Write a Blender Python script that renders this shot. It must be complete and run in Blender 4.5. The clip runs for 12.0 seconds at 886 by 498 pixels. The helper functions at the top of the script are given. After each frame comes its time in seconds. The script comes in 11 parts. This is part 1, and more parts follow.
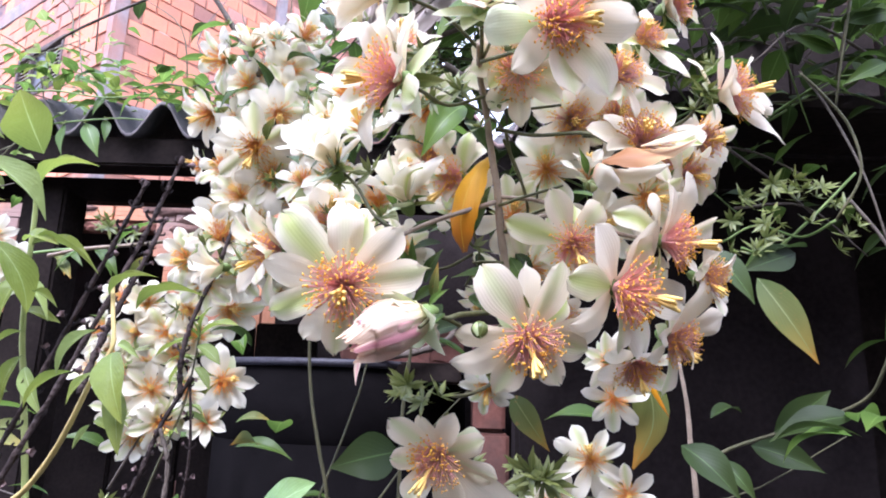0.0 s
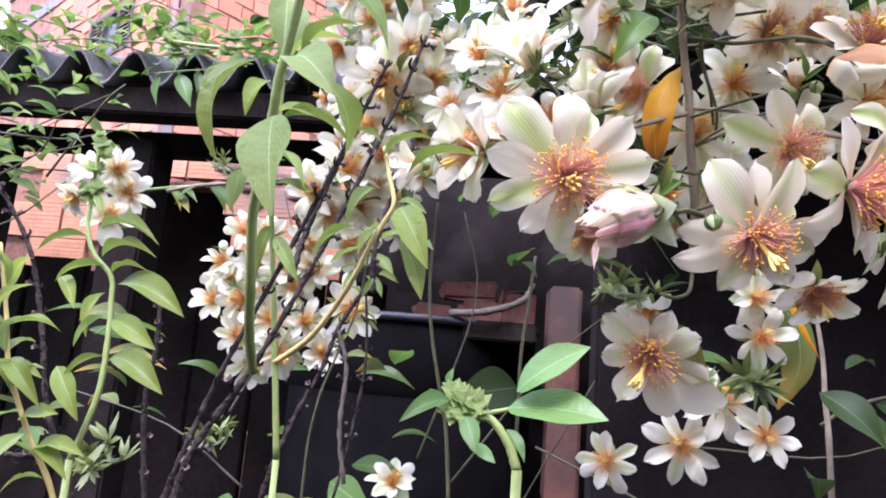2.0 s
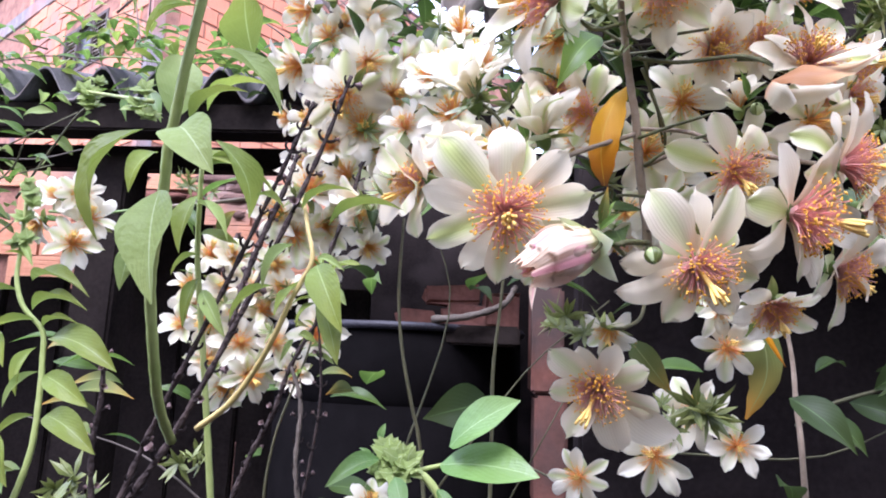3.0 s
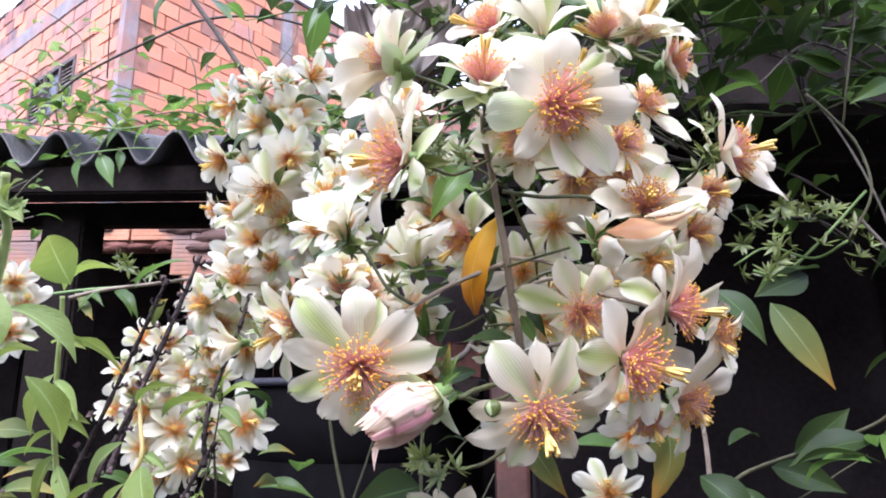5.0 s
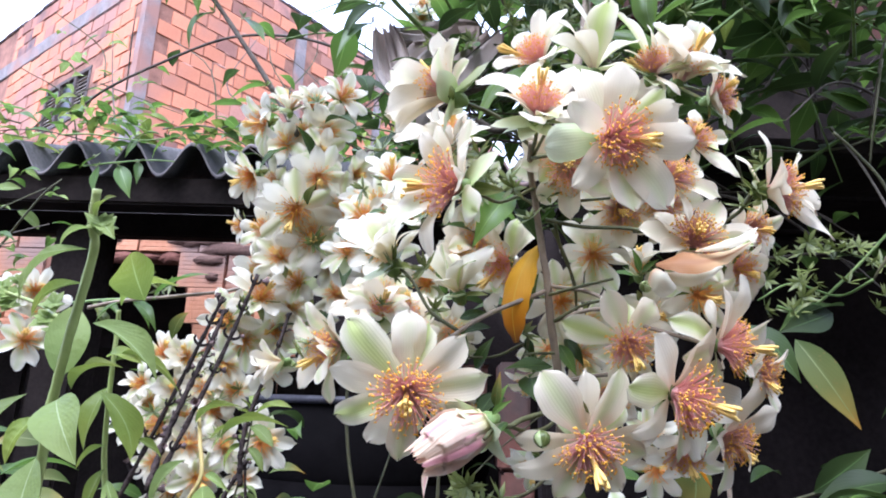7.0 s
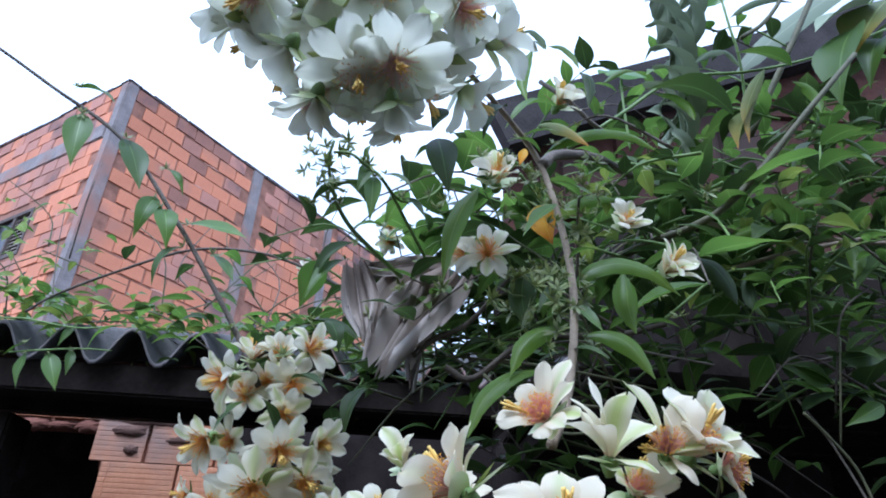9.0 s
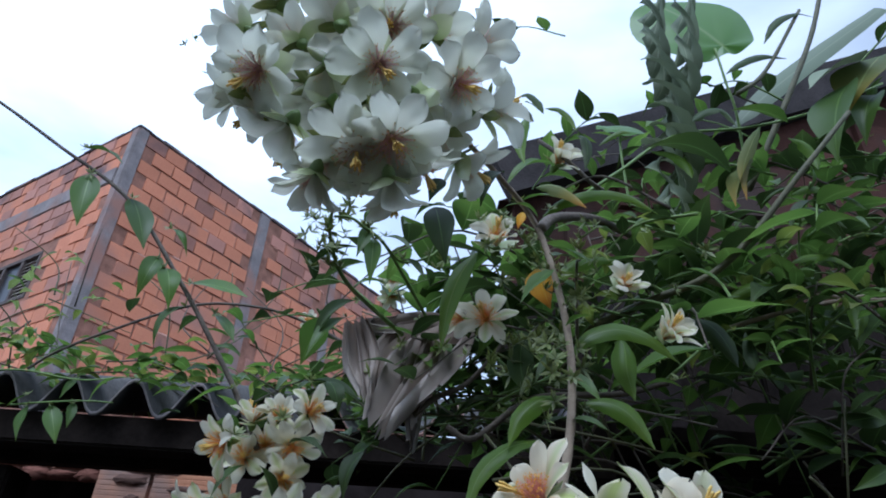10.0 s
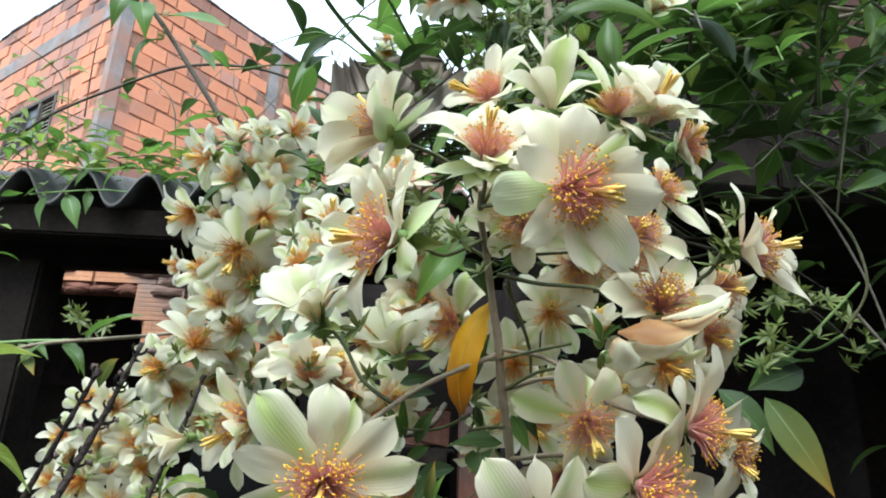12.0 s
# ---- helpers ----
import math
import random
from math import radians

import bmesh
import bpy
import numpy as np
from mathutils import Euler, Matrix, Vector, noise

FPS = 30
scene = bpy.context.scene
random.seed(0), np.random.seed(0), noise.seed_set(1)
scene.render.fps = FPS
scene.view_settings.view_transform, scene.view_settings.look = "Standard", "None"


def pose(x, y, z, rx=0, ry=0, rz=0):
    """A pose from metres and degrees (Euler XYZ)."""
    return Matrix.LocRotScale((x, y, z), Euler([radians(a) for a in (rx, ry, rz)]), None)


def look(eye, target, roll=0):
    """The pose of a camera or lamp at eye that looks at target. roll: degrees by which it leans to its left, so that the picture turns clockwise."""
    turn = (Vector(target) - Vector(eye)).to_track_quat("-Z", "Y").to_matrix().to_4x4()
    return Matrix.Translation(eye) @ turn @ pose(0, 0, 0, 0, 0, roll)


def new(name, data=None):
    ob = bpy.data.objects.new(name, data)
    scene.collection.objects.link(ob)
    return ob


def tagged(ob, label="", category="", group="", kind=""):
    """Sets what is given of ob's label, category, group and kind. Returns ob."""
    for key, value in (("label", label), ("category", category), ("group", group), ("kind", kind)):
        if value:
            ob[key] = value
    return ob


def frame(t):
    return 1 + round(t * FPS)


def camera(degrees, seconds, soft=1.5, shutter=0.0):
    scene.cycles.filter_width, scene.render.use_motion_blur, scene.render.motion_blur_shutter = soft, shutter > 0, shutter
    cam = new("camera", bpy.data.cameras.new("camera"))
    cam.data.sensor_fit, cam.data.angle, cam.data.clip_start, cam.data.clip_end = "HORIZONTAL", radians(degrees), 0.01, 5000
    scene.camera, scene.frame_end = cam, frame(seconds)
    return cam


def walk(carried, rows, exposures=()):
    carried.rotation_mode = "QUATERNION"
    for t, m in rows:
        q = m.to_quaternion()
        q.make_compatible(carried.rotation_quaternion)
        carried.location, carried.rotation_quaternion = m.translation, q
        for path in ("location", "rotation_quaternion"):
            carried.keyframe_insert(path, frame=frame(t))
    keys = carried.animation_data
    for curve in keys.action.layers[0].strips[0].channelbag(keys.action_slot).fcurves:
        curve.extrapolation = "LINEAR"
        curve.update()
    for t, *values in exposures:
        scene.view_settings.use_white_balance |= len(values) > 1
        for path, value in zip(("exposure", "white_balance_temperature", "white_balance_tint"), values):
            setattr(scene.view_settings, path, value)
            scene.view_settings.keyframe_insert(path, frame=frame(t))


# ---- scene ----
cam = camera(68.7, 12.0, 1.9)
METRES, EYE, TILT, LEAN, TURN = 0.36, 1.55, 12.5, -1.8, 0.0
ROWS = [
    (0.0, 0.0, 0.0, 0.0, 0.0, 0.0, -0.0),
    (0.5, -0.0551, 0.0012, -0.008, 1.47, -0.06, -1.24),
    (1.0, -0.0813, -0.0043, -0.0149, 2.32, -0.5, -1.26),
    (1.5, -0.1307, -0.0046, -0.0602, 3.92, -2.18, -2.4),
    (2.0, -0.1382, -0.0036, -0.0675, 4.4, -2.53, -1.87),
    (2.5, -0.1171, 0.0013, -0.0543, 4.25, -2.31, -1.1),
    (3.0, -0.1002, 0.0137, -0.0348, 3.25, -2.62, 0.34),
    (3.5, -0.0523, 0.0014, -0.0143, 2.48, -1.95, 1.62),
    (3.7, -0.0231, 0.0043, 0.0013, 1.35, -1.84, 2.53),
    (5.3, 0.0092, -0.0197, 0.069, 1.25, 1.17, 2.07),
    (5.5, 0.0126, -0.0211, 0.0705, 1.55, 1.75, 2.01),
    (6.0, 0.0067, -0.0211, 0.0668, 1.52, 1.9, 1.67),
    (6.5, -0.005, -0.0208, 0.0669, 1.22, 2.23, 0.95),
    (6.7, -0.0203, -0.0183, 0.064, 1.70, 1.99, 0.19),
    (8.3, -0.0985, -0.0043, 0.1802, -1.25, 8.27, -1.43),
    (8.5, -0.1163, -0.0037, 0.2082, -2.44, 10.64, -3.5),
    (9.0, -0.1038, 0.0002, 0.2884, -4.03, 15.69, -1.69),
    (9.5, -0.1034, -0.0216, 0.3154, -3.36, 17.96, -1.3),
    (10.0, -0.0941, -0.022, 0.3255, -3.5, 19.28, -1.67),
    (10.5, -0.0828, 0.0066, 0.2393, -2.57, 13.18, -2.79),
    (11.0, -0.0361, 0.0602, 0.1456, -2.98, 7.83, -2.61),
    (11.5, -0.0191, 0.0559, 0.1141, -1.61, 5.94, -1.5),
    (12.0, -0.0102, 0.058, 0.0931, -1.3, 5.17, -0.88),
]
EXPOSURES = [(0.0, 2.41, 5370, 28), (0.8, 2.28, 5370, 28), (2.0, 2.35, 5370, 29), (3.7, 2.25, 5380, 28), (5.3, 2.2, 5340, 24), (6.7, 2.1, 5270, 22), (8.3, 1.8, 4900, 12), (8.6, 1.6, 4870, 11), (9.0, 1.28, 4890, 12), (9.5, 0.71, 4950, 9), (10.1, 0.53, 5050, 9), (10.5, 0.63, 5450, 5), (11.0, 1.17, 5900, -6), (11.5, 1.61, 5740, -4), (12.0, 1.76, 5590, -3)]
walk(cam, [(t, pose(0, 0, EYE, TILT, LEAN, TURN) @ pose(METRES * x, METRES * y, METRES * z, 90 + pitch, roll, yaw)) for t, x, y, z, yaw, pitch, roll in ROWS], EXPOSURES)

# ---- sky, sun and exposure ----
SUN_EL, SUN_AZ = 58.0, 200.0
world = bpy.data.worlds.new("overcast_sky")
scene.world = world
world.use_nodes = True
wn, wl = world.node_tree.nodes, world.node_tree.links
wn.clear()
w_out = wn.new("ShaderNodeOutputWorld")
w_bg = wn.new("ShaderNodeBackground")
w_sky = wn.new("ShaderNodeTexSky")
w_sky.sky_type = "NISHITA"
w_sky.sun_disc = False
w_sky.sun_elevation = radians(SUN_EL)
w_sky.sun_rotation = radians(SUN_AZ)
w_co = wn.new("ShaderNodeTexCoord")
w_map = wn.new("ShaderNodeMapping")
w_map.inputs["Scale"].default_value = (1.6, 1.6, 4.0)
w_noise = wn.new("ShaderNodeTexNoise")
w_noise.inputs["Scale"].default_value = 1.7
w_noise.inputs["Detail"].default_value = 5.0
w_ramp = wn.new("ShaderNodeValToRGB")
w_ramp.color_ramp.elements[0].position, w_ramp.color_ramp.elements[1].position = 0.30, 0.62
w_ramp.color_ramp.elements[0].color = (0.50, 0.50, 0.50, 1)
w_ramp.color_ramp.elements[1].color = (0.97, 0.97, 0.97, 1)
w_mix = wn.new("ShaderNodeMix")
w_mix.data_type = "RGBA"
w_mix.inputs[7].default_value = (10.3, 10.7, 11.4, 1)
wl.new(w_co.outputs["Generated"], w_map.inputs["Vector"])
wl.new(w_map.outputs["Vector"], w_noise.inputs["Vector"])
wl.new(w_noise.outputs["Fac"], w_ramp.inputs["Fac"])
wl.new(w_ramp.outputs["Color"], w_mix.inputs["Factor"])
wl.new(w_sky.outputs["Color"], w_mix.inputs[6])
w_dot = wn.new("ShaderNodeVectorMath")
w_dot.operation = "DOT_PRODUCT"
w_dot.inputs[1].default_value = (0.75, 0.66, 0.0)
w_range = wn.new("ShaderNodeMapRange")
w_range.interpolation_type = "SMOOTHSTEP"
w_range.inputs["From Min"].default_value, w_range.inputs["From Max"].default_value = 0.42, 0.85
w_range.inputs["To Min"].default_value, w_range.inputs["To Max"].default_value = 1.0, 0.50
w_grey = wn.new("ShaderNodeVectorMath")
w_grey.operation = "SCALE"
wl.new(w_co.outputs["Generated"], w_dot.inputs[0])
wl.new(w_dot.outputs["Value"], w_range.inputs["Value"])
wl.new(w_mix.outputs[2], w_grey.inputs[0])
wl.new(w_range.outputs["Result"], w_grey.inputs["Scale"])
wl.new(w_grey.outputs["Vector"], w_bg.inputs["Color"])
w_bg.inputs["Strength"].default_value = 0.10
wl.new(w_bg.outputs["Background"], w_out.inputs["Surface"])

sun_data = bpy.data.lights.new("sun", "SUN")
sun_data.energy, sun_data.angle, sun_data.color = 1.3, radians(25), (1.0, 0.96, 0.9)
sun = new("sun", sun_data)
sun.matrix_world = look((0, 0, 10), (math.sin(radians(SUN_AZ)) * -1.0, math.cos(radians(SUN_AZ)) * -1.0, 10 - math.tan(radians(SUN_EL))))


# ---- materials ----
def nodes_of(name):
    mat = bpy.data.materials.new(name)
    mat.use_nodes = True
    nt = mat.node_tree
    return mat, nt, nt.nodes["Principled BSDF"]


def rgb(c):
    return (c[0], c[1], c[2], 1.0)


def surface(name, dark, light, rough=0.7, scale=30.0, fine=220.0, bump=0.3, metal=0.0, spread=(0.35, 0.68), random_amount=0.0, stain=None, stain_scale=4.0, spec=0.3):
    """A plain surface: blotches between two colours, fine grain, relief and stains."""
    mat, nt, bsdf = nodes_of(name)
    n, l = nt.nodes, nt.links
    co = n.new("ShaderNodeTexCoord")
    big = n.new("ShaderNodeTexNoise")
    big.inputs["Scale"].default_value, big.inputs["Detail"].default_value = scale, 6
    small = n.new("ShaderNodeTexNoise")
    small.inputs["Scale"].default_value, small.inputs["Detail"].default_value = fine, 4
    add = n.new("ShaderNodeMath")
    add.operation = "MULTIPLY_ADD"
    add.inputs[1].default_value, add.inputs[2].default_value = 0.35, 0.0
    both = n.new("ShaderNodeMath")
    both.operation = "MULTIPLY_ADD"
    both.inputs[1].default_value = 0.65
    ramp = n.new("ShaderNodeValToRGB")
    ramp.color_ramp.elements[0].position, ramp.color_ramp.elements[1].position = spread
    ramp.color_ramp.elements[0].color, ramp.color_ramp.elements[1].color = rgb(dark), rgb(light)
    for t in (big, small):
        l.new(co.outputs["Object"], t.inputs["Vector"])
    l.new(small.outputs["Fac"], add.inputs[0])
    l.new(big.outputs["Fac"], both.inputs[0])
    l.new(add.outputs[0], both.inputs[2])
    l.new(both.outputs[0], ramp.inputs["Fac"])
    colour = ramp.outputs["Color"]
    if random_amount:
        info = n.new("ShaderNodeObjectInfo")
        hsv = n.new("ShaderNodeHueSaturation")
        rng = n.new("ShaderNodeMapRange")
        rng.inputs["To Min"].default_value, rng.inputs["To Max"].default_value = 1 - random_amount, 1 + random_amount
        l.new(info.outputs["Random"], rng.inputs["Value"])
        l.new(rng.outputs["Result"], hsv.inputs["Value"])
        l.new(colour, hsv.inputs["Color"])
        colour = hsv.outputs["Color"]
    if stain:
        geo = n.new("ShaderNodeNewGeometry")
        sn = n.new("ShaderNodeTexNoise")
        sn.inputs["Scale"].default_value, sn.inputs["Detail"].default_value = stain_scale, 7
        sr = n.new("ShaderNodeValToRGB")
        sr.color_ramp.elements[0].position, sr.color_ramp.elements[1].position = 0.5, 0.66
        mix = n.new("ShaderNodeMix")
        mix.data_type = "RGBA"
        mix.inputs[7].default_value = rgb(stain)
        l.new(geo.outputs["Position"], sn.inputs["Vector"])
        l.new(sn.outputs["Fac"], sr.inputs["Fac"])
        l.new(sr.outputs["Color"], mix.inputs["Factor"])
        l.new(colour, mix.inputs[6])
        colour = mix.outputs[2]
    l.new(colour, bsdf.inputs["Base Color"])
    bsdf.inputs["Roughness"].default_value, bsdf.inputs["Metallic"].default_value = rough, metal
    bsdf.inputs["Specular IOR Level"].default_value = spec
    if bump:
        bp = n.new("ShaderNodeBump")
        bp.inputs["Strength"].default_value, bp.inputs["Distance"].default_value = bump, 0.004
        l.new(both.outputs[0], bp.inputs["Height"])
        l.new(bp.outputs["Normal"], bsdf.inputs["Normal"])
    return mat


def blade(name, stops, mid=None, mid_width=0.06, rough=0.45, glow=0.35, vein=0.0, random_amount=0.12, mid_random=False, spots=None, sheen=0.5, quilt=0.0):
    """A leaf or petal: colours along its length (UV v), a midrib or streak along u = 0.5, veins, light through the blade."""
    mat, nt, bsdf = nodes_of(name)
    n, l = nt.nodes, nt.links
    uv = n.new("ShaderNodeUVMap")
    uv.uv_map = "UVMap"
    sep = n.new("ShaderNodeSeparateXYZ")
    l.new(uv.outputs["UV"], sep.inputs["Vector"])
    info = n.new("ShaderNodeObjectInfo")
    co = n.new("ShaderNodeTexCoord")
    noise_a = n.new("ShaderNodeTexNoise")
    noise_a.inputs["Scale"].default_value, noise_a.inputs["Detail"].default_value = 2.4, 5
    off = n.new("ShaderNodeVectorMath")
    off.operation = "MULTIPLY_ADD"
    off.inputs[1].default_value = (1, 1, 1)
    l.new(co.outputs["Object"], off.inputs[0])
    rv = n.new("ShaderNodeCombineXYZ")
    rm = n.new("ShaderNodeMath")
    rm.operation = "MULTIPLY"
    rm.inputs[1].default_value = 37.0
    l.new(info.outputs["Random"], rm.inputs[0])
    l.new(rm.outputs[0], rv.inputs["X"])
    l.new(rv.outputs["Vector"], off.inputs[2])
    l.new(off.outputs["Vector"], noise_a.inputs["Vector"])
    wob = n.new("ShaderNodeMath")
    wob.operation = "MULTIPLY_ADD"
    wob.inputs[1].default_value = 0.22
    l.new(noise_a.outputs["Fac"], wob.inputs[0])
    shift = n.new("ShaderNodeMath")
    shift.operation = "SUBTRACT"
    shift.inputs[1].default_value = 0.11
    l.new(sep.outputs["Y"], shift.inputs[0])
    l.new(shift.outputs[0], wob.inputs[2])
    ramp = n.new("ShaderNodeValToRGB")
    el = ramp.color_ramp.elements
    while len(el) < len(stops):
        el.new(0.5)
    for e, (p, c) in zip(el, stops):
        e.position, e.color = p, rgb(c)
    l.new(wob.outputs[0], ramp.inputs["Fac"])
    colour = ramp.outputs["Color"]
    cu = n.new("ShaderNodeMath")
    cu.operation = "SUBTRACT"
    cu.inputs[1].default_value = 0.5
    l.new(sep.outputs["X"], cu.inputs[0])
    ab = n.new("ShaderNodeMath")
    ab.operation = "ABSOLUTE"
    l.new(cu.outputs[0], ab.inputs[0])
    ridge = None
    if mid:
        mr = n.new("ShaderNodeMapRange")
        mr.inputs["From Min"].default_value, mr.inputs["From Max"].default_value = mid_width, mid_width * 0.2
        l.new(ab.outputs[0], mr.inputs["Value"])
        fac = mr.outputs["Result"]
        if mid_random:
            gate = n.new("ShaderNodeMapRange")
            gate.inputs["From Min"].default_value, gate.inputs["From Max"].default_value = 0.48, 0.80
            l.new(info.outputs["Random"], gate.inputs["Value"])
            mul = n.new("ShaderNodeMath")
            mul.operation = "MULTIPLY"
            l.new(fac, mul.inputs[0])
            l.new(gate.outputs["Result"], mul.inputs[1])
            fac = mul.outputs[0]
        mx = n.new("ShaderNodeMix")
        mx.data_type = "RGBA"
        mx.inputs[7].default_value = rgb(mid)
        l.new(fac, mx.inputs["Factor"])
        l.new(colour, mx.inputs[6])
        colour = mx.outputs[2]
        ridge = mr.outputs["Result"]
    if spots:
        sp = n.new("ShaderNodeTexNoise")
        sp.inputs["Scale"].default_value, sp.inputs["Detail"].default_value = 9.0, 3
        l.new(off.outputs["Vector"], sp.inputs["Vector"])
        sr = n.new("ShaderNodeValToRGB")
        sr.color_ramp.elements[0].position, sr.color_ramp.elements[1].position = 0.64, 0.72
        l.new(sp.outputs["Fac"], sr.inputs["Fac"])
        mx = n.new("ShaderNodeMix")
        mx.data_type = "RGBA"
        mx.inputs[7].default_value = rgb(spots)
        l.new(sr.outputs["Color"], mx.inputs["Factor"])
        l.new(colour, mx.inputs[6])
        colour = mx.outputs[2]
    hsv = n.new("ShaderNodeHueSaturation")
    rng = n.new("ShaderNodeMapRange")
    rng.inputs["To Min"].default_value, rng.inputs["To Max"].default_value = 1 - random_amount, 1 + random_amount
    l.new(info.outputs["Random"], rng.inputs["Value"])
    l.new(rng.outputs["Result"], hsv.inputs["Value"])
    l.new(colour, hsv.inputs["Color"])
    colour = hsv.outputs["Color"]
    l.new(colour, bsdf.inputs["Base Color"])
    bsdf.inputs["Roughness"].default_value = rough
    bsdf.inputs["Specular IOR Level"].default_value = sheen
    wave = n.new("ShaderNodeTexWave")
    wave.inputs["Scale"].default_value, wave.inputs["Distortion"].default_value = (2.6 if vein else 4.0), 2.5
    vx = n.new("ShaderNodeCombineXYZ")
    if vein:
        va = n.new("ShaderNodeMath")
        va.operation = "MULTIPLY_ADD"
        va.inputs[1].default_value = -1.2
        l.new(ab.outputs[0], va.inputs[0])
        l.new(sep.outputs["Y"], va.inputs[2])
        l.new(va.outputs[0], vx.inputs["X"])
    else:
        l.new(sep.outputs["X"], vx.inputs["X"])
    l.new(vx.outputs["Vector"], wave.inputs["Vector"])
    hgt = n.new("ShaderNodeMath")
    hgt.operation = "MULTIPLY_ADD"
    hgt.inputs[1].default_value = 0.5
    l.new(wave.outputs["Fac"], hgt.inputs[0])
    l.new(noise_a.outputs["Fac"], hgt.inputs[2])
    bp = n.new("ShaderNodeBump")
    bp.inputs["Strength"].default_value, bp.inputs["Distance"].default_value = (0.04 + 0.6 * vein if vein else 0.15), 0.0008
    l.new(hgt.outputs[0], bp.inputs["Height"])
    if quilt:
        puff = n.new("ShaderNodeTexNoise")
        puff.inputs["Scale"].default_value, puff.inputs["Detail"].default_value = 11.0, 3
        l.new(off.outputs["Vector"], puff.inputs["Vector"])
        more = n.new("ShaderNodeMath")
        more.operation = "MULTIPLY_ADD"
        more.inputs[1].default_value = 1.4
        l.new(puff.outputs["Fac"], more.inputs[0])
        l.new(hgt.outputs[0], more.inputs[2])
        l.new(more.outputs[0], bp.inputs["Height"])
        bp.inputs["Strength"].default_value = quilt
        hgt.inputs[1].default_value = 0.10
    l.new(bp.outputs["Normal"], bsdf.inputs["Normal"])
    tr = n.new("ShaderNodeBsdfTranslucent")
    l.new(colour, tr.inputs["Color"])
    ms = n.new("ShaderNodeMixShader")
    ms.inputs["Fac"].default_value = glow
    out = n["Material Output"]
    l.new(bsdf.outputs["BSDF"], ms.inputs[1])
    l.new(tr.outputs["BSDF"], ms.inputs[2])
    l.new(ms.outputs["Shader"], out.inputs["Surface"])
    return mat


PETAL = blade("petal_white", [(0.0, (0.808, 0.550, 0.391)), (0.2, (0.798, 0.651, 0.446)), (0.44, (0.803, 0.709, 0.507)), (0.85, (0.808, 0.731, 0.549))], (0.670, 0.685, 0.381), 0.30, 0.42, 0.40, 0.0, 0.04, True, None, 0.3)
PETAL_GREEN = blade("petal_green_streaked", [(0.0, (0.709, 0.666, 0.405)), (0.3, (0.754, 0.719, 0.478)), (0.8, (0.788, 0.733, 0.543))], (0.552, 0.618, 0.230), 0.42, 0.42, 0.38, 0.0, 0.05, False, None, 0.3)
# White petals greyed: the shade under the overhanging cluster is in the colour.
PETAL_SHADED = blade("petal_shaded_white", [(0.0, (0.66, 0.60, 0.46)), (0.2, (0.69, 0.69, 0.56)), (0.8, (0.73, 0.74, 0.62))], None, 0.1, 0.42, 0.5, 0.0, 0.07, False, None, 0.3)
PETAL_WARM = blade("petal_cream", [(0.0, (0.80, 0.50, 0.26)), (0.13, (0.80, 0.67, 0.46)), (0.28, (0.79, 0.735, 0.53)), (0.85, (0.80, 0.755, 0.595))], (0.627, 0.661, 0.331), 0.34, 0.42, 0.40, 0.0, 0.05, True, None, 0.35)
PETAL_WILT = blade("petal_wilted", [(0.0, (0.72, 0.68, 0.38)), (0.2, (0.80, 0.69, 0.48)), (0.5, (0.80, 0.62, 0.47)), (0.85, (0.80, 0.64, 0.47)), (1.0, (0.72, 0.50, 0.32))], (0.74, 0.36, 0.36), 0.16, 0.5, 0.35, 0.0, 0.06, False, None, 0.3)
PETAL_BROWN = blade("petal_browned", [(0.0, (0.36, 0.14, 0.06)), (0.35, (0.62, 0.30, 0.10)), (0.75, (0.78, 0.62, 0.40)), (1.0, (0.80, 0.74, 0.60))], None, 0.1, 0.55, 0.3, 0.0, 0.08, False, None, 0.3)
PETAL_RUST = blade("petal_rusty", [(0.0, (0.28, 0.13, 0.055)), (0.45, (0.42, 0.20, 0.07)), (0.7, (0.58, 0.38, 0.18)), (1.0, (0.72, 0.62, 0.42))], (0.40, 0.20, 0.09), 0.2, 0.55, 0.25, 0.0, 0.05, False, None, 0.25)
SEPAL = blade("sepal_green", [(0.0, (0.085, 0.11, 0.022)), (0.5, (0.145, 0.18, 0.036)), (1.0, (0.27, 0.285, 0.085))], (0.19, 0.22, 0.06), 0.1, 0.4, 0.25, 0.0, 0.15)
SEPAL_PALE = blade("sepal_pale", [(0.0, (0.32, 0.42, 0.12)), (0.4, (0.56, 0.64, 0.32)), (1.0, (0.74, 0.76, 0.52))], None, 0.1, 0.42, 0.3, 0.0, 0.08)
LEAF = blade("leaf_green", [(0.0, (0.075, 0.135, 0.024)), (0.5, (0.10, 0.175, 0.030)), (1.0, (0.13, 0.20, 0.036))], (0.19, 0.30, 0.07), 0.03, 0.40, 0.48, 0.10, 0.35, sheen=0.35)
# Deep green that also carries the dimness of shaded leaves in its colour.
LEAF_DARK = blade("leaf_deep_green_dimmed", [(0.0, (0.034, 0.056, 0.015)), (0.5, (0.044, 0.072, 0.018)), (1.0, (0.058, 0.084, 0.020))], (0.10, 0.17, 0.045), 0.025, 0.48, 0.30, 0.10, 0.35, sheen=0.2)
LEAF_TURN = blade("leaf_turning", [(0.0, (0.075, 0.11, 0.024)), (0.55, (0.13, 0.145, 0.034)), (0.82, (0.25, 0.20, 0.04)), (1.0, (0.42, 0.20, 0.025))], (0.22, 0.26, 0.09), 0.03, 0.55, 0.25, 0.1, 0.1, False, (0.22, 0.15, 0.04), 0.2)
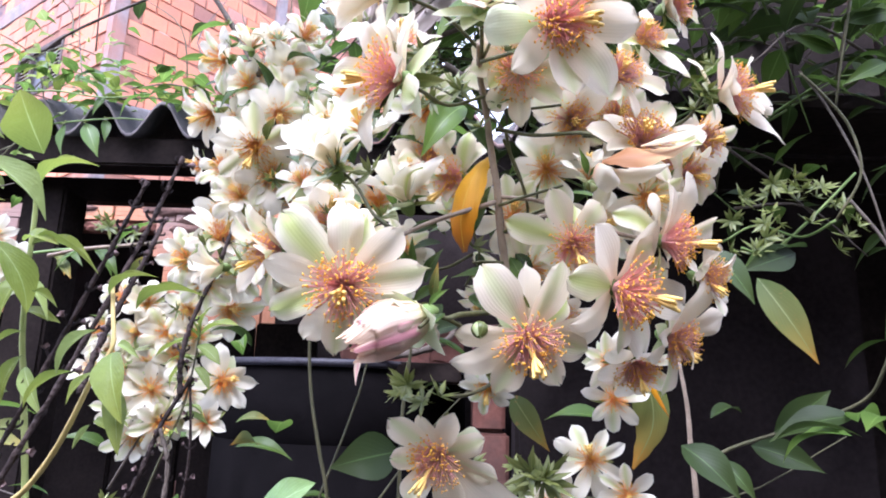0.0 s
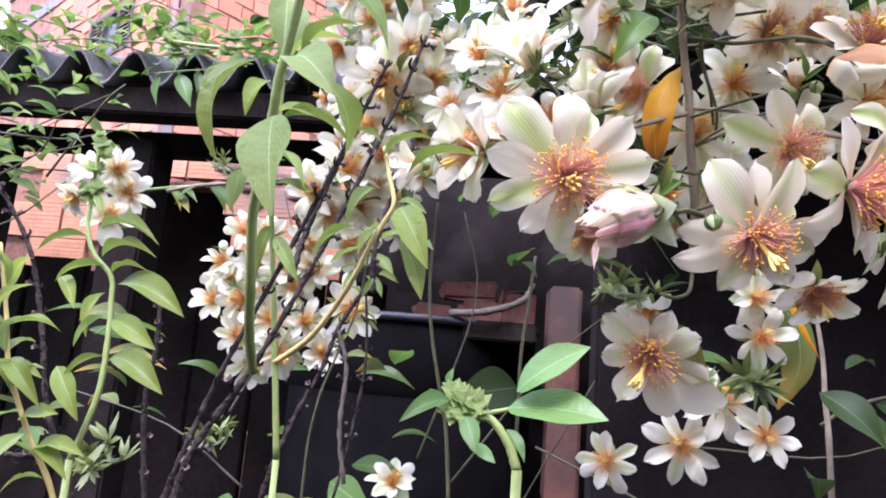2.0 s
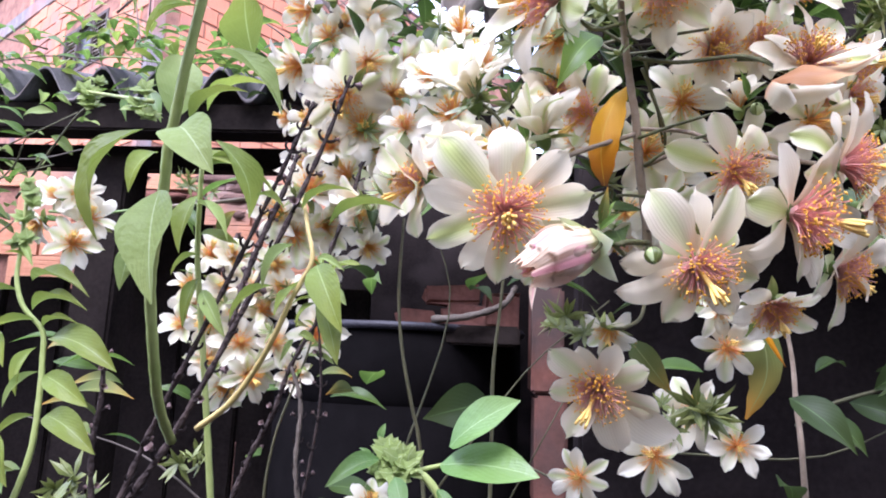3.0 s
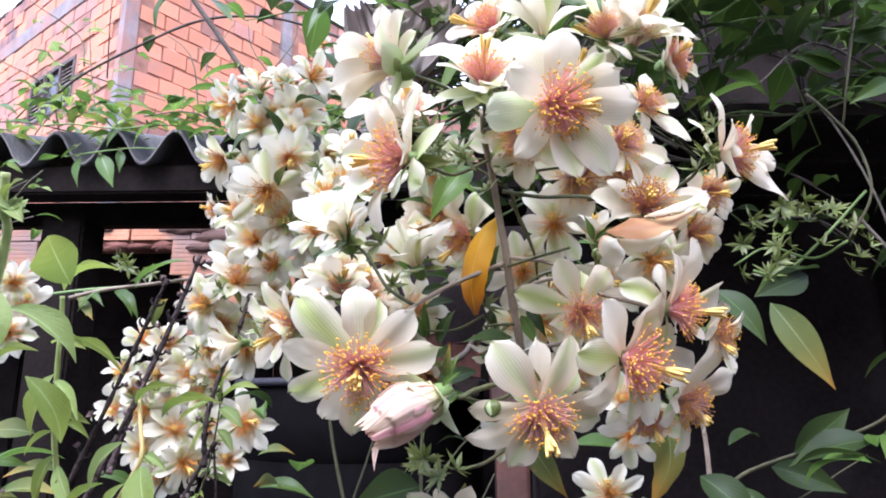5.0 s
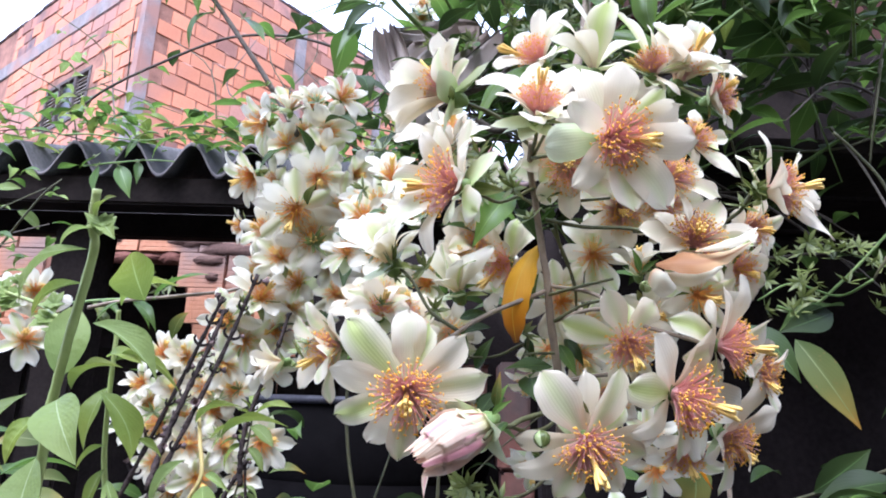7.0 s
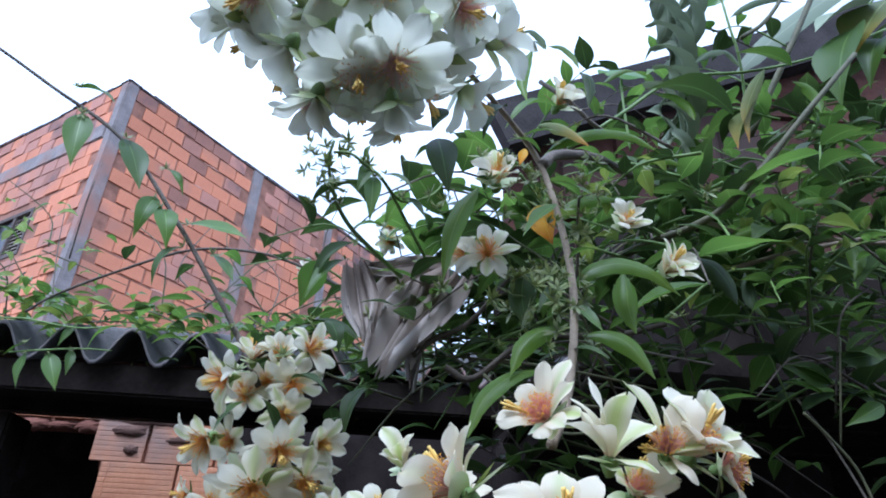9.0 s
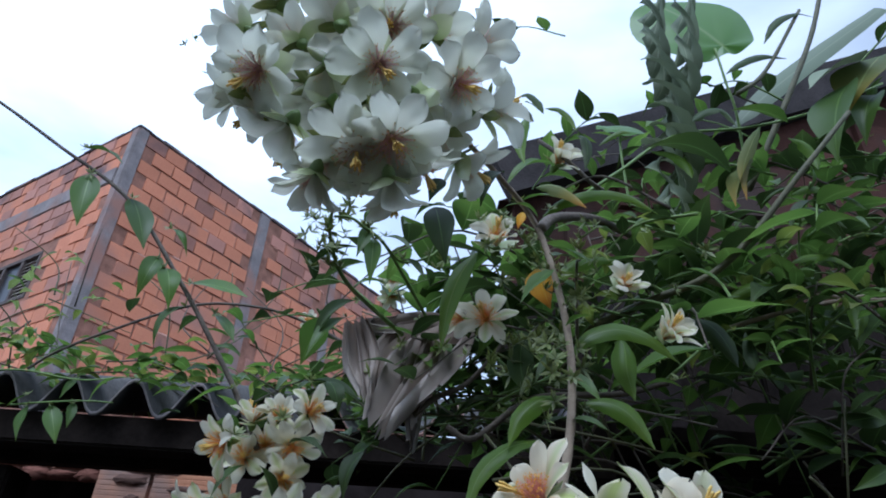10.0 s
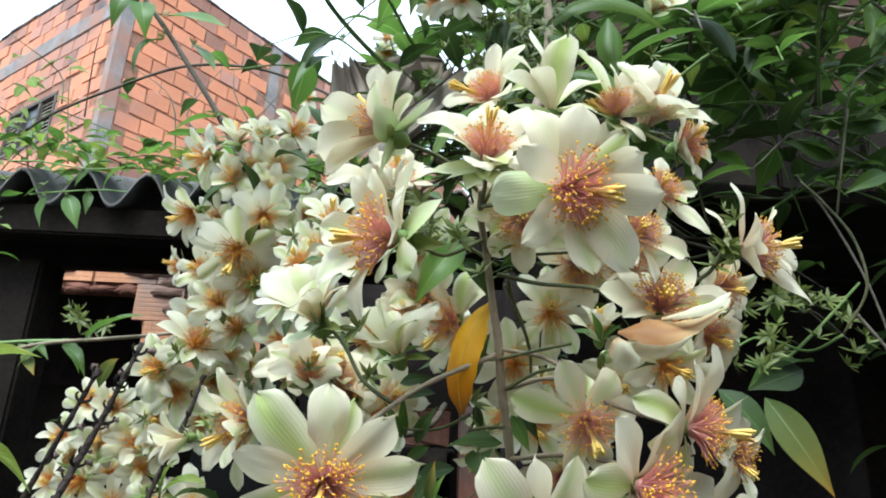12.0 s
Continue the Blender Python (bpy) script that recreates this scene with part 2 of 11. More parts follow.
LEAF_PALE = blade("leaf_pale_broad", [(0.0, (0.16, 0.20, 0.12)), (0.5, (0.19, 0.24, 0.14)), (1.0, (0.21, 0.26, 0.16))], (0.28, 0.33, 0.20), 0.03, 0.5, 0.35, 0.25, 0.1)
LEAF_ARCH = blade("leaf_bright_green", [(0.0, (0.11, 0.19, 0.022)), (0.5, (0.145, 0.25, 0.028)), (1.0, (0.18, 0.27, 0.035))], (0.25, 0.36, 0.08), 0.03, 0.36, 0.6, 0.12, 0.2, sheen=0.45)
LEAF_YELLOW = blade("leaf_yellow", [(0.0, (0.62, 0.36, 0.012)), (0.55, (0.68, 0.33, 0.006)), (0.85, (0.58, 0.21, 0.006)), (1.0, (0.20, 0.08, 0.02))], (0.68, 0.40, 0.03), 0.03, 0.45, 0.35, 0.2, 0.06, False, (0.40, 0.16, 0.01), 0.2)
BASIL = blade("leaf_basil", [(0.0, (0.17, 0.235, 0.045)), (0.5, (0.215, 0.275, 0.048)), (1.0, (0.26, 0.30, 0.055))], (0.36, 0.45, 0.15), 0.022, 0.42, 0.46, 0.07, 0.28, sheen=0.3, quilt=0.4)
FRESH = blade("leaf_basil_fresh", [(0.0, (0.13, 0.25, 0.06)), (0.5, (0.17, 0.29, 0.075)), (1.0, (0.20, 0.31, 0.09))], (0.30, 0.42, 0.17), 0.022, 0.34, 0.42, 0.06, 0.18, sheen=0.5, quilt=0.35)
BASIL_PALE = blade("leaf_basil_underside", [(0.0, (0.23, 0.31, 0.085)), (0.5, (0.255, 0.33, 0.095)), (1.0, (0.28, 0.34, 0.10))], (0.42, 0.50, 0.24), 0.025, 0.5, 0.42, 0.07, 0.2, sheen=0.2, quilt=0.4)
DRY_LEAF = blade("leaf_dry", [(0.0, (0.24, 0.185, 0.15)), (0.5, (0.37, 0.31, 0.265)), (1.0, (0.48, 0.42, 0.37))], (0.18, 0.14, 0.12), 0.05, 0.85, 0.12, 0.0, 0.15, False, (0.13, 0.10, 0.085), 0.15)
WITHERED = blade("leaf_withered", [(0.0, (0.149, 0.189, 0.108)), (0.5, (0.203, 0.243, 0.144)), (1.0, (0.257, 0.297, 0.180))], (0.297, 0.338, 0.216), 0.05, 0.7, 0.15, 0.3, 0.15)
FILAMENT_PINK = blade("filament_pink", [(0.0, (0.86, 0.52, 0.47)), (1.0, (0.88, 0.56, 0.50))], None, 0.1, 0.5, 0.6, 0.0, 0.1, sheen=0.2)
FILAMENT_ORANGE = blade("filament_orange", [(0.0, (0.85, 0.40, 0.13)), (1.0, (0.90, 0.50, 0.17))], None, 0.1, 0.5, 0.4, 0.0, 0.1, sheen=0.2)
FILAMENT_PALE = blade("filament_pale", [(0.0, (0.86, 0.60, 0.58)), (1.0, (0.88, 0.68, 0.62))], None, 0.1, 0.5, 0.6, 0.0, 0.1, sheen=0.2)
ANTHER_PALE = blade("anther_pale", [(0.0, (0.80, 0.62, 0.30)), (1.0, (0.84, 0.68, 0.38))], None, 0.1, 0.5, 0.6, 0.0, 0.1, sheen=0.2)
ANTHER = surface("anther_yellow", (0.82, 0.42, 0.02), (0.90, 0.56, 0.06), 0.6, 300, 900, 0)
STIGMA = surface("stigma_yellow", (0.80, 0.52, 0.10), (0.88, 0.66, 0.22), 0.5, 200, 900, 0)
STEM_GREEN = surface("stem_green", (0.12, 0.19, 0.045), (0.20, 0.28, 0.08), 0.5, 60, 400, 0.2)
STEM_TWIG = surface("stem_twig", (0.055, 0.058, 0.022), (0.125, 0.125, 0.05), 0.55, 70, 420, 0.3)
STEM_OLIVE = surface("stem_olive", (0.06, 0.06, 0.028), (0.12, 0.11, 0.05), 0.6, 60, 400, 0.3)
STEM_TAN = surface("stem_tan", (0.20, 0.15, 0.10), (0.34, 0.27, 0.19), 0.65, 60, 400, 0.4)
STEM_GREY = surface("stem_grey", (0.075, 0.06, 0.045), (0.16, 0.13, 0.10), 0.75, 50, 400, 0.5)
STEM_DARK = surface("stem_dark_dry", (0.02, 0.015, 0.013), (0.075, 0.054, 0.046), 0.85, 160, 700, 0.9, spec=0.15)
STEM_BASIL = surface("stem_basil", (0.24, 0.30, 0.08), (0.36, 0.40, 0.14), 0.5, 60, 400, 0.2)
STEM_STRAW = surface("stem_straw", (0.42, 0.32, 0.10), (0.56, 0.44, 0.16), 0.55, 60, 400, 0.2)
CALYX_DRY = surface("calyx_dry", (0.08, 0.05, 0.044), (0.26, 0.18, 0.16), 0.8, 200, 700, 0.3)
BRICK_PALE = surface("brick_pale", (0.47, 0.195, 0.10), (0.68, 0.35, 0.20), 0.9, 5.0, 60, 0.6, 0, (0.3, 0.7), 0.12, (0.30, 0.20, 0.16), 3.0)
BRICK = surface("brick_clay", (0.44, 0.158, 0.086), (0.61, 0.256, 0.138), 0.85, 3.0, 60, 0.6, 0, (0.3, 0.7), 0.13, (0.34, 0.17, 0.125), 1.1)
BRICK_STAINED = surface("brick_mildewed", (0.26, 0.125, 0.095), (0.44, 0.21, 0.145), 0.9, 3.0, 60, 0.6, 0, (0.3, 0.7), 0.3, (0.09, 0.075, 0.08), 1.6)
# Salmon clay, with the shade of its dim spots put into the colour.
BRICK_SHADE = surface("brick_salmon_shaded", (0.10, 0.043, 0.031), (0.28, 0.125, 0.09), 0.9, 9.0, 90, 0.6, 0, (0.3, 0.7), 0.15, (0.10, 0.07, 0.06), 5.0, 0.1)
CEMENT_SMEAR = surface("cement_smear", (0.07, 0.042, 0.034), (0.20, 0.115, 0.085), 0.95, 7.0, 90, 0.7)
MORTAR_SMEAR = surface("mortar_smear", (0.40, 0.20, 0.14), (0.56, 0.32, 0.24), 0.95, 7.0, 90, 0.6)
MORTAR = surface("mortar", (0.155, 0.076, 0.051), (0.38, 0.185, 0.125), 0.95, 6.0, 80, 0.6)
CONCRETE = surface("concrete_grey", (0.13, 0.11, 0.105), (0.30, 0.26, 0.245), 0.92, 5.0, 60, 0.6, 0, (0.3, 0.7), 0, (0.30, 0.16, 0.12), 1.6)
CONCRETE_DARK = surface("concrete_blackened", (0.05, 0.042, 0.045), (0.15, 0.125, 0.12), 0.92, 5.0, 60, 0.6, 0, (0.3, 0.7), 0, (0.22, 0.13, 0.10), 2.5)
SLAT_PALE = surface("slat_pale", (0.22, 0.18, 0.15), (0.42, 0.36, 0.30), 0.8, 8.0, 90, 0.3)
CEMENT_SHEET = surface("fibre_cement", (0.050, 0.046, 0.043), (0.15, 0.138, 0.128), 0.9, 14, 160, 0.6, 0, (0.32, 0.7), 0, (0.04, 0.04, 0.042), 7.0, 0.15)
# Nearly black timber: the gloom of the shed and recess is put into its colour.
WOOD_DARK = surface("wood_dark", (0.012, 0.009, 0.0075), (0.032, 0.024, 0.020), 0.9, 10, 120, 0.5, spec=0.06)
WOOD_WEATHERED = surface("wood_weathered", (0.06, 0.045, 0.04), (0.14, 0.11, 0.095), 0.85, 14, 160, 0.6)
# Near-black plaster: deep shade behind shrub and in the shed is in its colour.
PLASTER_DARK = surface("plaster_dark_shade", (0.012, 0.0092, 0.0085), (0.034, 0.026, 0.024), 0.9, 7, 120, 0.5, 0, (0.3, 0.7), 0, (0.038, 0.030, 0.028), 6.0, 0.06)
PLASTIC_BLACK = surface("plastic_black", (0.003, 0.0026, 0.0026), (0.006, 0.0052, 0.0052), 0.85, 20, 200, 0.1, spec=0.02)
PLASTIC_BLUE = surface("plastic_blue", (0.015, 0.07, 0.2), (0.03, 0.11, 0.27), 0.5, 20, 200, 0.1)
SOIL = surface("soil", (0.02, 0.015, 0.012), (0.055, 0.042, 0.032), 0.95, 18, 200, 0.8, spec=0.1)
# Old clay brick in very dark browns.
BRICK_OLD = surface("brick_old_dark", (0.03, 0.014, 0.011), (0.085, 0.038, 0.027), 0.9, 6.0, 80, 0.5, 0, (0.3, 0.7), 0.2, (0.05, 0.035, 0.03), 3.0, 0.1)
RIM_WORN = surface("rim_worn", (0.012, 0.011, 0.014), (0.06, 0.056, 0.064), 0.5, 20, 200, 0.2)
FASCIA = surface("fascia_brown", (0.022, 0.019, 0.018), (0.055, 0.047, 0.045), 0.9, 14, 160, 0.6, spec=0.1)
YARD_PLASTER = surface("yard_plaster", (0.16, 0.15, 0.14), (0.30, 0.28, 0.26), 0.9, 4, 60, 0.4, spec=0.15)
GLASS_DARK = surface("window_dark", (0.02, 0.02, 0.022), (0.05, 0.05, 0.055), 0.3, 4, 60, 0)


# ---- mesh tools ----
def mesh_of(name, verts, faces, mats, uvs=None, smooth=True, face_mats=None):
    me = bpy.data.meshes.new(name)
    me.from_pydata([tuple(v) for v in verts], [], [tuple(f) for f in faces])
    for m in mats if isinstance(mats, (list, tuple)) else [mats]:
        me.materials.append(m)
    if uvs is not None:
        layer = me.uv_layers.new(name="UVMap")
        idx = np.empty(len(me.loops), dtype=np.int32)
        me.loops.foreach_get("vertex_index", idx)
        layer.data.foreach_set("uv", np.asarray(uvs, dtype=np.float32)[idx].ravel())
    if smooth:
        me.polygons.foreach_set("use_smooth", np.ones(len(me.polygons), dtype=bool))
    if face_mats is not None:
        me.polygons.foreach_set("material_index", np.asarray(face_mats, dtype=np.int32))
    me.update()
    return me


def child(name, me, parent, m=None, label=""):
    ob = new(name, me)
    ob.parent = parent
    if m is not None:
        ob.matrix_basis = m
    if label:
        ob["label"] = label
    return ob


def part(name, bm, material, parent, label=""):
    me = bpy.data.meshes.new(name)
    bm.to_mesh(me)
    bm.free()
    me.materials.append(material)
    ob = new(name, me)
    ob.parent = parent
    if label:
        ob["label"] = label
    return ob


def boxed(bm, lo, hi, bevel=0.0):
    """A box from corner to corner, with its edges eased."""
    size = [hi[i] - lo[i] for i in range(3)]
    mid = [(hi[i] + lo[i]) / 2 for i in range(3)]
    made = bmesh.ops.create_cube(bm, size=1.0, matrix=Matrix.LocRotScale(mid, None, size))
    if bevel:
        edges = list({e for v in made["verts"] for e in v.link_edges})
        bmesh.ops.bevel(bm, geom=edges, offset=bevel, segments=2, affect="EDGES")
    return bm


def smooth_path(pts, steps=6):
    """Catmull-Rom through points."""
    p = [Vector(q) for q in pts]
    if len(p) < 3:
        return [p[0].lerp(p[-1], i / steps) for i in range(steps + 1)]
    p = [2 * p[0] - p[1]] + p + [2 * p[-1] - p[-2]]
    out = []
    for i in range(1, len(p) - 2):
        a, b, c, d = p[i - 1 : i + 3]
        for k in range(steps):
            t = k / steps
            out.append(0.5 * (2 * b + (c - a) * t + (2 * a - 5 * b + 4 * c - d) * t * t + (3 * b - a - 3 * c + d) * t**3))
    out.append(p[-2])
    return out


def tube_data(pts, r0, r1, sides=7, steps=6, wob=0.0, base=0):
    """Vertices, faces and path of a tapering stem."""
    path = smooth_path(pts, steps)
    verts, faces = [], []
    side = None
    for i, q in enumerate(path):
        way = (path[min(i + 1, len(path) - 1)] - path[max(i - 1, 0)]).normalized()
        side = way.orthogonal().normalized() if side is None else (side - way * side.dot(way)).normalized()
        other = way.cross(side)
        r = (r0 + (r1 - r0) * i / (len(path) - 1)) * (1 + wob * math.sin(i * 2.3 + r0 * 900))
        for k in range(sides):
            a = 2 * math.pi * k / sides
            verts.append(q + side * (r * math.cos(a)) + other * (r * math.sin(a)))
    n = len(path)
    for i in range(n - 1):
        for k in range(sides):
            a, b = base + i * sides + k, base + i * sides + (k + 1) % sides
            faces.append((a, b, b + sides, a + sides))
    faces.append(tuple(base + k for k in reversed(range(sides))))
    faces.append(tuple(base + (n - 1) * sides + k for k in range(sides)))
    return verts, faces, path


def stem(name, parent, pts, r0, r1, mat, sides=7, steps=6, wob=0.06, label=""):
    v, f, path = tube_data(pts, r0, r1, sides, steps, wob)
    return child(name, mesh_of(name, v, f, mat), parent, None, label), path


def blade_mesh(name, mat, width, profile, lift, fold=0.0, curl=0.0, twist=0.0, notch=0.0, wave=0.0, nu=6, nv=9, seed=0, tip=0.0, rag=0.0):
    """A blade of length 1 along +x with its face to +z. profile: half-width along it (0 to 1); lift: height along it; fold: how far its sides rise; curl: rolled rims."""
    rnd = random.Random(seed)
    ph = rnd.uniform(0, 6)
    ends = [rag * rnd.uniform(0, 1) for _ in range(nu + 1)]
    verts, uvs, faces = [], [], []
    for j in range(nv + 1):
        v = j / nv
        half = width * profile(v) * (1 + rag * 0.7 * math.sin(v * 11 + ph * 3))
        for i in range(nu + 1):
            u = i / nu * 2 - 1
            x = v - notch * (1 - abs(u)) ** 2 * max(0.0, v - 0.8) * 5 - 0.10 * abs(u) ** 2.5 * max(0.0, v - 0.75) * 4 * tip - ends[i] * max(0.0, v - 0.6) * 2.5
            y = u * half
            z = lift(v) + fold * abs(u) ** 1.4 * half - curl * abs(u) ** 3 * half + wave * math.sin(v * 9 + ph + u * 1.5) * abs(u) * half
            a = twist * v
            yy, zz = y * math.cos(a) - (z - lift(v)) * math.sin(a), y * math.sin(a) + (z - lift(v)) * math.cos(a)
            verts.append((x, yy, lift(v) + zz))
            uvs.append((i / nu, v))
    for j in range(nv):
        for i in range(nu):
            a = j * (nu + 1) + i
            faces.append((a, a + 1, a + nu + 2, a + nu + 1))
    return mesh_of(name, verts, faces, mat, uvs)


def petal_profile(v):
    """Narrow foot, widest past the middle, blunt round end."""
    if v < 0.64:
        rise = v / 0.64
        return 0.30 + 0.70 * rise * rise * (3 - 2 * rise)
    return max(0.10, (1 - ((v - 0.64) / 0.36) ** 2.9) ** 0.52)


def leaf_profile(v):
    return max(0.012, math.sin(math.pi * v**0.8) ** 1.1 * (1.1 - 0.3 * v))


def basil_profile(v):
    tooth = 0.025 * (int(v * 20) % 2)
    return max(0.012, math.sin(math.pi * min(1.0, v) ** 0.86) ** 0.85 * (1.06 - 0.16 * v) * (1 - tooth))


def sepal_profile(v):
    return max(0.02, math.sin(math.pi * (0.12 + 0.88 * v) ** 0.9) ** 0.8)


def petal_set(mat, tag, closing=0.0):
    out = []
    for k, (w, a, b, fold, curl, tw, notch, wv) in enumerate([
        (0.222, 0.26, -0.20, 0.30, 0.10, 0.08, 0.03, 0.07),
        (0.236, 0.18, -0.36, 0.20, 0.26, -0.16, 0.05, 0.12),
        (0.206, 0.32, -0.10, 0.48, 0.00, 0.26, 0.00, 0.08),
        (0.230, 0.12, -0.46, 0.10, 0.36, -0.08, 0.08, 0.13),
        (0.212, 0.34, -0.60, 0.34, 0.18, -0.32, 0.03, 0.13),
        (0.200, 0.24, -0.05, 0.55, 0.05, 0.20, 0.00, 0.06),
        (0.226, 0.20, 0.16, 0.38, 0.12, 0.10, 0.06, 0.10),
        (0.218, 0.10, -0.22, 0.26, 0.30, -0.24, 0.00, 0.16),
    ]):
        out.append(blade_mesh("petal_" + tag, mat, w, petal_profile, lambda v, a=a, b=b: a * v * (1 - v) * 1.2 + (b * max(0.0, v - 0.55) ** 2 * 1.6 if not closing else closing * max(0.0, v - 0.3) ** 2), fold + closing, curl, tw, notch, wv, 8, 14, k, 0.25, 0.07))
    return out


PETALS = {"white": petal_set(PETAL, "white"), "green": petal_set(PETAL_GREEN, "streaked"), "pale": petal_set(SEPAL_PALE, "pale"), "plain": petal_set(PETAL_SHADED, "plain"), "warm": petal_set(PETAL_WARM, "cream"), "wilt": petal_set(PETAL_WILT, "wilted", 0.75), "brown": petal_set(PETAL_BROWN, "browned", 0.35)}
SEPALS = [blade_mesh("sepal", m, w, sepal_profile, lambda v, b=b: b * v * v, f, 0.05, tw, 0, 0.04, 4, 6, k) for k, (m, w, b, f, tw) in enumerate([(SEPAL, 0.16, -0.15, 0.5, 0.2), (SEPAL, 0.2, 0.12, 0.4, -0.2), (SEPAL_PALE, 0.30, -0.1, 0.3, 0.1), (SEPAL_PALE, 0.34, 0.1, 0.25, -0.1)])]


def stamen_mesh(name, filament, seed, count=230, anther=None, core=1.0):
    """A brush of fine filaments that fan out from a low cushion, each with a small anther."""
    rnd = random.Random(seed)
    verts, faces, fm = [], [], []
    rings = [(0.10, 0.0), (0.16, 0.06), (0.17, 0.11), (0.12, 0.15), (0.0, 0.165)]
    for r, z in rings:
        for k in range(12):
            a = 2 * math.pi * k / 12
            w = r * core * (1 + 0.08 * math.sin(k * 2.4))
            verts.append(Vector((w * math.cos(a), w * math.sin(a), z + 0.012 * math.sin(k * 3.3))))
    for j in range(len(rings) - 1):
        for k in range(12):
            faces.append((j * 12 + k, j * 12 + (k + 1) % 12, j * 12 + 12 + (k + 1) % 12, j * 12 + 12 + k))
            fm.append(0)
    for _ in range(count):
        a = rnd.uniform(0, 2 * math.pi)
        r = math.sqrt(rnd.random())
        length = rnd.uniform(0.42, 0.66) * (1 - 0.08 * r)
        way = Vector((math.cos(a), math.sin(a), 0))
        root = way * (0.12 * core * r) + Vector((0, 0, 0.05))
        tip = root + (way * (1.05 * r) + Vector((rnd.uniform(-0.12, 0.12), rnd.uniform(-0.12, 0.12), 1.0 - 0.45 * r * r))).normalized() * length
        mid = root.lerp(tip, 0.5) + Vector((0, 0, 0.035)) + way * (0.03 * rnd.uniform(-1, 1)) + Vector((-way.y, way.x, 0)) * rnd.uniform(-0.03, 0.03)
        v, f, _ = tube_data([root, mid, tip], 0.0090, 0.0065, 3, 3, 0, len(verts))
        verts += v
        faces += f
        fm += [0] * len(f)
        c, s = tip, rnd.uniform(0.022, 0.035)
        w = Vector((rnd.uniform(-1, 1), rnd.uniform(-1, 1), rnd.uniform(-0.6, 0.6))).normalized()
        p, q = w.orthogonal().normalized() * (s * 0.55), w.cross(w.orthogonal().normalized()) * (s * 0.55)
        b = len(verts)
        verts += [c - w * s * 1.3, c + p, c + q, c - p, c - q, c + w * s * 1.3]
        tri = [(0, 2, 1), (0, 3, 2), (0, 4, 3), (0, 1, 4), (5, 1, 2), (5, 2, 3), (5, 3, 4), (5, 4, 1)]
        faces += [tuple(b + i for i in t) for t in tri]
        fm += [1] * 8
    return mesh_of(name, verts, faces, [filament, anther or ANTHER], None, True, fm)


STAMENS = {"pink": [stamen_mesh("stamens_pink", FILAMENT_PINK, k, 210, None, 0.9) for k in (1, 2)], "orange": [stamen_mesh("stamens_orange", FILAMENT_ORANGE, k, 115, None, 0.8) for k in (3, 4)], "pale": [stamen_mesh("stamens_pale", FILAMENT_PALE, k, 130, ANTHER_PALE, 0.8) for k in (5, 6)]}


def stigma_mesh():
    """A stout style that ends in a brush of thick yellow lobes; 1 long, along +z."""
    verts, faces, _ = tube_data([(0, 0, 0), (0.012, 0.0, 0.4), (0, 0, 0.70)], 0.034, 0.042, 8, 4)
    for k in range(7):
        a, r = k * math.pi / 3, 0.0 if k == 6 else 1.0
        out = Vector((math.cos(a), math.sin(a), 0)) * r
        v, f, _ = tube_data([out * 0.012 + Vector((0, 0, 0.66)), out * 0.055 + Vector((0, 0, 0.80)), out * (0.075 + 0.02 * (k % 2)) + Vector((0, 0, 0.96 + 0.04 * (k % 3)))], 0.034, 0.024, 6, 4, 0, len(verts))
        verts += v
        faces += f
    return mesh_of("stigma", verts, faces, STIGMA)


def cup_mesh():
    """The green cup under a flower."""
    rings = [(0.03, -0.30), (0.09, -0.24), (0.13, -0.15), (0.14, -0.06), (0.11, 0.0), (0.05, 0.03)]
    verts, faces = [], []
    for r, z in rings:
        for k in range(9):
            a = 2 * math.pi * k / 9
            rr = r * (1 + 0.12 * math.cos(3 * a))
            verts.append((rr * math.cos(a), rr * math.sin(a), z))
    for j in range(len(rings) - 1):
        for k in range(9):
            a, b = j * 9 + k, j * 9 + (k + 1) % 9
            faces.append((a, b, b + 9, a + 9))
    faces += [tuple(reversed(range(9))), tuple(range((len(rings) - 1) * 9, len(rings) * 9))]
    return mesh_of("receptacle", verts, faces, STEM_GREEN)


STIGMA_MESH, CUP_MESH = stigma_mesh(), cup_mesh()
FLOWER_COUNT = [0]
LABELS = {
    "white": "open white flower with pink and yellow stamens",
    "warm": "cream flower with an orange centre in a dense cluster",
    "half": "half-open white flower with green-streaked petals",
    "wilt": "wilted pinkish closed flower hanging from its stalk",
    "shaded": "white flower of the overhanging cluster seen from beneath",
    "brown": "wilting flower with browned folded petals",
}


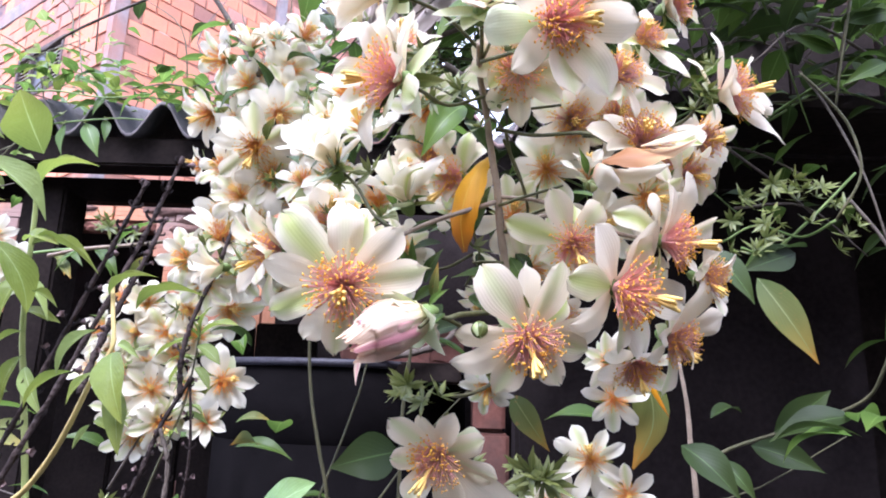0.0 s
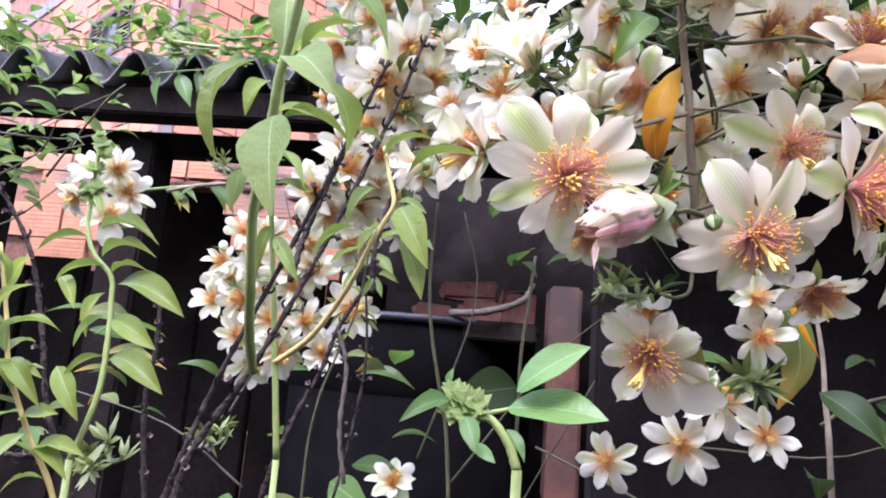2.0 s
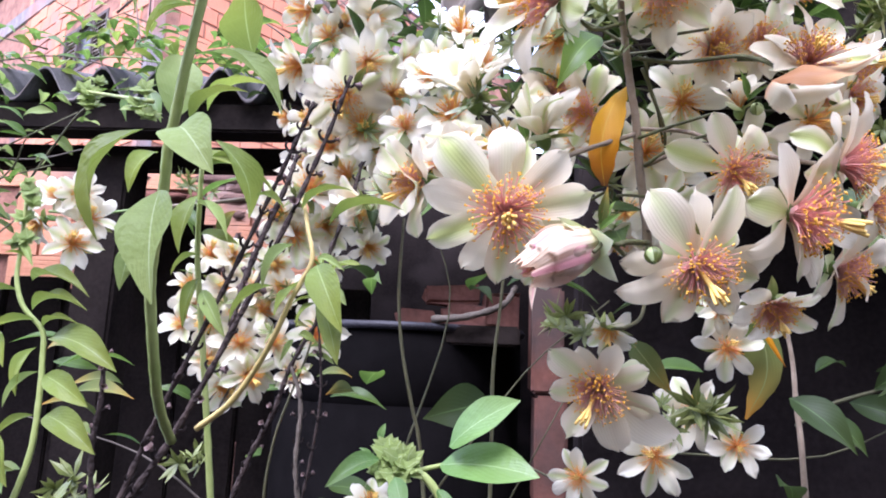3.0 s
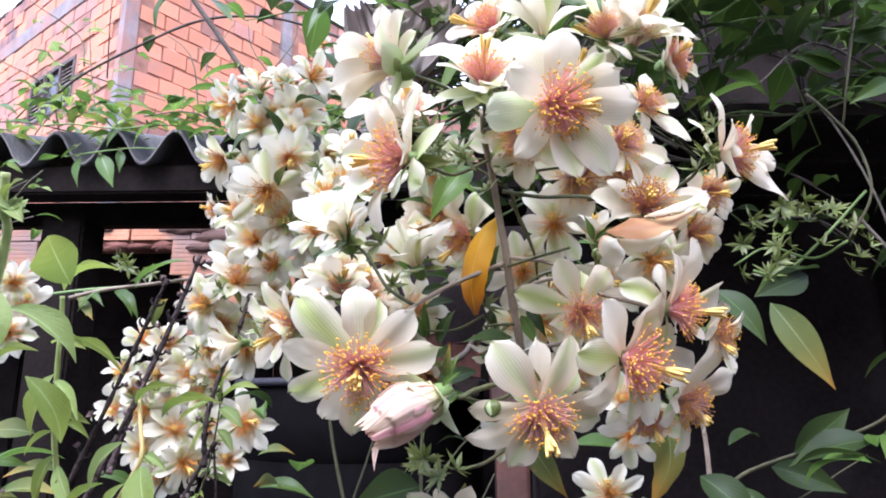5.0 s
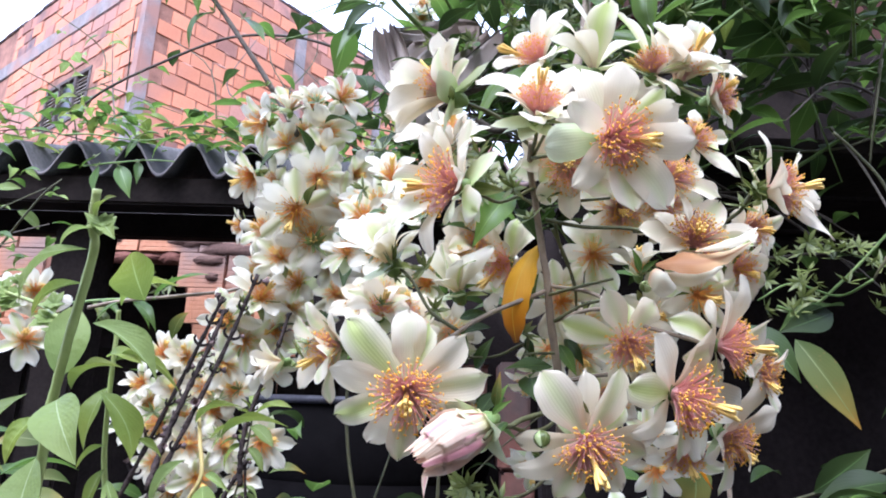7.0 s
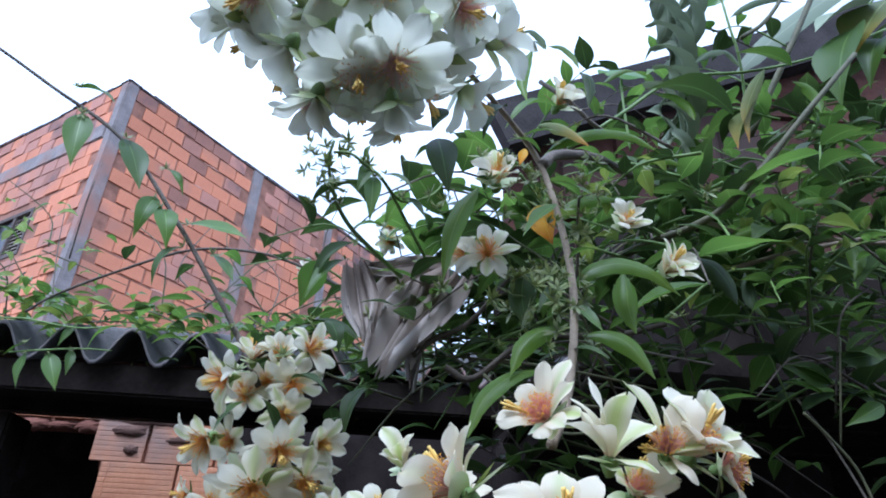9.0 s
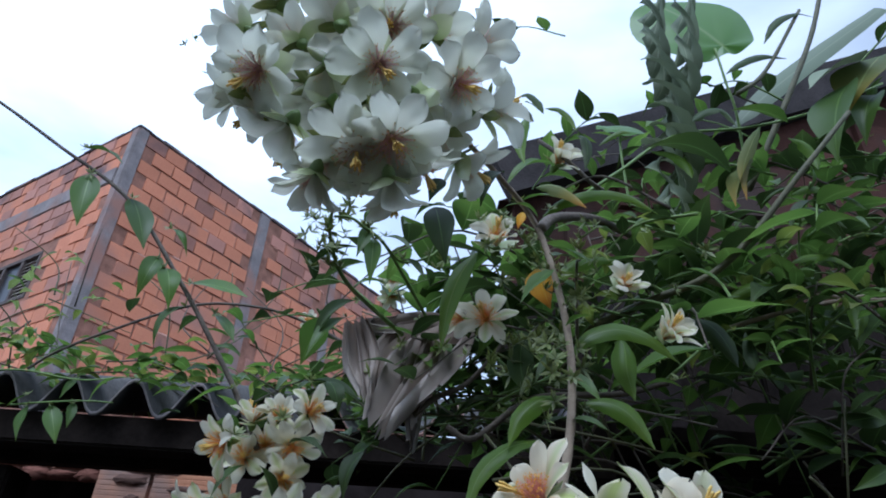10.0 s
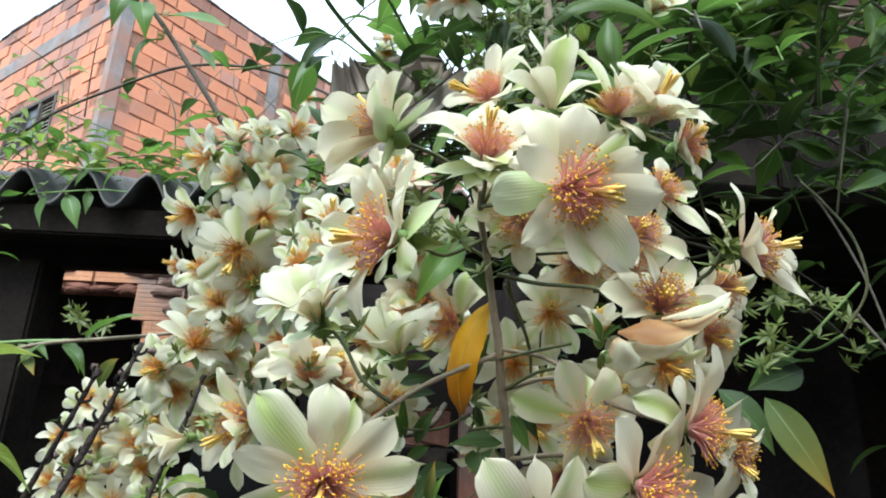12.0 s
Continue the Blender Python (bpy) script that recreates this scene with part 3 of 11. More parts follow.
def flower(x, y, z, dx, dy, dz, size, style="white", opened=1.0, group="flowers of the climbing shrub"):
    """A flower whose stamens sprout at (x, y, z), facing along (dx, dy, dz), size metres across when open. opened: 1 wide open, 0 closed."""
    FLOWER_COUNT[0] += 1
    rnd = random.Random(FLOWER_COUNT[0] * 7919)
    face = Vector((dx, dy, dz)).normalized()
    root = new("flower")
    radius = size / 2
    root.matrix_basis = Matrix.LocRotScale((x, y, z), face.to_track_quat("Z", "Y"), (radius, radius, radius)) @ Matrix.Rotation(rnd.uniform(0, 6.28), 4, "Z")
    half = opened < 0.56 and style in ("white", "warm", "shaded")
    tagged(root, LABELS["half" if half else style], "flower", group)
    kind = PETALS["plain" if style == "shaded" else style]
    count = rnd.choice((7, 8, 8, 9)) if opened > 0.3 else 6
    for k in range(count):
        ring = k % 2
        turn = 360 / count * k + rnd.uniform(-9, 9)
        rise = 80 - opened * 64 - 8 * ring + rnd.uniform(-12, 12)
        length = rnd.uniform(0.88, 1.05) * (1.0 if opened > 0.3 else 1.15)
        m = Matrix.Rotation(radians(turn), 4, "Z") @ Matrix.Rotation(radians(-rise), 4, "Y") @ Matrix.Rotation(radians(rnd.uniform(-14, 14)), 4, "X") @ Matrix.Diagonal((length, length * (rnd.uniform(0.80, 0.98) if style == "warm" else rnd.uniform(0.95, 1.15)), length, 1))
        child("petal", rnd.choice(kind), root, Matrix.Translation((0, 0, -0.03 - 0.03 * ring)) @ m)
    for k in range(4):
        turn = 90 * k + rnd.uniform(-20, 20)
        rise = 62 - opened * 58 - (12 if k % 2 else 0) + rnd.uniform(-12, 12)
        s = rnd.uniform(0.5, 0.78)
        m = Matrix.Translation((0, 0, -0.12)) @ Matrix.Rotation(radians(turn), 4, "Z") @ Matrix.Rotation(radians(-rise), 4, "Y") @ Matrix.Diagonal((s, s, s, 1))
        child("sepal", SEPALS[k], root, m)
    child("receptacle", CUP_MESH, root)
    spread = (0.88 if opened > 0.6 else 0.62) * {"white": 1.0, "shaded": 0.7}.get(style, 0.78)
    if opened > 0.3:
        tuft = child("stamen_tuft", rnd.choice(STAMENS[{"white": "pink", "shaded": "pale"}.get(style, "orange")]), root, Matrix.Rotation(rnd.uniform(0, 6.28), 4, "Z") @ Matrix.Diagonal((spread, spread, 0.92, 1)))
        tuft["kind"] = "stuff"
        child("stigma", STIGMA_MESH, root, Matrix.Rotation(rnd.uniform(0, 6.28), 4, "Z") @ Matrix.Rotation(rnd.uniform(0.05, 0.4), 4, "Y") @ Matrix.Diagonal((0.85, 0.85, 0.76, 1)))
    return root


def single_flower(x, y, z, dx, dy, dz, radius, petals, stigma=None, group="flowers of the large cluster"):
    """A flower of the large cluster, petal by petal. petals: clock angle about its axis, rise from the flat, length, width and kind (w white, g green-streaked, s pale sepal), all in its radius; stigma: angle, rise, length."""
    FLOWER_COUNT[0] += 1
    rnd = random.Random(FLOWER_COUNT[0] * 7919)
    face = Vector((dx, dy, dz)).normalized()
    up = Vector((0, 0.3, 1)) if abs(face.z) > 0.9 else Vector((0, 0, 1))
    up = (up - face * up.dot(face)).normalized()
    m = Matrix((up.cross(face), up, face)).transposed().to_4x4()
    m.translation = (x, y, z)
    root = new("flower")
    root.matrix_basis = m @ Matrix.Diagonal((radius, radius, radius, 1))
    rises = [p[1] for p in petals if p[4] != "s"]
    mean = sum(rises) / len(rises)
    tagged(root, LABELS["half" if mean > 40 else "white"], "flower", group)
    for k, (turn, rise, length, wide, kind) in enumerate(petals):
        aim = Matrix.Rotation(radians(turn), 4, "Z") @ Matrix.Rotation(radians(-rise), 4, "Y")
        if kind == "s":
            me, name, foot = (PETALS["pale"][k % 2 * 3] if wide > 1.2 else SEPALS[2 + k % 2]), "sepal", -0.08
        else:
            me, name, foot = PETALS["green" if kind == "g" else "warm" if mean > 45 else "white"][rnd.randrange(8)], "petal", -0.02 - 0.03 * (k % 2)
        child(name, me, root, Matrix.Translation((0, 0, foot)) @ aim @ Matrix.Rotation(radians(rnd.uniform(-9, 9)), 4, "X") @ Matrix.Diagonal((length * 1.04, (0.88 if mean > 30 else 0.80) * wide * max(0.85, length), length * 0.9, 1)))
    turns = sorted(p[0] for p in petals if p[4] != "s")
    while len(turns) < 9:
        gaps = [((turns[(i + 1) % len(turns)] - a) % 360 or 360, a) for i, a in enumerate(turns)]
        gap, a = max(gaps)
        turn = a + gap / 2
        turns = sorted(turns + [(turn + 180) % 360 - 180])
        size = rnd.uniform(0.80, 0.95)
        child("petal", PETALS["green" if rnd.random() < 0.25 else "white"][rnd.randrange(8)], root, Matrix.Translation((0, 0, -0.06)) @ Matrix.Rotation(radians(turn), 4, "Z") @ Matrix.Rotation(radians(-(mean - rnd.uniform(0, 12))), 4, "Y") @ Matrix.Diagonal((size, 1.05 * size, size * 0.9, 1)))
    for k in range(4):
        s = rnd.uniform(0.45, 0.68)
        child("sepal", SEPALS[k], root, Matrix.Translation((0, 0, -0.12)) @ Matrix.Rotation(radians(90 * k + rnd.uniform(-25, 25)), 4, "Z") @ Matrix.Rotation(radians(rnd.uniform(5, 40) - 0.6 * max(0.0, mean)), 4, "Y") @ Matrix.Diagonal((s, s, s, 1)))
    child("receptacle", CUP_MESH, root)
    if stigma:
        turn, rise, length = stigma
        aim = Matrix.Rotation(radians(turn), 4, "Z") @ Matrix.Rotation(radians(90 - rise), 4, "Y")
        lean = Matrix.Rotation(radians(turn), 4, "Z") @ Matrix.Rotation(radians((90 - rise) * 0.35), 4, "Y")
        spread = 0.86 if mean < 30 else 0.64
        tuft = child("stamen_tuft", rnd.choice(STAMENS["pink"]), root, lean @ Matrix.Diagonal((spread, spread, 0.95, 1)))
        tuft["kind"] = "stuff"
        child("stigma", STIGMA_MESH, root, aim @ Matrix.Diagonal((0.95, 0.95, max(0.6, min(0.9, length)), 1)))
    return root


LEAVES = {}
for key, mat, w in (("green", LEAF, 0.158), ("dark", LEAF_DARK, 0.162), ("turning", LEAF_TURN, 0.18), ("yellow", LEAF_YELLOW, 0.19), ("basil", BASIL, 0.192), ("basil_pale", BASIL_PALE, 0.192), ("fresh", FRESH, 0.215), ("dry", DRY_LEAF, 0.16), ("wilted", PETAL_WILT, 0.13), ("withered", WITHERED, 0.2)):
    LEAVES[key] = [blade_mesh("leaf_" + key, mat, w * s, basil_profile if key in ("basil", "basil_pale", "fresh") else leaf_profile, lambda v, b=b: b * v * (1 - v) * 1.5, f, 0.0, tw, 0, wv, 6, 10, k) for k, (s, b, f, tw, wv) in enumerate([(1.0, 0.26, 0.40, 0.2, 0.06), (0.9, 0.40, 0.55, -0.3, 0.10), (1.1, 0.16, 0.25, 0.35, 0.08), (0.95, 0.52, 0.35, 0.1, 0.12)] if "basil" not in key else [(0.95, 0.36, 0.55, 0.3, 0.16), (0.8, 0.50, 0.80, -0.45, 0.20), (1.0, 0.24, 0.40, 0.55, 0.18), (0.85, 0.62, 0.60, 0.2, 0.22)])]


def leaf(parent, base, tip, key="green", face=(0, -0.5, 0.85), wide=1.0, variant=None, name="leaf"):
    """A leaf from its base to its tip, its upper side towards face."""
    a, b = Vector(base), Vector(tip)
    way = b - a
    length = way.length
    x = way.normalized()
    zf = Vector(face)
    zf = zf - x * zf.dot(x)
    if zf.length < 1e-4:
        zf = x.orthogonal()
    zf.normalize()
    yv = zf.cross(x)
    m = Matrix((x, yv, zf)).transposed().to_4x4()
    m.translation = a
    rnd = random.Random(int(abs(a.x * 7e4 + a.y * 3e4 + b.z * 9e4)))
    v = rnd.randrange(4) if variant is None else variant
    return child(name, LEAVES[key][v], parent, m @ Matrix.Diagonal((length, length * wide, length, 1)))


def star_mesh(name, mat, seed, n=9, broad=0.13):
    """A tuft of small narrow bracts."""
    rnd = random.Random(seed)
    verts, faces, uvs = [Vector((0, 0, 0))], [], [(0.2, 0)]
    for k in range(n):
        a = 2 * math.pi * k / n + rnd.uniform(-0.3, 0.3)
        up = rnd.uniform(-0.2, 0.9)
        way = Vector((math.cos(a), math.sin(a), up)).normalized() * rnd.uniform(0.7, 1.1)
        side = way.cross(Vector((0, 0, 1))).normalized() * broad
        thick = side.cross(way).normalized() * 0.05
        b = len(verts) - 1
        verts += [side * 0.5, way * 0.45 + side, way * 0.45 - side, way * 0.45 + thick + Vector((0, 0, -0.03)), way]
        uvs += [(0.8, 0), (1, 0.45), (0, 0.45), (0.5, 0.45), (0.5, 1)]
        faces += [(0, b + 1, b + 2, b + 4), (0, b + 4, b + 3), (b + 4, b + 2, b + 5), (b + 3, b + 4, b + 5)]
    return mesh_of(name, verts, faces, mat, uvs, False)


def bell_mesh(seed):
    """A withered bell-shaped calyx with a wavy rim."""
    rnd = random.Random(seed)
    verts, faces = [Vector((0, 0, 0))], []
    for r, z in ((0.28, 0.15), (0.42, 0.5), (0.62, 0.9), (0.80, 1.05)):
        for k in range(8):
            a = 2 * math.pi * k / 8
            w = r * (1 + (0.18 if k % 2 else -0.1) * z * rnd.uniform(0.6, 1.3))
            verts.append(Vector((w * math.cos(a), w * math.sin(a), z + (0.15 * z if k % 2 else 0))))
    faces += [(0, 1 + (k + 1) % 8, 1 + k) for k in range(8)]
    for j in range(3):
        for k in range(8):
            p, q = 1 + j * 8 + k, 1 + j * 8 + (k + 1) % 8
            faces.append((p, q, q + 8, p + 8))
    return mesh_of("dry_calyx", verts, faces, CALYX_DRY)


def stub_mesh(seed):
    """A short curled pedicel left on a dry stalk."""
    rnd = random.Random(seed)
    v, f, _ = tube_data([(0, 0, 0), (0.5, rnd.uniform(-0.1, 0.1), 0.15), (0.85, rnd.uniform(-0.2, 0.2), 0.5), (0.8, 0.1, 0.9)], 0.20, 0.12, 5, 3)
    return mesh_of("pedicel", v, f, STEM_DARK)


STUBS = [stub_mesh(k) for k in (1, 2, 3)]
STARS = {"green": [star_mesh("bract_tuft", SEPAL, k) for k in (1, 2, 3)], "dry": [bell_mesh(k) for k in (4, 5, 6)], "basil": [star_mesh("bud_tuft", BASIL_PALE, k, 13, 0.36) for k in (7, 8)]}


def star(parent, p, size, key="green", way=(0, 0, 1), name="bract_tuft"):
    rnd = random.Random(int(abs(p[0] * 8e4 + p[1] * 5e4 + p[2] * 9e4)))
    q = Vector(way).to_track_quat("Z", "Y")
    ob = child(name, rnd.choice(STARS[key]), parent, Matrix.LocRotScale(p, q, (size, size, size)) @ Matrix.Rotation(rnd.uniform(0, 6.28), 4, "Z"))
    if key == "basil":
        ob["kind"] = "stuff"
    return ob


def ribbon(name, parent, spine, halves, face, mat, curl=0.0, wave=0.0, seed=0, label=""):
    """A leaf or petal along a bent spine, halves wide to each side, its rims curled away from face."""
    rnd = random.Random(seed)
    path = smooth_path([Vector(p) for p in spine], 5)
    n, cols = len(path), 8
    ph = rnd.uniform(0, 6)
    verts, faces, uvs = [], [], []
    for j, p in enumerate(path):
        v = j / (n - 1)
        way = (path[min(j + 1, n - 1)] - path[max(j - 1, 0)]).normalized()
        out = Vector(face)
        out = (out - way * out.dot(way)).normalized()
        side = out.cross(way)
        at = v * (len(halves) - 1)
        k = min(int(at), len(halves) - 2)
        f = at - k
        f = f * f * (3 - 2 * f)
        half = (halves[k] * (1 - f) + halves[k + 1] * f) * (1 + wave * 0.5 * rnd.uniform(-1, 1))
        for i in range(cols + 1):
            u = 2 * i / cols - 1
            lift = -curl * half * u * u + wave * half * math.sin(5 * v * 3 + ph + 2 * u) * abs(u)
            verts.append(p + side * (u * half) + out * lift)
            uvs.append((i / cols, v))
    for j in range(n - 1):
        for i in range(cols):
            q = j * (cols + 1) + i
            faces.append((q, q + 1, q + cols + 2, q + cols + 1))
    return child(name, mesh_of(name, verts, faces, mat, uvs), parent, None, label)


def bud(parent, p, way, size, seed):
    """A round closed green bud wrapped in overlapping sepals."""
    rnd = random.Random(seed)
    m = Matrix.LocRotScale(p, Vector(way).to_track_quat("Z", "Y"), (size, size, size))
    for k in range(6):
        a0, lean = k * 1.07, rnd.uniform(0.9, 1.05)
        verts, faces, uvs = [], [], []
        for j in range(7):
            v = j / 6
            r = lean * (1 + 0.04 * (k % 2)) * math.sin(math.pi * (0.08 + 0.86 * v)) ** 0.8
            for i in range(5):
                u = i / 4 - 0.5
                a = a0 + u * 1.7 * (1 - 0.35 * v)
                verts.append((r * math.cos(a), r * math.sin(a), 2.1 * v))
                uvs.append((i / 4, 0.45 * v))
        for j in range(6):
            for i in range(4):
                q = j * 5 + i
                faces.append((q, q + 1, q + 6, q + 5))
        child("bud_scale", mesh_of("bud_scale", verts, faces, SEPAL_PALE if k % 3 == 2 else SEPAL, uvs), parent, m)


def plant(name, label, category="shrub", group="", kind=""):
    return tagged(new(name), label, category, group, kind)


def spent_flower(base, tip, width, seed, group, mat=PETAL_WILT):
    """A closed spent flower: crumpled petals wrapped round each other, green sepals spread at its base."""
    rnd = random.Random(seed)
    a, b = Vector(base), Vector(tip)
    way = b - a
    long = way.length
    root = new("flower")
    root.matrix_basis = Matrix.LocRotScale(a, way.normalized().to_track_quat("Z", "Y"), (long, long, long))
    tagged(root, LABELS["wilt"], "flower", group)
    w = width / long / 2
    for k in range(7):
        a0, ph, ends = k * 2.4, rnd.uniform(0, 6), [rnd.uniform(0.86, 1.0) for _ in range(17)]
        out, span, reach = 1.0 + 0.07 * (k % 3), rnd.uniform(1.7, 2.4), rnd.uniform(0.82, 1.05)
        verts, faces, uvs = [], [], []
        for j in range(23):
            v = j / 22
            swell = (0.46 + 0.60 * math.sin(math.pi * min(1.0, 0.10 + 0.62 * v)) ** 1.2) * (1 - 0.55 * max(0.0, v - 0.5) ** 1.2 * 1.7)
            for i in range(17):
                u = i / 16
                pleat = 0.05 * math.sin(u * 17 + ph + 1.2 * v) + 0.035 * math.sin(u * 43 + v * 2 + ph) + 0.14 * noise.noise(Vector((u * 3 + k, v * 3, ph)))
                r = w * swell * out * (1 + pleat)
                ang = a0 + (u - 0.5) * span * (1 - 0.35 * v) + 0.35 * v
                z = v * reach * (ends[i] if v > 0.75 else 1)
                verts.append((r * math.cos(ang), r * math.sin(ang) + 0.05 * math.sin(v * 4 + ph) * v, z))
                uvs.append((u, v))
        for j in range(22):
            for i in range(16):
                q = j * 17 + i
                faces.append((q, q + 1, q + 18, q + 17))
        child("petal", mesh_of("petal_spent", verts, faces, mat, uvs), root)
    for k in range(5):
        s = rnd.uniform(0.5, 0.72)
        m = Matrix.Translation((0, 0, -0.04)) @ Matrix.Rotation(radians(72 * k + rnd.uniform(-15, 15)), 4, "Z") @ Matrix.Rotation(radians(-rnd.uniform(0, 48)), 4, "Y") @ Matrix.Diagonal((s, s * 1.1, s, 1))
        child("sepal", SEPALS[2 + k % 2], root, m)
    child("receptacle", CUP_MESH, root, Matrix.Diagonal((0.9, 0.9, 0.8, 1)))
    return root


def basil_pairs(parent, path, seed, size, keys=("basil", "basil_pale")):
    """Small paired leaves in the axils of a herb stalk."""
    rnd = random.Random(seed)
    for i in range(1, int(len(path) * 0.5), 3):
        a = rnd.uniform(0, 6.28)
        for side in (0, math.pi):
            if rnd.random() < 0.3:
                continue
            out = Vector((math.cos(a + side), math.sin(a + side), rnd.uniform(-0.3, 0.8)))
            s = rnd.uniform(0.5, 1.0) * size
            leaf(parent, path[i], path[i] + out.normalized() * s, rnd.choice(keys), (rnd.uniform(-0.4, 0.4), -0.5, 0.8), rnd.uniform(0.75, 1.1))


def dry_stalk(parent, pts, r0, r1, mat, seed):
    """A dry stalk with knots and withered calyces in whorls along its upper half."""
    rnd = random.Random(seed)
    _, path = stem("stalk", parent, pts, r0, r1, mat, 7, 8, 0.26)
    gap = 0
    for i in range(1, int(len(path) * 0.85), 3):
        a = rnd.uniform(0, 6.28)
        way = (path[min(i + 1, len(path) - 1)] - path[i - 1]).normalized()
        for side in (0, math.pi):
            m = Matrix.LocRotScale(path[i], (-way).to_track_quat("Z", "Y"), None) @ Matrix.Rotation(a + side, 4, "Z")
            s = rnd.uniform(0.0015, 0.0026)
            child("pedicel", rnd.choice(STUBS), parent, m @ Matrix.Diagonal((s, s, s, 1)))
            if rnd.random() < 0.34:
                star(parent, m @ Vector((s * 0.85, 0, s * 0.6)), rnd.uniform(0.0009, 0.0015), "dry", m.to_3x3() @ Vector((0.8, 0, 0.3)), "calyx")



# ---- ground and buildings ----
def ground():
    n = 40
    verts, faces = [], []
    for j in range(n + 1):
        for i in range(n + 1):
            x = 60 * ((i / n) * 2 - 1) ** 3 + 2 * ((i / n) * 2 - 1)
            y = 4 + 60 * ((j / n) * 2 - 1) ** 3 + 2 * ((j / n) * 2 - 1)
            verts.append((x, y, 0.02 * noise.noise(Vector((x * 2, y * 2, 0)))))
    for j in range(n):
        for i in range(n):
            a = j * (n + 1) + i
            faces.append((a, a + 1, a + n + 2, a + n + 1))
    return tagged(new("ground", mesh_of("ground", verts, faces, SOIL)), "dark bare soil of the yard", "ground", "", "structure")


ground()

CORNER = Vector((-3.52, 6.05, 0))
ALONG_RIGHT, ALONG_LEFT = Vector((0.593, 0.805, 0)).normalized(), Vector((-0.835, 0.550, 0)).normalized()
ROOF_Z, LEFT_LONG, RIGHT_LONG = 6.85, 6.0, 7.0


def face_matrix(along, out):
    """Local x along the wall, y into the house, z up, from the house's corner."""
    m = Matrix((along, -out, Vector((0, 0, 1)))).transposed().to_4x4()
    m.translation = CORNER
    return m


def holed(bm, rim, hole, y0, y1):
    """A wall slab with one rectangular opening right through it; rim and hole are (x0, x1, z0, z1)."""
    rings = []
    for x0, x1, z0, z1 in (rim, hole):
        for y in (y0, y1):
            rings.append([bm.verts.new((x, y, z)) for x, z in ((x0, z0), (x1, z0), (x1, z1), (x0, z1))])
    outer_f, outer_b, inner_f, inner_b = rings
    for k in range(4):
        q = (k + 1) % 4
        bm.faces.new((outer_f[k], outer_f[q], inner_f[q], inner_f[k]))
        bm.faces.new((outer_b[q], outer_b[k], inner_b[k], inner_b[q]))
        bm.faces.new((outer_f[q], outer_f[k], outer_b[k], outer_b[q]))
        bm.faces.new((inner_f[k], inner_f[q], inner_b[q], inner_b[k]))


house = tagged(new("brick_house"), "unplastered red clay-block house with grey concrete columns", "house")
M_RIGHT, M_LEFT = face_matrix(ALONG_RIGHT, -ALONG_LEFT), face_matrix(ALONG_LEFT, -ALONG_RIGHT)

bm = bmesh.new()
boxed(bm, (0.02, 0.012, 0), (RIGHT_LONG, 0.15, ROOF_Z))
wall_r = part("wall", bm, MORTAR, house)
wall_r.matrix_basis = M_RIGHT
WIN = (1.12, 2.3, 4.80, 5.42)
bm = bmesh.new()
holed(bm, (0.02, LEFT_LONG, 0, ROOF_Z), WIN, 0.012, 0.15)
wall_l = part("wall", bm, MORTAR, house)
wall_l.matrix_basis = M_LEFT
for m, long in ((M_RIGHT, RIGHT_LONG), (M_LEFT, LEFT_LONG)):
    bm = bmesh.new()
    boxed(bm, (0.0, 0.16, ROOF_Z - 0.5), (long, 0.22, ROOF_Z - 0.42))
    part("roof_slab", bm, CONCRETE, house).matrix_basis = m
    s = -0.02
    while s < long:
        step = 0.22 + 0.20 * abs(math.sin(s * 37))
        bm = bmesh.new()
        boxed(bm, (s, -0.014 - 0.012 * math.sin(s * 17), ROOF_Z - 0.004), (min(long, s + step - 0.002), 0.16, ROOF_Z + 0.022 + 0.026 * math.sin(s * 23) ** 2), 0.008)
        part("coping_stone", bm, CONCRETE_DARK, house, "blackened mortar coping").matrix_basis = m
        s += step
for m, s0, s1, z0, z1 in ((M_RIGHT, 0.0, 0.13, 0, ROOF_Z), (M_LEFT, 0.0, 0.13, 0, ROOF_Z), (M_RIGHT, 2.02, 2.2, 0, ROOF_Z), (M_RIGHT, 3.6, 3.76, 0, ROOF_Z), (M_LEFT, 0.16, LEFT_LONG, 6.08, 6.30)):
    bm = bmesh.new()
    boxed(bm, (s0, -0.012, z0), (s1, 0.1, z1), 0.01)
    part("column" if z0 == 0 else "ring_beam", bm, CONCRETE, house, "grey concrete").matrix_basis = m
bm = bmesh.new()
for z in (WIN[2], WIN[3] - 0.05):
    boxed(bm, (WIN[0], 0.0, z), (WIN[1], 0.06, z + 0.05), 0.004)
for s in (WIN[0], WIN[0] + 0.36, WIN[1] - 0.41, WIN[1] - 0.05):
    boxed(bm, (s, 0.0, WIN[2] + 0.05), (s + 0.05, 0.06, WIN[3] - 0.05), 0.004)
win = part("window", bm, WOOD_WEATHERED, house, "brown wooden louvred window")
win.matrix_basis = M_LEFT
bm = bmesh.new()
boxed(bm, (-0.01, 0.0, -0.022), (0.30, 0.008, 0.022))
slat_mesh = bpy.data.meshes.new("slat")
bm.to_mesh(slat_mesh)
bm.free()
slat_mesh.materials.append(SLAT_PALE)
for k in range(20):
    child("slat", slat_mesh, win, Matrix.Translation(((WIN[0] + 0.06, WIN[1] - 0.35)[k % 2], 0.03, WIN[2] + 0.08 + 0.05 * (k // 2))) @ Matrix.Rotation(radians(-35), 4, "X"))
bm = bmesh.new()
boxed(bm, (WIN[0] + 0.41, 0.04, WIN[2] + 0.05), (WIN[1] - 0.41, 0.05, WIN[3] - 0.05))
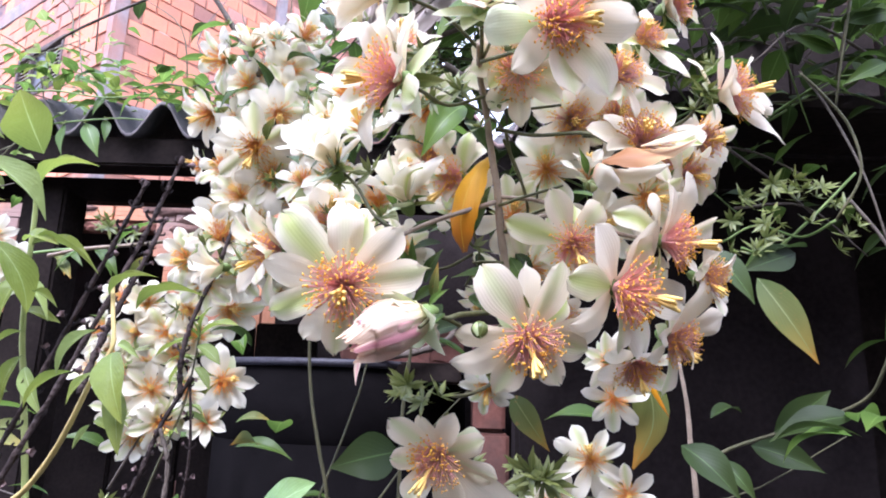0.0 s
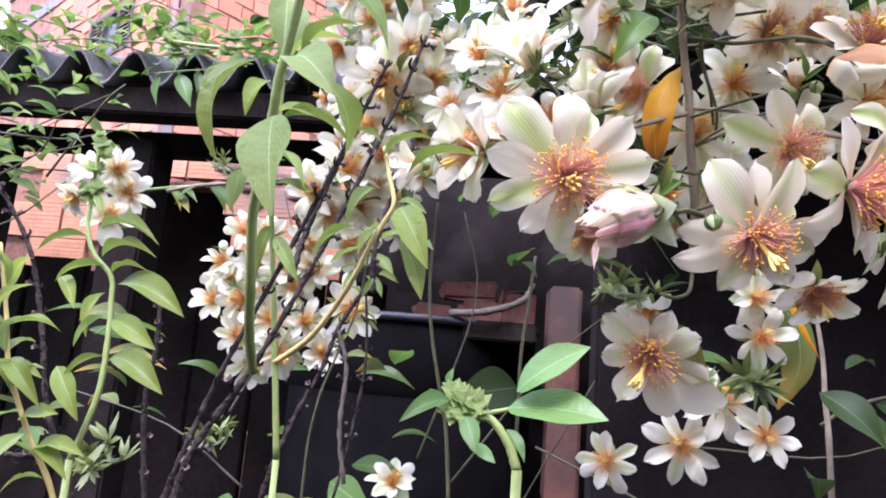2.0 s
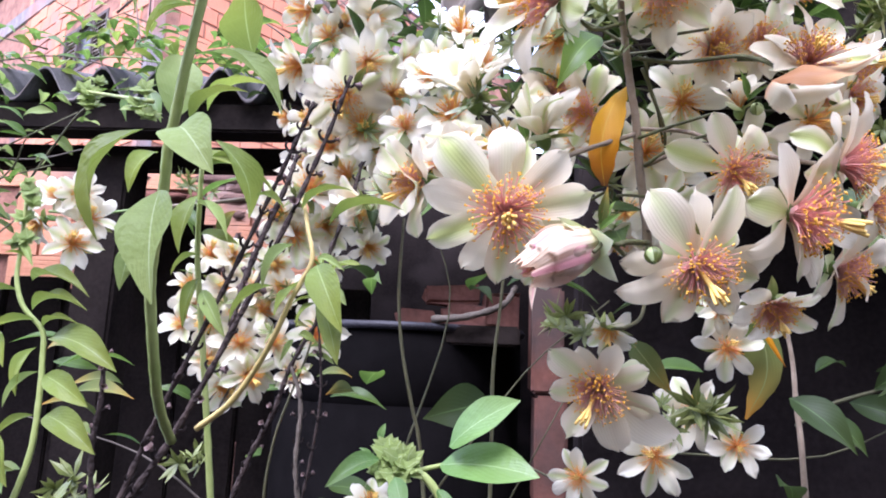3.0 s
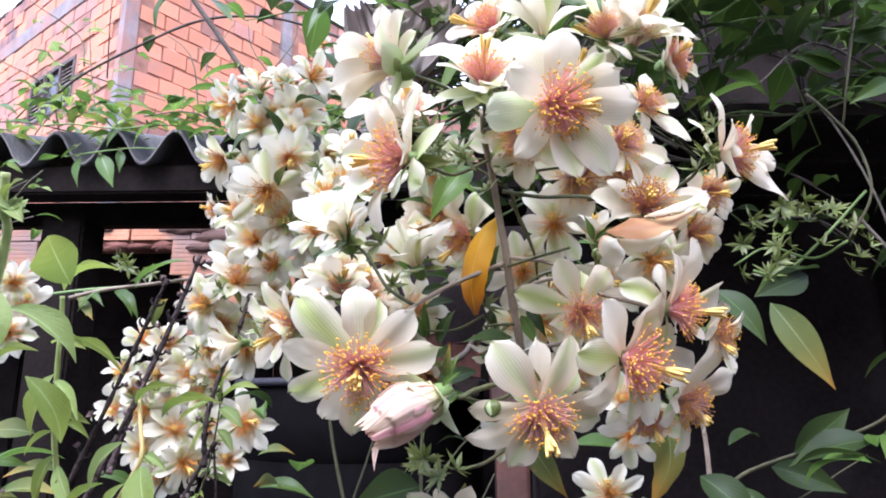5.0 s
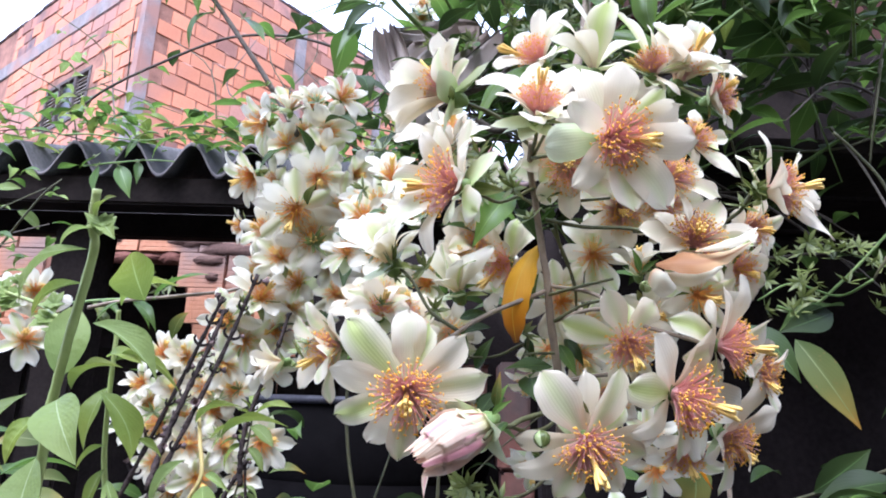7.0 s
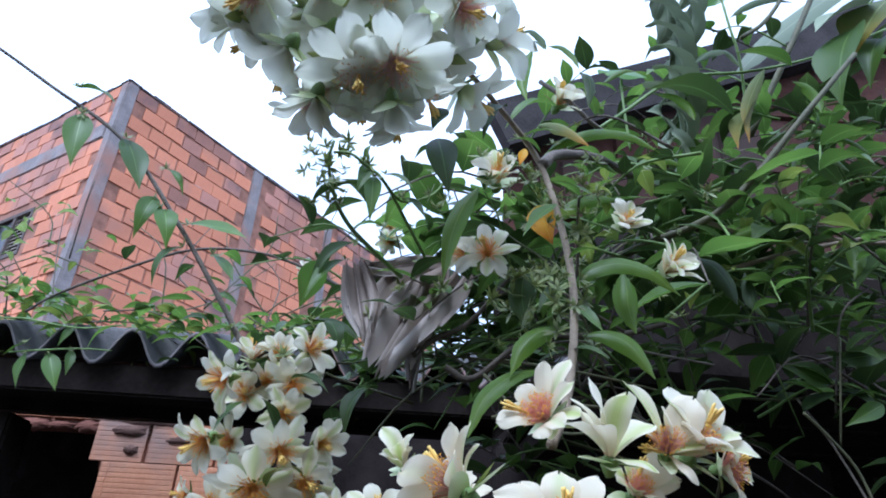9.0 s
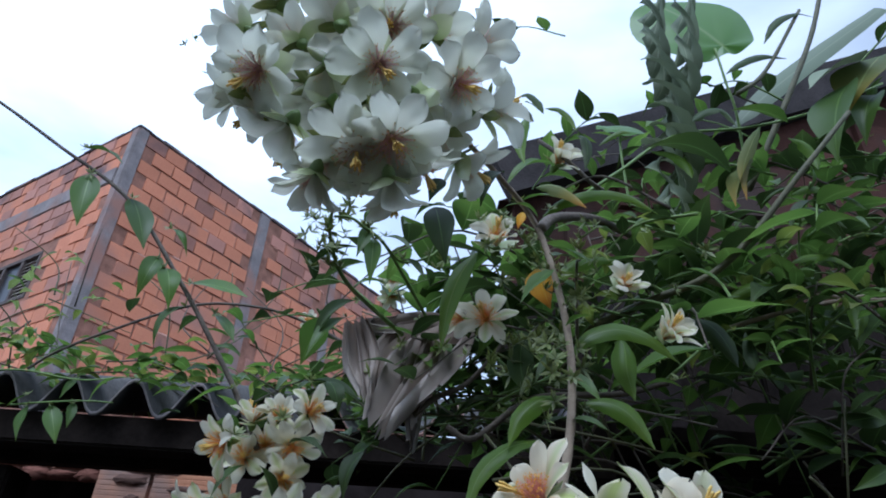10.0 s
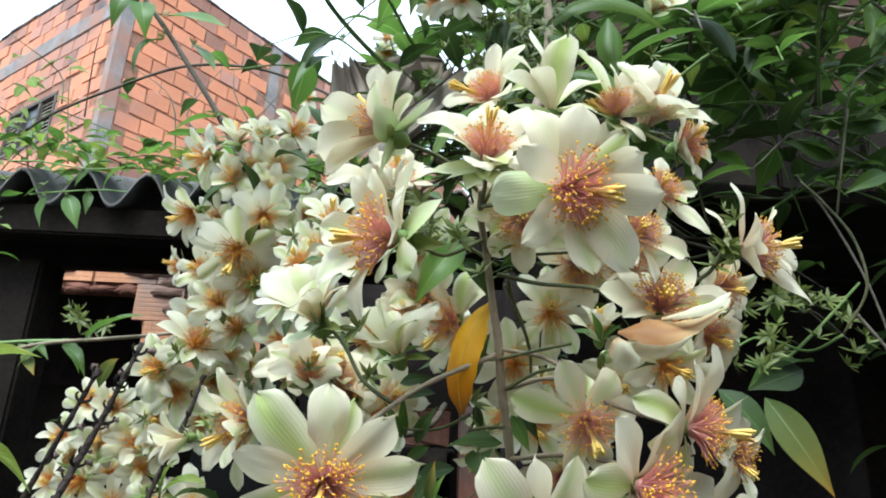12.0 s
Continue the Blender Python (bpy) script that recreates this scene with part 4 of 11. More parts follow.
part("pane", bm, GLASS_DARK, win)
bm = bmesh.new()
boxed(bm, (WIN[0] - 0.02, 0.16, WIN[2] - 0.02), (WIN[1] + 0.02, 0.18, WIN[3] + 0.02))
part("inner_shutter", bm, WOOD_DARK, house).matrix_basis = M_LEFT


def brick_mesh(w, h):
    """A clay block face with eased edges and fine grooves."""
    e, d = 0.006, 0.016
    verts = [(0, d, 0), (w, d, 0), (w, d, h), (0, d, h), (e, 0, e), (w - e, 0, e), (w - e, 0, h - e), (e, 0, h - e)]
    faces = [(4, 5, 6, 7), (0, 1, 5, 4), (1, 2, 6, 5), (2, 3, 7, 6), (3, 0, 4, 7)]
    return mesh_of("brick", verts, faces, BRICK, None, False)


def smear_mesh(name, mat, w, h, seed):
    """A thin trowelled smear of cement with a ragged outline."""
    rnd = random.Random(seed)
    n, verts, faces = 26, [(0, -0.012, 0)], []
    for ring in (0.6, 1.0):
        for k in range(n):
            a = 2 * math.pi * k / n
            r = ring * (1 + 0.34 * noise.noise(Vector((math.cos(a) * 2.2, math.sin(a) * 2.2, seed * 3.7))) + rnd.uniform(-0.08, 0.08) * ring)
            verts.append((w * r * math.cos(a), -0.010 * rnd.uniform(0.6, 1.2) if ring < 1 else 0.006, h * r * math.sin(a)))
    for k in range(n):
        q = (k + 1) % n
        faces += [(0, 1 + k, 1 + q), (1 + k, 1 + n + k, 1 + n + q, 1 + q)]
    return mesh_of(name, verts, faces, mat, None, True)


BRICK_LONG, BRICK_HIGH, JOINT = 0.29, 0.19, 0.012
BRICKS = [brick_mesh(BRICK_LONG - JOINT, BRICK_HIGH - JOINT), brick_mesh(BRICK_LONG / 2 - JOINT, BRICK_HIGH - JOINT)]
BRICKS_OLD = [me.copy() for me in BRICKS]
for me in BRICKS_OLD:
    me.materials[0] = BRICK_STAINED


def brick_face(parent, z0, z1, s0, s1, gaps, seed):
    """Lays single blocks in running bond, leaving gaps (s0, s1, z0, z1) free."""
    rnd = random.Random(seed)
    row, z = 0, z0
    while z < z1 - 0.1:
        s = s0 + (BRICK_LONG / 2 if row % 2 else 0)
        while s < s1 - BRICK_LONG * 0.4:
            wide = BRICK_LONG if s + BRICK_LONG < s1 else BRICK_LONG / 2
            if not any(s + wide > a + 0.01 and s < b - 0.01 and z + BRICK_HIGH > c + 0.02 and z < d - 0.02 for a, b, c, d in gaps):
                m = Matrix.Translation((s + rnd.uniform(-0.008, 0.008), rnd.uniform(-0.010, 0.004), z + rnd.uniform(-0.009, 0.009))) @ Matrix.Rotation(radians(rnd.uniform(-1.6, 1.6)), 4, "Y") @ Matrix.Rotation(radians(rnd.uniform(-1.2, 1.2)), 4, "X")
                old = rnd.random() < (0.80 if z > z1 - 0.22 else 0.38 if z > z1 - 0.6 else 0.07)
                child("brick", (BRICKS_OLD if old else BRICKS)[0 if wide == BRICK_LONG else 1], parent, m)
            s += wide
        z += BRICK_HIGH
        row += 1


# corrugated shed roof on a dark beam, its post, and the low block wall behind
EAVE_Y, EAVE_Z, PITCH, SLOPE = 1.05, 2.0, 0.107, radians(19)


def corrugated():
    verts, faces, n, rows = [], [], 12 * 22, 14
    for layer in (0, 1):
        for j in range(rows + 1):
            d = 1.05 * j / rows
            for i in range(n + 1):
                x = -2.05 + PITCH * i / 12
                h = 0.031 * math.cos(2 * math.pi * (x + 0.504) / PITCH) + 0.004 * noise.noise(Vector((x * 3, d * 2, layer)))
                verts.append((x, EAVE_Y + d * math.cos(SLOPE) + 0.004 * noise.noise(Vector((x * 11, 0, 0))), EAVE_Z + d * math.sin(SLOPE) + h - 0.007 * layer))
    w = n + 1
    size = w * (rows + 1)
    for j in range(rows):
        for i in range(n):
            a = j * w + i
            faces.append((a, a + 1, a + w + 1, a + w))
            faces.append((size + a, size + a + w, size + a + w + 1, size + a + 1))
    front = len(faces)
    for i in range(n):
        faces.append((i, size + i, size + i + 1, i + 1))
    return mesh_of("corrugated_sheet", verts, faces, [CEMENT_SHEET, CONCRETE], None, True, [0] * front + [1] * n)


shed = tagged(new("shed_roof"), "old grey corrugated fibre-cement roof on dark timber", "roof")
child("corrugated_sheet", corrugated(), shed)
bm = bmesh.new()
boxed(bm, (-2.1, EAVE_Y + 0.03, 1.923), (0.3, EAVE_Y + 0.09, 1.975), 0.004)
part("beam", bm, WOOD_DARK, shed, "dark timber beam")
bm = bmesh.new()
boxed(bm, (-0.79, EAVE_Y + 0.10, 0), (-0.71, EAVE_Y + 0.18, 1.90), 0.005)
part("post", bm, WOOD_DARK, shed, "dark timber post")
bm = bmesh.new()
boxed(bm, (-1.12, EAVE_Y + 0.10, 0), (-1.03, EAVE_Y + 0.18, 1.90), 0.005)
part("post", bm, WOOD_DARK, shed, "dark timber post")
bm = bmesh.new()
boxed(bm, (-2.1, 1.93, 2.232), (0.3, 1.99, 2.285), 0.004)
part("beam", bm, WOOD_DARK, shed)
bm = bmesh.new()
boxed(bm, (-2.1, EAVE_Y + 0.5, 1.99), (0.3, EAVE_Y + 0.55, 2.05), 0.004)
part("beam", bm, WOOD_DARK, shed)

low_wall = tagged(new("low_wall"), "low unplastered clay-block wall with a dark opening", "wall", "", "structure")
LOW_Y = 2.4
bm = bmesh.new()
holed(bm, (-2.6, -0.62, 0, 2.30), (-1.47, -0.90, 1.2, 2.13), LOW_Y + 0.016, LOW_Y + 0.13)
part("core", bm, MORTAR, low_wall)
bm = bmesh.new()
corners = [[bm.verts.new((x, y, z)) for x, z in ((-1.12, 2.13), (-0.90, 2.13), (-0.90, 1.40))] for y in (LOW_Y + 0.018, LOW_Y + 0.128)]
bm.faces.new(corners[0])
bm.faces.new(reversed(corners[1]))
for a, b in ((0, 1), (1, 2), (2, 0)):
    bm.faces.new((corners[0][b], corners[0][a], corners[1][a], corners[1][b]))
part("jamb", bm, MORTAR, low_wall)
GROOVED = []
for w in (0.24, 0.12):
    v, f = [], []
    steps = 8
    h = 0.135
    prof = []
    for k in range(steps):
        z = h * k / steps
        prof += [(0.0, z), (0.0, z + h / steps * 0.7), (0.0011, z + h / steps * 0.75), (0.0011, z + h / steps * 0.98)]
    for yy, z in prof:
        v += [(0, yy, z), (w - 0.01, yy, z)]
    for k in range(len(prof) - 1):
        f.append((2 * k, 2 * k + 1, 2 * k + 3, 2 * k + 2))
    v += [(0, 0.02, 0), (w - 0.01, 0.02, 0), (0, 0.02, h), (w - 0.01, 0.02, h)]
    b = len(prof) * 2
    f += [(0, b, b + 1, 1), (b - 2, b - 1, b + 3, b + 2), tuple([b, 0] + [2 * k for k in range(1, len(prof))] + [b + 2]), tuple([b + 3] + [2 * k + 1 for k in reversed(range(len(prof)))] + [b + 1])]
    GROOVED.append(mesh_of("grooved_block", v, f, BRICK_PALE, None, False))

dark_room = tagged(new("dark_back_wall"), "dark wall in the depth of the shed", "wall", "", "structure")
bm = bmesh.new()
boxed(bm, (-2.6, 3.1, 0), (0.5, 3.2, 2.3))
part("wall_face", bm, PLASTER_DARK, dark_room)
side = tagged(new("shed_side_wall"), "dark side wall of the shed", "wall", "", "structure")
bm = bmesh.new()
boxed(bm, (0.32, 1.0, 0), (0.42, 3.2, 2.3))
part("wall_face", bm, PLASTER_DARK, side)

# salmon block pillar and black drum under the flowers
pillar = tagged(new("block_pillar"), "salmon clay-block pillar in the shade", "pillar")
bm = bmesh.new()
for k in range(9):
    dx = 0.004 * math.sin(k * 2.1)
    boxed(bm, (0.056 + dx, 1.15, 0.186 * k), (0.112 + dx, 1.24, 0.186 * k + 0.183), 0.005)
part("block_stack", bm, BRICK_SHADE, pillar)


def lathe(name, rings, mat, cx, cy, sides=40):
    verts, faces = [], []
    for r, z in rings:
        for k in range(sides):
            a = 2 * math.pi * k / sides
            verts.append((cx + r * math.cos(a), cy + r * math.sin(a), z))
    for j in range(len(rings) - 1):
        for k in range(sides):
            a, b = j * sides + k, j * sides + (k + 1) % sides
            faces.append((a, b, b + sides, a + sides))
    return mesh_of(name, verts, faces, mat)


drum = tagged(new("black_drum"), "black plastic drum with a pale worn rim", "drum")
DRUM_X, DRUM_Y = -0.20, 1.34
child("body", lathe("body", [(0.20, 0.0), (0.22, 0.02), (0.235, 0.6), (0.24, 1.0), (0.242, 1.47), (0.23, 1.47), (0.225, 0.9), (0.0, 0.9)], PLASTIC_BLACK, DRUM_X, DRUM_Y), drum)
child("collar", lathe("collar", [(0.242, 1.46), (0.246, 1.47), (0.244, 1.588), (0.236, 1.588), (0.234, 1.46)], PLASTIC_BLACK, DRUM_X, DRUM_Y), drum)
child("rim", lathe("rim", [(0.242, 1.586), (0.250, 1.587), (0.253, 1.594), (0.249, 1.600), (0.238, 1.600), (0.233, 1.593), (0.236, 1.586), (0.242, 1.586)], RIM_WORN, DRUM_X, DRUM_Y), drum, None, "pale worn rim")
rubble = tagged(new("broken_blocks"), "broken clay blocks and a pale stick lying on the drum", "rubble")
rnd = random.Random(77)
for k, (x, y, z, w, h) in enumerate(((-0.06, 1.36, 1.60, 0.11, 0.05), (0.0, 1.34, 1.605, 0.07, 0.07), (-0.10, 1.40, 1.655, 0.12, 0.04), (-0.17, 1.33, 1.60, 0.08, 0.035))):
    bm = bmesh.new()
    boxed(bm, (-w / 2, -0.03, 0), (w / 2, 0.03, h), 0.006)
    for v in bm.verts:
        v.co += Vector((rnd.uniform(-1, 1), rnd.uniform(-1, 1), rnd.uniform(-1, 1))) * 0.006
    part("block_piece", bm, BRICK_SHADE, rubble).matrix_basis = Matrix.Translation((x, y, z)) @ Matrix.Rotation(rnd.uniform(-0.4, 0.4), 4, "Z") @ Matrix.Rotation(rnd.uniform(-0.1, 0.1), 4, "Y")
stem("stick", rubble, [(-0.12, 1.11, 1.606), (-0.06, 1.10, 1.612), (0.0, 1.12, 1.635), (0.025, 1.2, 1.675)], 0.0065, 0.005, STEM_GREY, 8, 6, 0.15)
bm = bmesh.new()
boxed(bm, (-0.215, 1.12, 1.565), (0.03, 1.56, 1.599), 0.004)
part("lid_board", bm, WOOD_DARK, rubble)
tub = tagged(new("blue_barrel"), "blue plastic barrel behind the herbs", "barrel")
child("body", lathe("body", [(0.0, 0.0), (0.15, 0.0), (0.17, 0.3), (0.175, 0.32), (0.17, 0.36), (0.175, 0.9), (0.18, 0.92), (0.175, 0.95), (0.16, 1.18), (0.05, 1.24), (0.0, 1.24)], PLASTIC_BLUE, -0.80, 0.95), tub)

# wall behind the climbing shrub with shade in its colour, and added dark boards
dark = tagged(new("dark_wall"), "plastered wall behind the shrub, darkened with the shade there", "wall", "", "structure")
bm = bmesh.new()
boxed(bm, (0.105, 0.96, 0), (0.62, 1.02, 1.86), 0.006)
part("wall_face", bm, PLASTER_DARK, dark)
# Boards added to keep the shaded gap dark and cover the brick behind.
boards = tagged(new("dark_board_fill"), "fence of near-black boards added to fill the dark gap", "fence")
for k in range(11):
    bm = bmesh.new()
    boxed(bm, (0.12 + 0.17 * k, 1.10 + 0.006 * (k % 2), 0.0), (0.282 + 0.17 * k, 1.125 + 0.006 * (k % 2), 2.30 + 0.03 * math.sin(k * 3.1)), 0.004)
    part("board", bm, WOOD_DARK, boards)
gable = tagged(new("neighbour_wall"), "clay-block house wall under a brown fascia", "wall", "", "structure")
bm = bmesh.new()
boxed(bm, (0.19, 1.316, 0), (2.63, 1.45, 2.66))
part("core", bm, BRICK_OLD, gable)
bm = bmesh.new()
made = bmesh.ops.create_cube(bm, size=1.0, matrix=Matrix.Translation((1.38, 1.27, 3.25)) @ Matrix.Rotation(radians(-24), 4, "Y") @ Matrix.Diagonal((2.7, 0.05, 0.14, 1)))
part("fascia", bm, FASCIA, gable, "brown weathered fascia board")
bm = bmesh.new()
v = [bm.verts.new(p) for p in ((0.15, 1.316, 2.66), (2.63, 1.316, 2.66), (2.63, 1.316, 3.77), (0.15, 1.316, 2.50), (0.15, 1.45, 2.66), (2.63, 1.45, 2.66), (2.63, 1.45, 3.77), (0.15, 1.45, 2.50))]
bm.faces.new((v[0], v[1], v[2]))
bm.faces.new((v[6], v[5], v[4]))
bm.faces.new((v[0], v[2], v[6], v[4]))
part("gable_end", bm, BRICK_OLD, gable)

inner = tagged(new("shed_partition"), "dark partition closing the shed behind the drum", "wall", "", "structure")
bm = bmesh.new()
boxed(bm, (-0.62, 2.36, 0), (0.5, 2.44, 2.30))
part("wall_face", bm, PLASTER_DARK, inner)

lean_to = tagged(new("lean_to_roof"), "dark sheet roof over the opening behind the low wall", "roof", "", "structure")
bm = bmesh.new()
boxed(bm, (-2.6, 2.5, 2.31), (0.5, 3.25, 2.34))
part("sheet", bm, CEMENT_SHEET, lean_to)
bench = tagged(new("timber_partition"), "dark timber partition in the shade of the shed", "partition")
for k in range(9):
    bm = bmesh.new()
    boxed(bm, (-1.75 + 0.16 * k, 1.62 + 0.005 * (k % 2), 0.0), (-1.597 + 0.16 * k, 1.645 + 0.005 * (k % 2), 1.70 + 0.015 * math.sin(k * 2.7)), 0.004)
    part("board", bm, WOOD_DARK, bench)

# Added roof, hidden behind leaves, to keep skylight out of the recess.
awning = tagged(new("awning"), "added timber awning, hidden by leaves, that shades the recess", "awning")
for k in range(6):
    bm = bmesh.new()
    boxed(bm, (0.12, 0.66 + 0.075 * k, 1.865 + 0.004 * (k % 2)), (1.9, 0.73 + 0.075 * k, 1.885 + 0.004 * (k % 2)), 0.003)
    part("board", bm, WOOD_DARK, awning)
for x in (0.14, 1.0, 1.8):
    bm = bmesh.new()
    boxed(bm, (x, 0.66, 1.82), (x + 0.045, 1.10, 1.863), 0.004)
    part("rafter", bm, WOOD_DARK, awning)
# Walls added out of view; the one behind the camera dims the recess.
yard = tagged(new("unseen_yard_wall"), "added grey plastered wall out of view that cuts off low sky", "wall", "", "structure")
bm = bmesh.new()
boxed(bm, (-4.0, -1.25, 0), (4.0, -1.1, 2.9))
part("wall_face", bm, YARD_PLASTER, yard)
side_wall = tagged(new("wall_yard_side"), "added grey plastered wall out of view that cuts off low sky", "wall", "", "structure")
bm = bmesh.new()
boxed(bm, (2.6, -1.1, 0), (2.75, 1.45, 2.6))
part("wall_face", bm, YARD_PLASTER, side_wall)


# ---- flowers ----
G_MAIN = "flowers of the large cluster"
single_flower(-0.016, 0.232, 1.619, -0.38, -0.52, 0.76, 0.0204, [(-147, 55, 0.99, 1.3, "w"), (162, 64, 1.01, 1.3, "w"), (46, 83, 1.01, 1.0, "g"), (60, 43, 0.83, 1.2, "w"), (63, 31, 1.15, 1.1, "w"), (-20, 69, 0.81, 1.2, "w")])
flower(-0.046, 0.250, 1.617, -0.06, -0.99, 0.16, 0.031, "white", 0.7, G_MAIN)
flower(-0.017, 0.250, 1.635, 0.20, -0.89, 0.40, 0.027, "white", 0.6, G_MAIN)
flower(-0.033, 0.250, 1.605, -0.20, -0.97, 0.11, 0.028, "white", 0.8, G_MAIN)
flower(-0.019, 0.265, 1.608, 0.15, -0.99, 0.02, 0.030, "warm", 0.9, G_MAIN)
single_flower(-0.030, 0.188, 1.580, 0.13, -0.93, -0.33, 0.0235, [(135, -2, 1.20, 1.3, "g"), (92, 4, 1.02, 1.25, "w"), (74, -9, 0.90, 1.0, "g"), (49, 12, 1.07, 1.2, "w"), (16, 13, 1.08, 1.25, "w"), (168, 1, 1.01, 1.25, "w"), (-157, 2, 0.99, 1.15, "g"), (-122, 7, 0.86, 1.3, "w"), (-94, 16, 0.87, 1.3, "w"), (-9, -2, 0.80, 1.1, "w")], (-145, 85, 0.64))
single_flower(0.024, 0.192, 1.568, 0.15, -0.78, -0.60, 0.0207, [(131, -18, 1.16, 1.5, "w"), (94, -23, 0.97, 1.1, "w"), (70, -11, 1.12, 1.35, "w"), (32, -16, 0.81, 1.1, "g"), (8, 1, 1.16, 1.25, "w"), (-10, 13, 0.94, 1.4, "w"), (-48, 36, 0.88, 1.3, "w"), (-120, 31, 0.97, 1.5, "w"), (-155, 15, 1.15, 1.35, "w"), (-173, -6, 1.03, 1.1, "w")], (-103, 84, 0.94))
single_flower(0.050, 0.190, 1.582, 0.66, -0.70, -0.26, 0.0227, [(133, -3, 0.98, 1.5, "w"), (81, 17, 1.04, 1.4, "w"), (-179, -5, 0.81, 1.5, "g"), (-96, 23, 0.87, 1.2, "w"), (25, 17, 1.00, 1.4, "w"), (-50, 23, 1.07, 1.4, "w"), (-1, 20, 1.28, 1.2, "w")], (-10, 72, 0.82))
single_flower(0.065, 0.192, 1.597, 0.87, -0.48, -0.10, 0.0183, [(109, 8, 1.02, 1.4, "w"), (66, 24, 1.46, 1.3, "w"), (30, 32, 1.35, 1.1, "w"), (-66, 47, 0.80, 1.25, "w"), (157, -30, 0.98, 1.3, "g"), (-156, -17, 0.81, 1.4, "w")], (2, 72, 0.94))
single_flower(0.073, 0.212, 1.570, 0.70, -0.61, -0.38, 0.0169, [(38, 26, 1.27, 1.2, "w"), (53, 9, 1.68, 1.1, "w"), (-115, 68, 0.81, 1.2, "w"), (-142, 4, 0.81, 1.4, "w"), (-91, 14, 1.11, 1.3, "w"), (64, -9, 0.89, 1.2, "w")], (-94, 72, 0.70))
single_flower(0.040, 0.204, 1.599, 0.02, -0.93, -0.36, 0.0172, [(164, 4, 1.35, 1.15, "g"), (115, 0, 1.09, 1.3, "w"), (80, -35, 0.80, 0.9, "g"), (47, -16, 1.02, 1.5, "w"), (7, -20, 1.12, 1.3, "w"), (-132, -27, 0.81, 1.2, "w"), (-62, 6, 0.98, 1.3, "w"), (-103, 14, 0.97, 1.2, "w")], (-74, 66, 0.81))
single_flower(0.027, 0.164, 1.653, 0.32, -0.87, -0.38, 0.0220, [(113, -17, 1.01, 1.4, "w"), (84, -1, 0.99, 1.4, "w"), (53, 15, 0.93, 1.15, "g"), (35, 23, 1.01, 1.4, "w"), (8, 29, 1.12, 1.4, "w"), (-45, 30, 1.22, 1.35, "w"), (-73, 27, 1.09, 1.3, "w"), (-122, 19, 0.85, 1.45, "w"), (156, 19, 0.81, 1.15, "w"), (-164, 6, 0.88, 1.6, "s"), (-24, 20, 0.87, 1.0, "g")], (2, 66, 0.76))
single_flower(0.008, 0.178, 1.666, 0.03, -0.72, 0.69, 0.0200, [(153, 29, 1.15, 1.05, "w"), (-167, 34, 0.85, 1.15, "w"), (129, 36, 1.00, 1.25, "w"), (86, 39, 1.05, 1.45, "w"), (50, 37, 1.11, 1.3, "w"), (-44, 27, 0.81, 1.6, "w"), (7, 32, 0.90, 1.2, "w"), (-162, -6, 0.76, 0.7, "s"), (-123, -16, 0.50, 0.9, "s")], (82, 69, 0.74))
single_flower(-0.020, 0.190, 1.679, -0.90, 0.10, 0.43, 0.0224, [(66, 39, 0.96, 1.3, "w"), (88, 23, 1.00, 1.3, "w"), (-22, 67, 1.00, 1.5, "w"), (-70, 43, 1.09, 1.5, "w"), (-84, 31, 1.06, 1.1, "w"), (107, 14, 0.80, 1.1, "w"), (8, 32, 0.55, 1.0, "s"), (62, -29, 0.70, 0.75, "s"), (-79, -9, 0.70, 0.7, "s")], (101, 68, 0.76))
single_flower(-0.016, 0.184, 1.644, -0.90, -0.44, -0.08, 0.0232, [(100, 42, 0.94, 1.3, "w"), (101, 22, 1.00, 1.2, "w"), (27, 24, 0.81, 1.1, "w"), (82, -9, 0.99, 1.2, "w"), (-149, 46, 1.14, 1.4, "w"), (-107, 32, 1.06, 0.9, "w"), (160, 46, 1.04, 1.3, "w"), (-82, 38, 0.67, 1.4, "s"), (38, -20, 0.67, 1.0, "s")], (173, 69, 0.76))
single_flower(-0.041, 0.216, 1.626, -0.40, -0.50, 0.77, 0.0213, [(-171, 61, 1.08, 1.2, "w"), (139, 63, 1.05, 1.35, "w"), (-132, 50, 0.98, 1.15, "w"), (79, 48, 1.02, 1.4, "w"), (65, 25, 0.84, 1.2, "w"), (-2, 65, 0.81, 1.35, "w")])
single_flower(0.092, 0.207, 1.653, 0.86, -0.50, 0.05, 0.0201, [(98, 9, 1.11, 1.3, "w"), (104, -17, 0.84, 0.8, "w"), (66, 36, 1.00, 1.05, "w"), (-47, 43, 1.42, 1.35, "w"), (-72, 54, 0.88, 1.4, "w"), (3, 46, 1.32, 1.1, "w"), (154, 29, 0.80, 1.4, "w")], (17, 68, 1.13))
single_flower(0.063, 0.203, 1.632, 0.20, -0.84, 0.50, 0.0195, [(168, 3, 1.01, 1.45, "w"), (131, 13, 0.85, 1.4, "w"), (51, 29, 1.01, 1.4, "w"), (1, 20, 1.17, 1.3, "w"), (-19, 27, 0.99, 0.9, "g"), (-121, 2, 0.80, 1.3, "w")], (-138, 71, 0.62))
single_flower(0.053, 0.192, 1.651, 0.58, -0.80, 0.12, 0.0144, [(-34, 37, 1.16, 1.25, "w"), (-78, 15, 1.09, 1.0, "w"), (19, 34, 0.92, 1.2, "w"), (76, 18, 1.00, 1.2, "w"), (112, -14, 0.80, 1.2, "w")], (178, 62, 0.62))
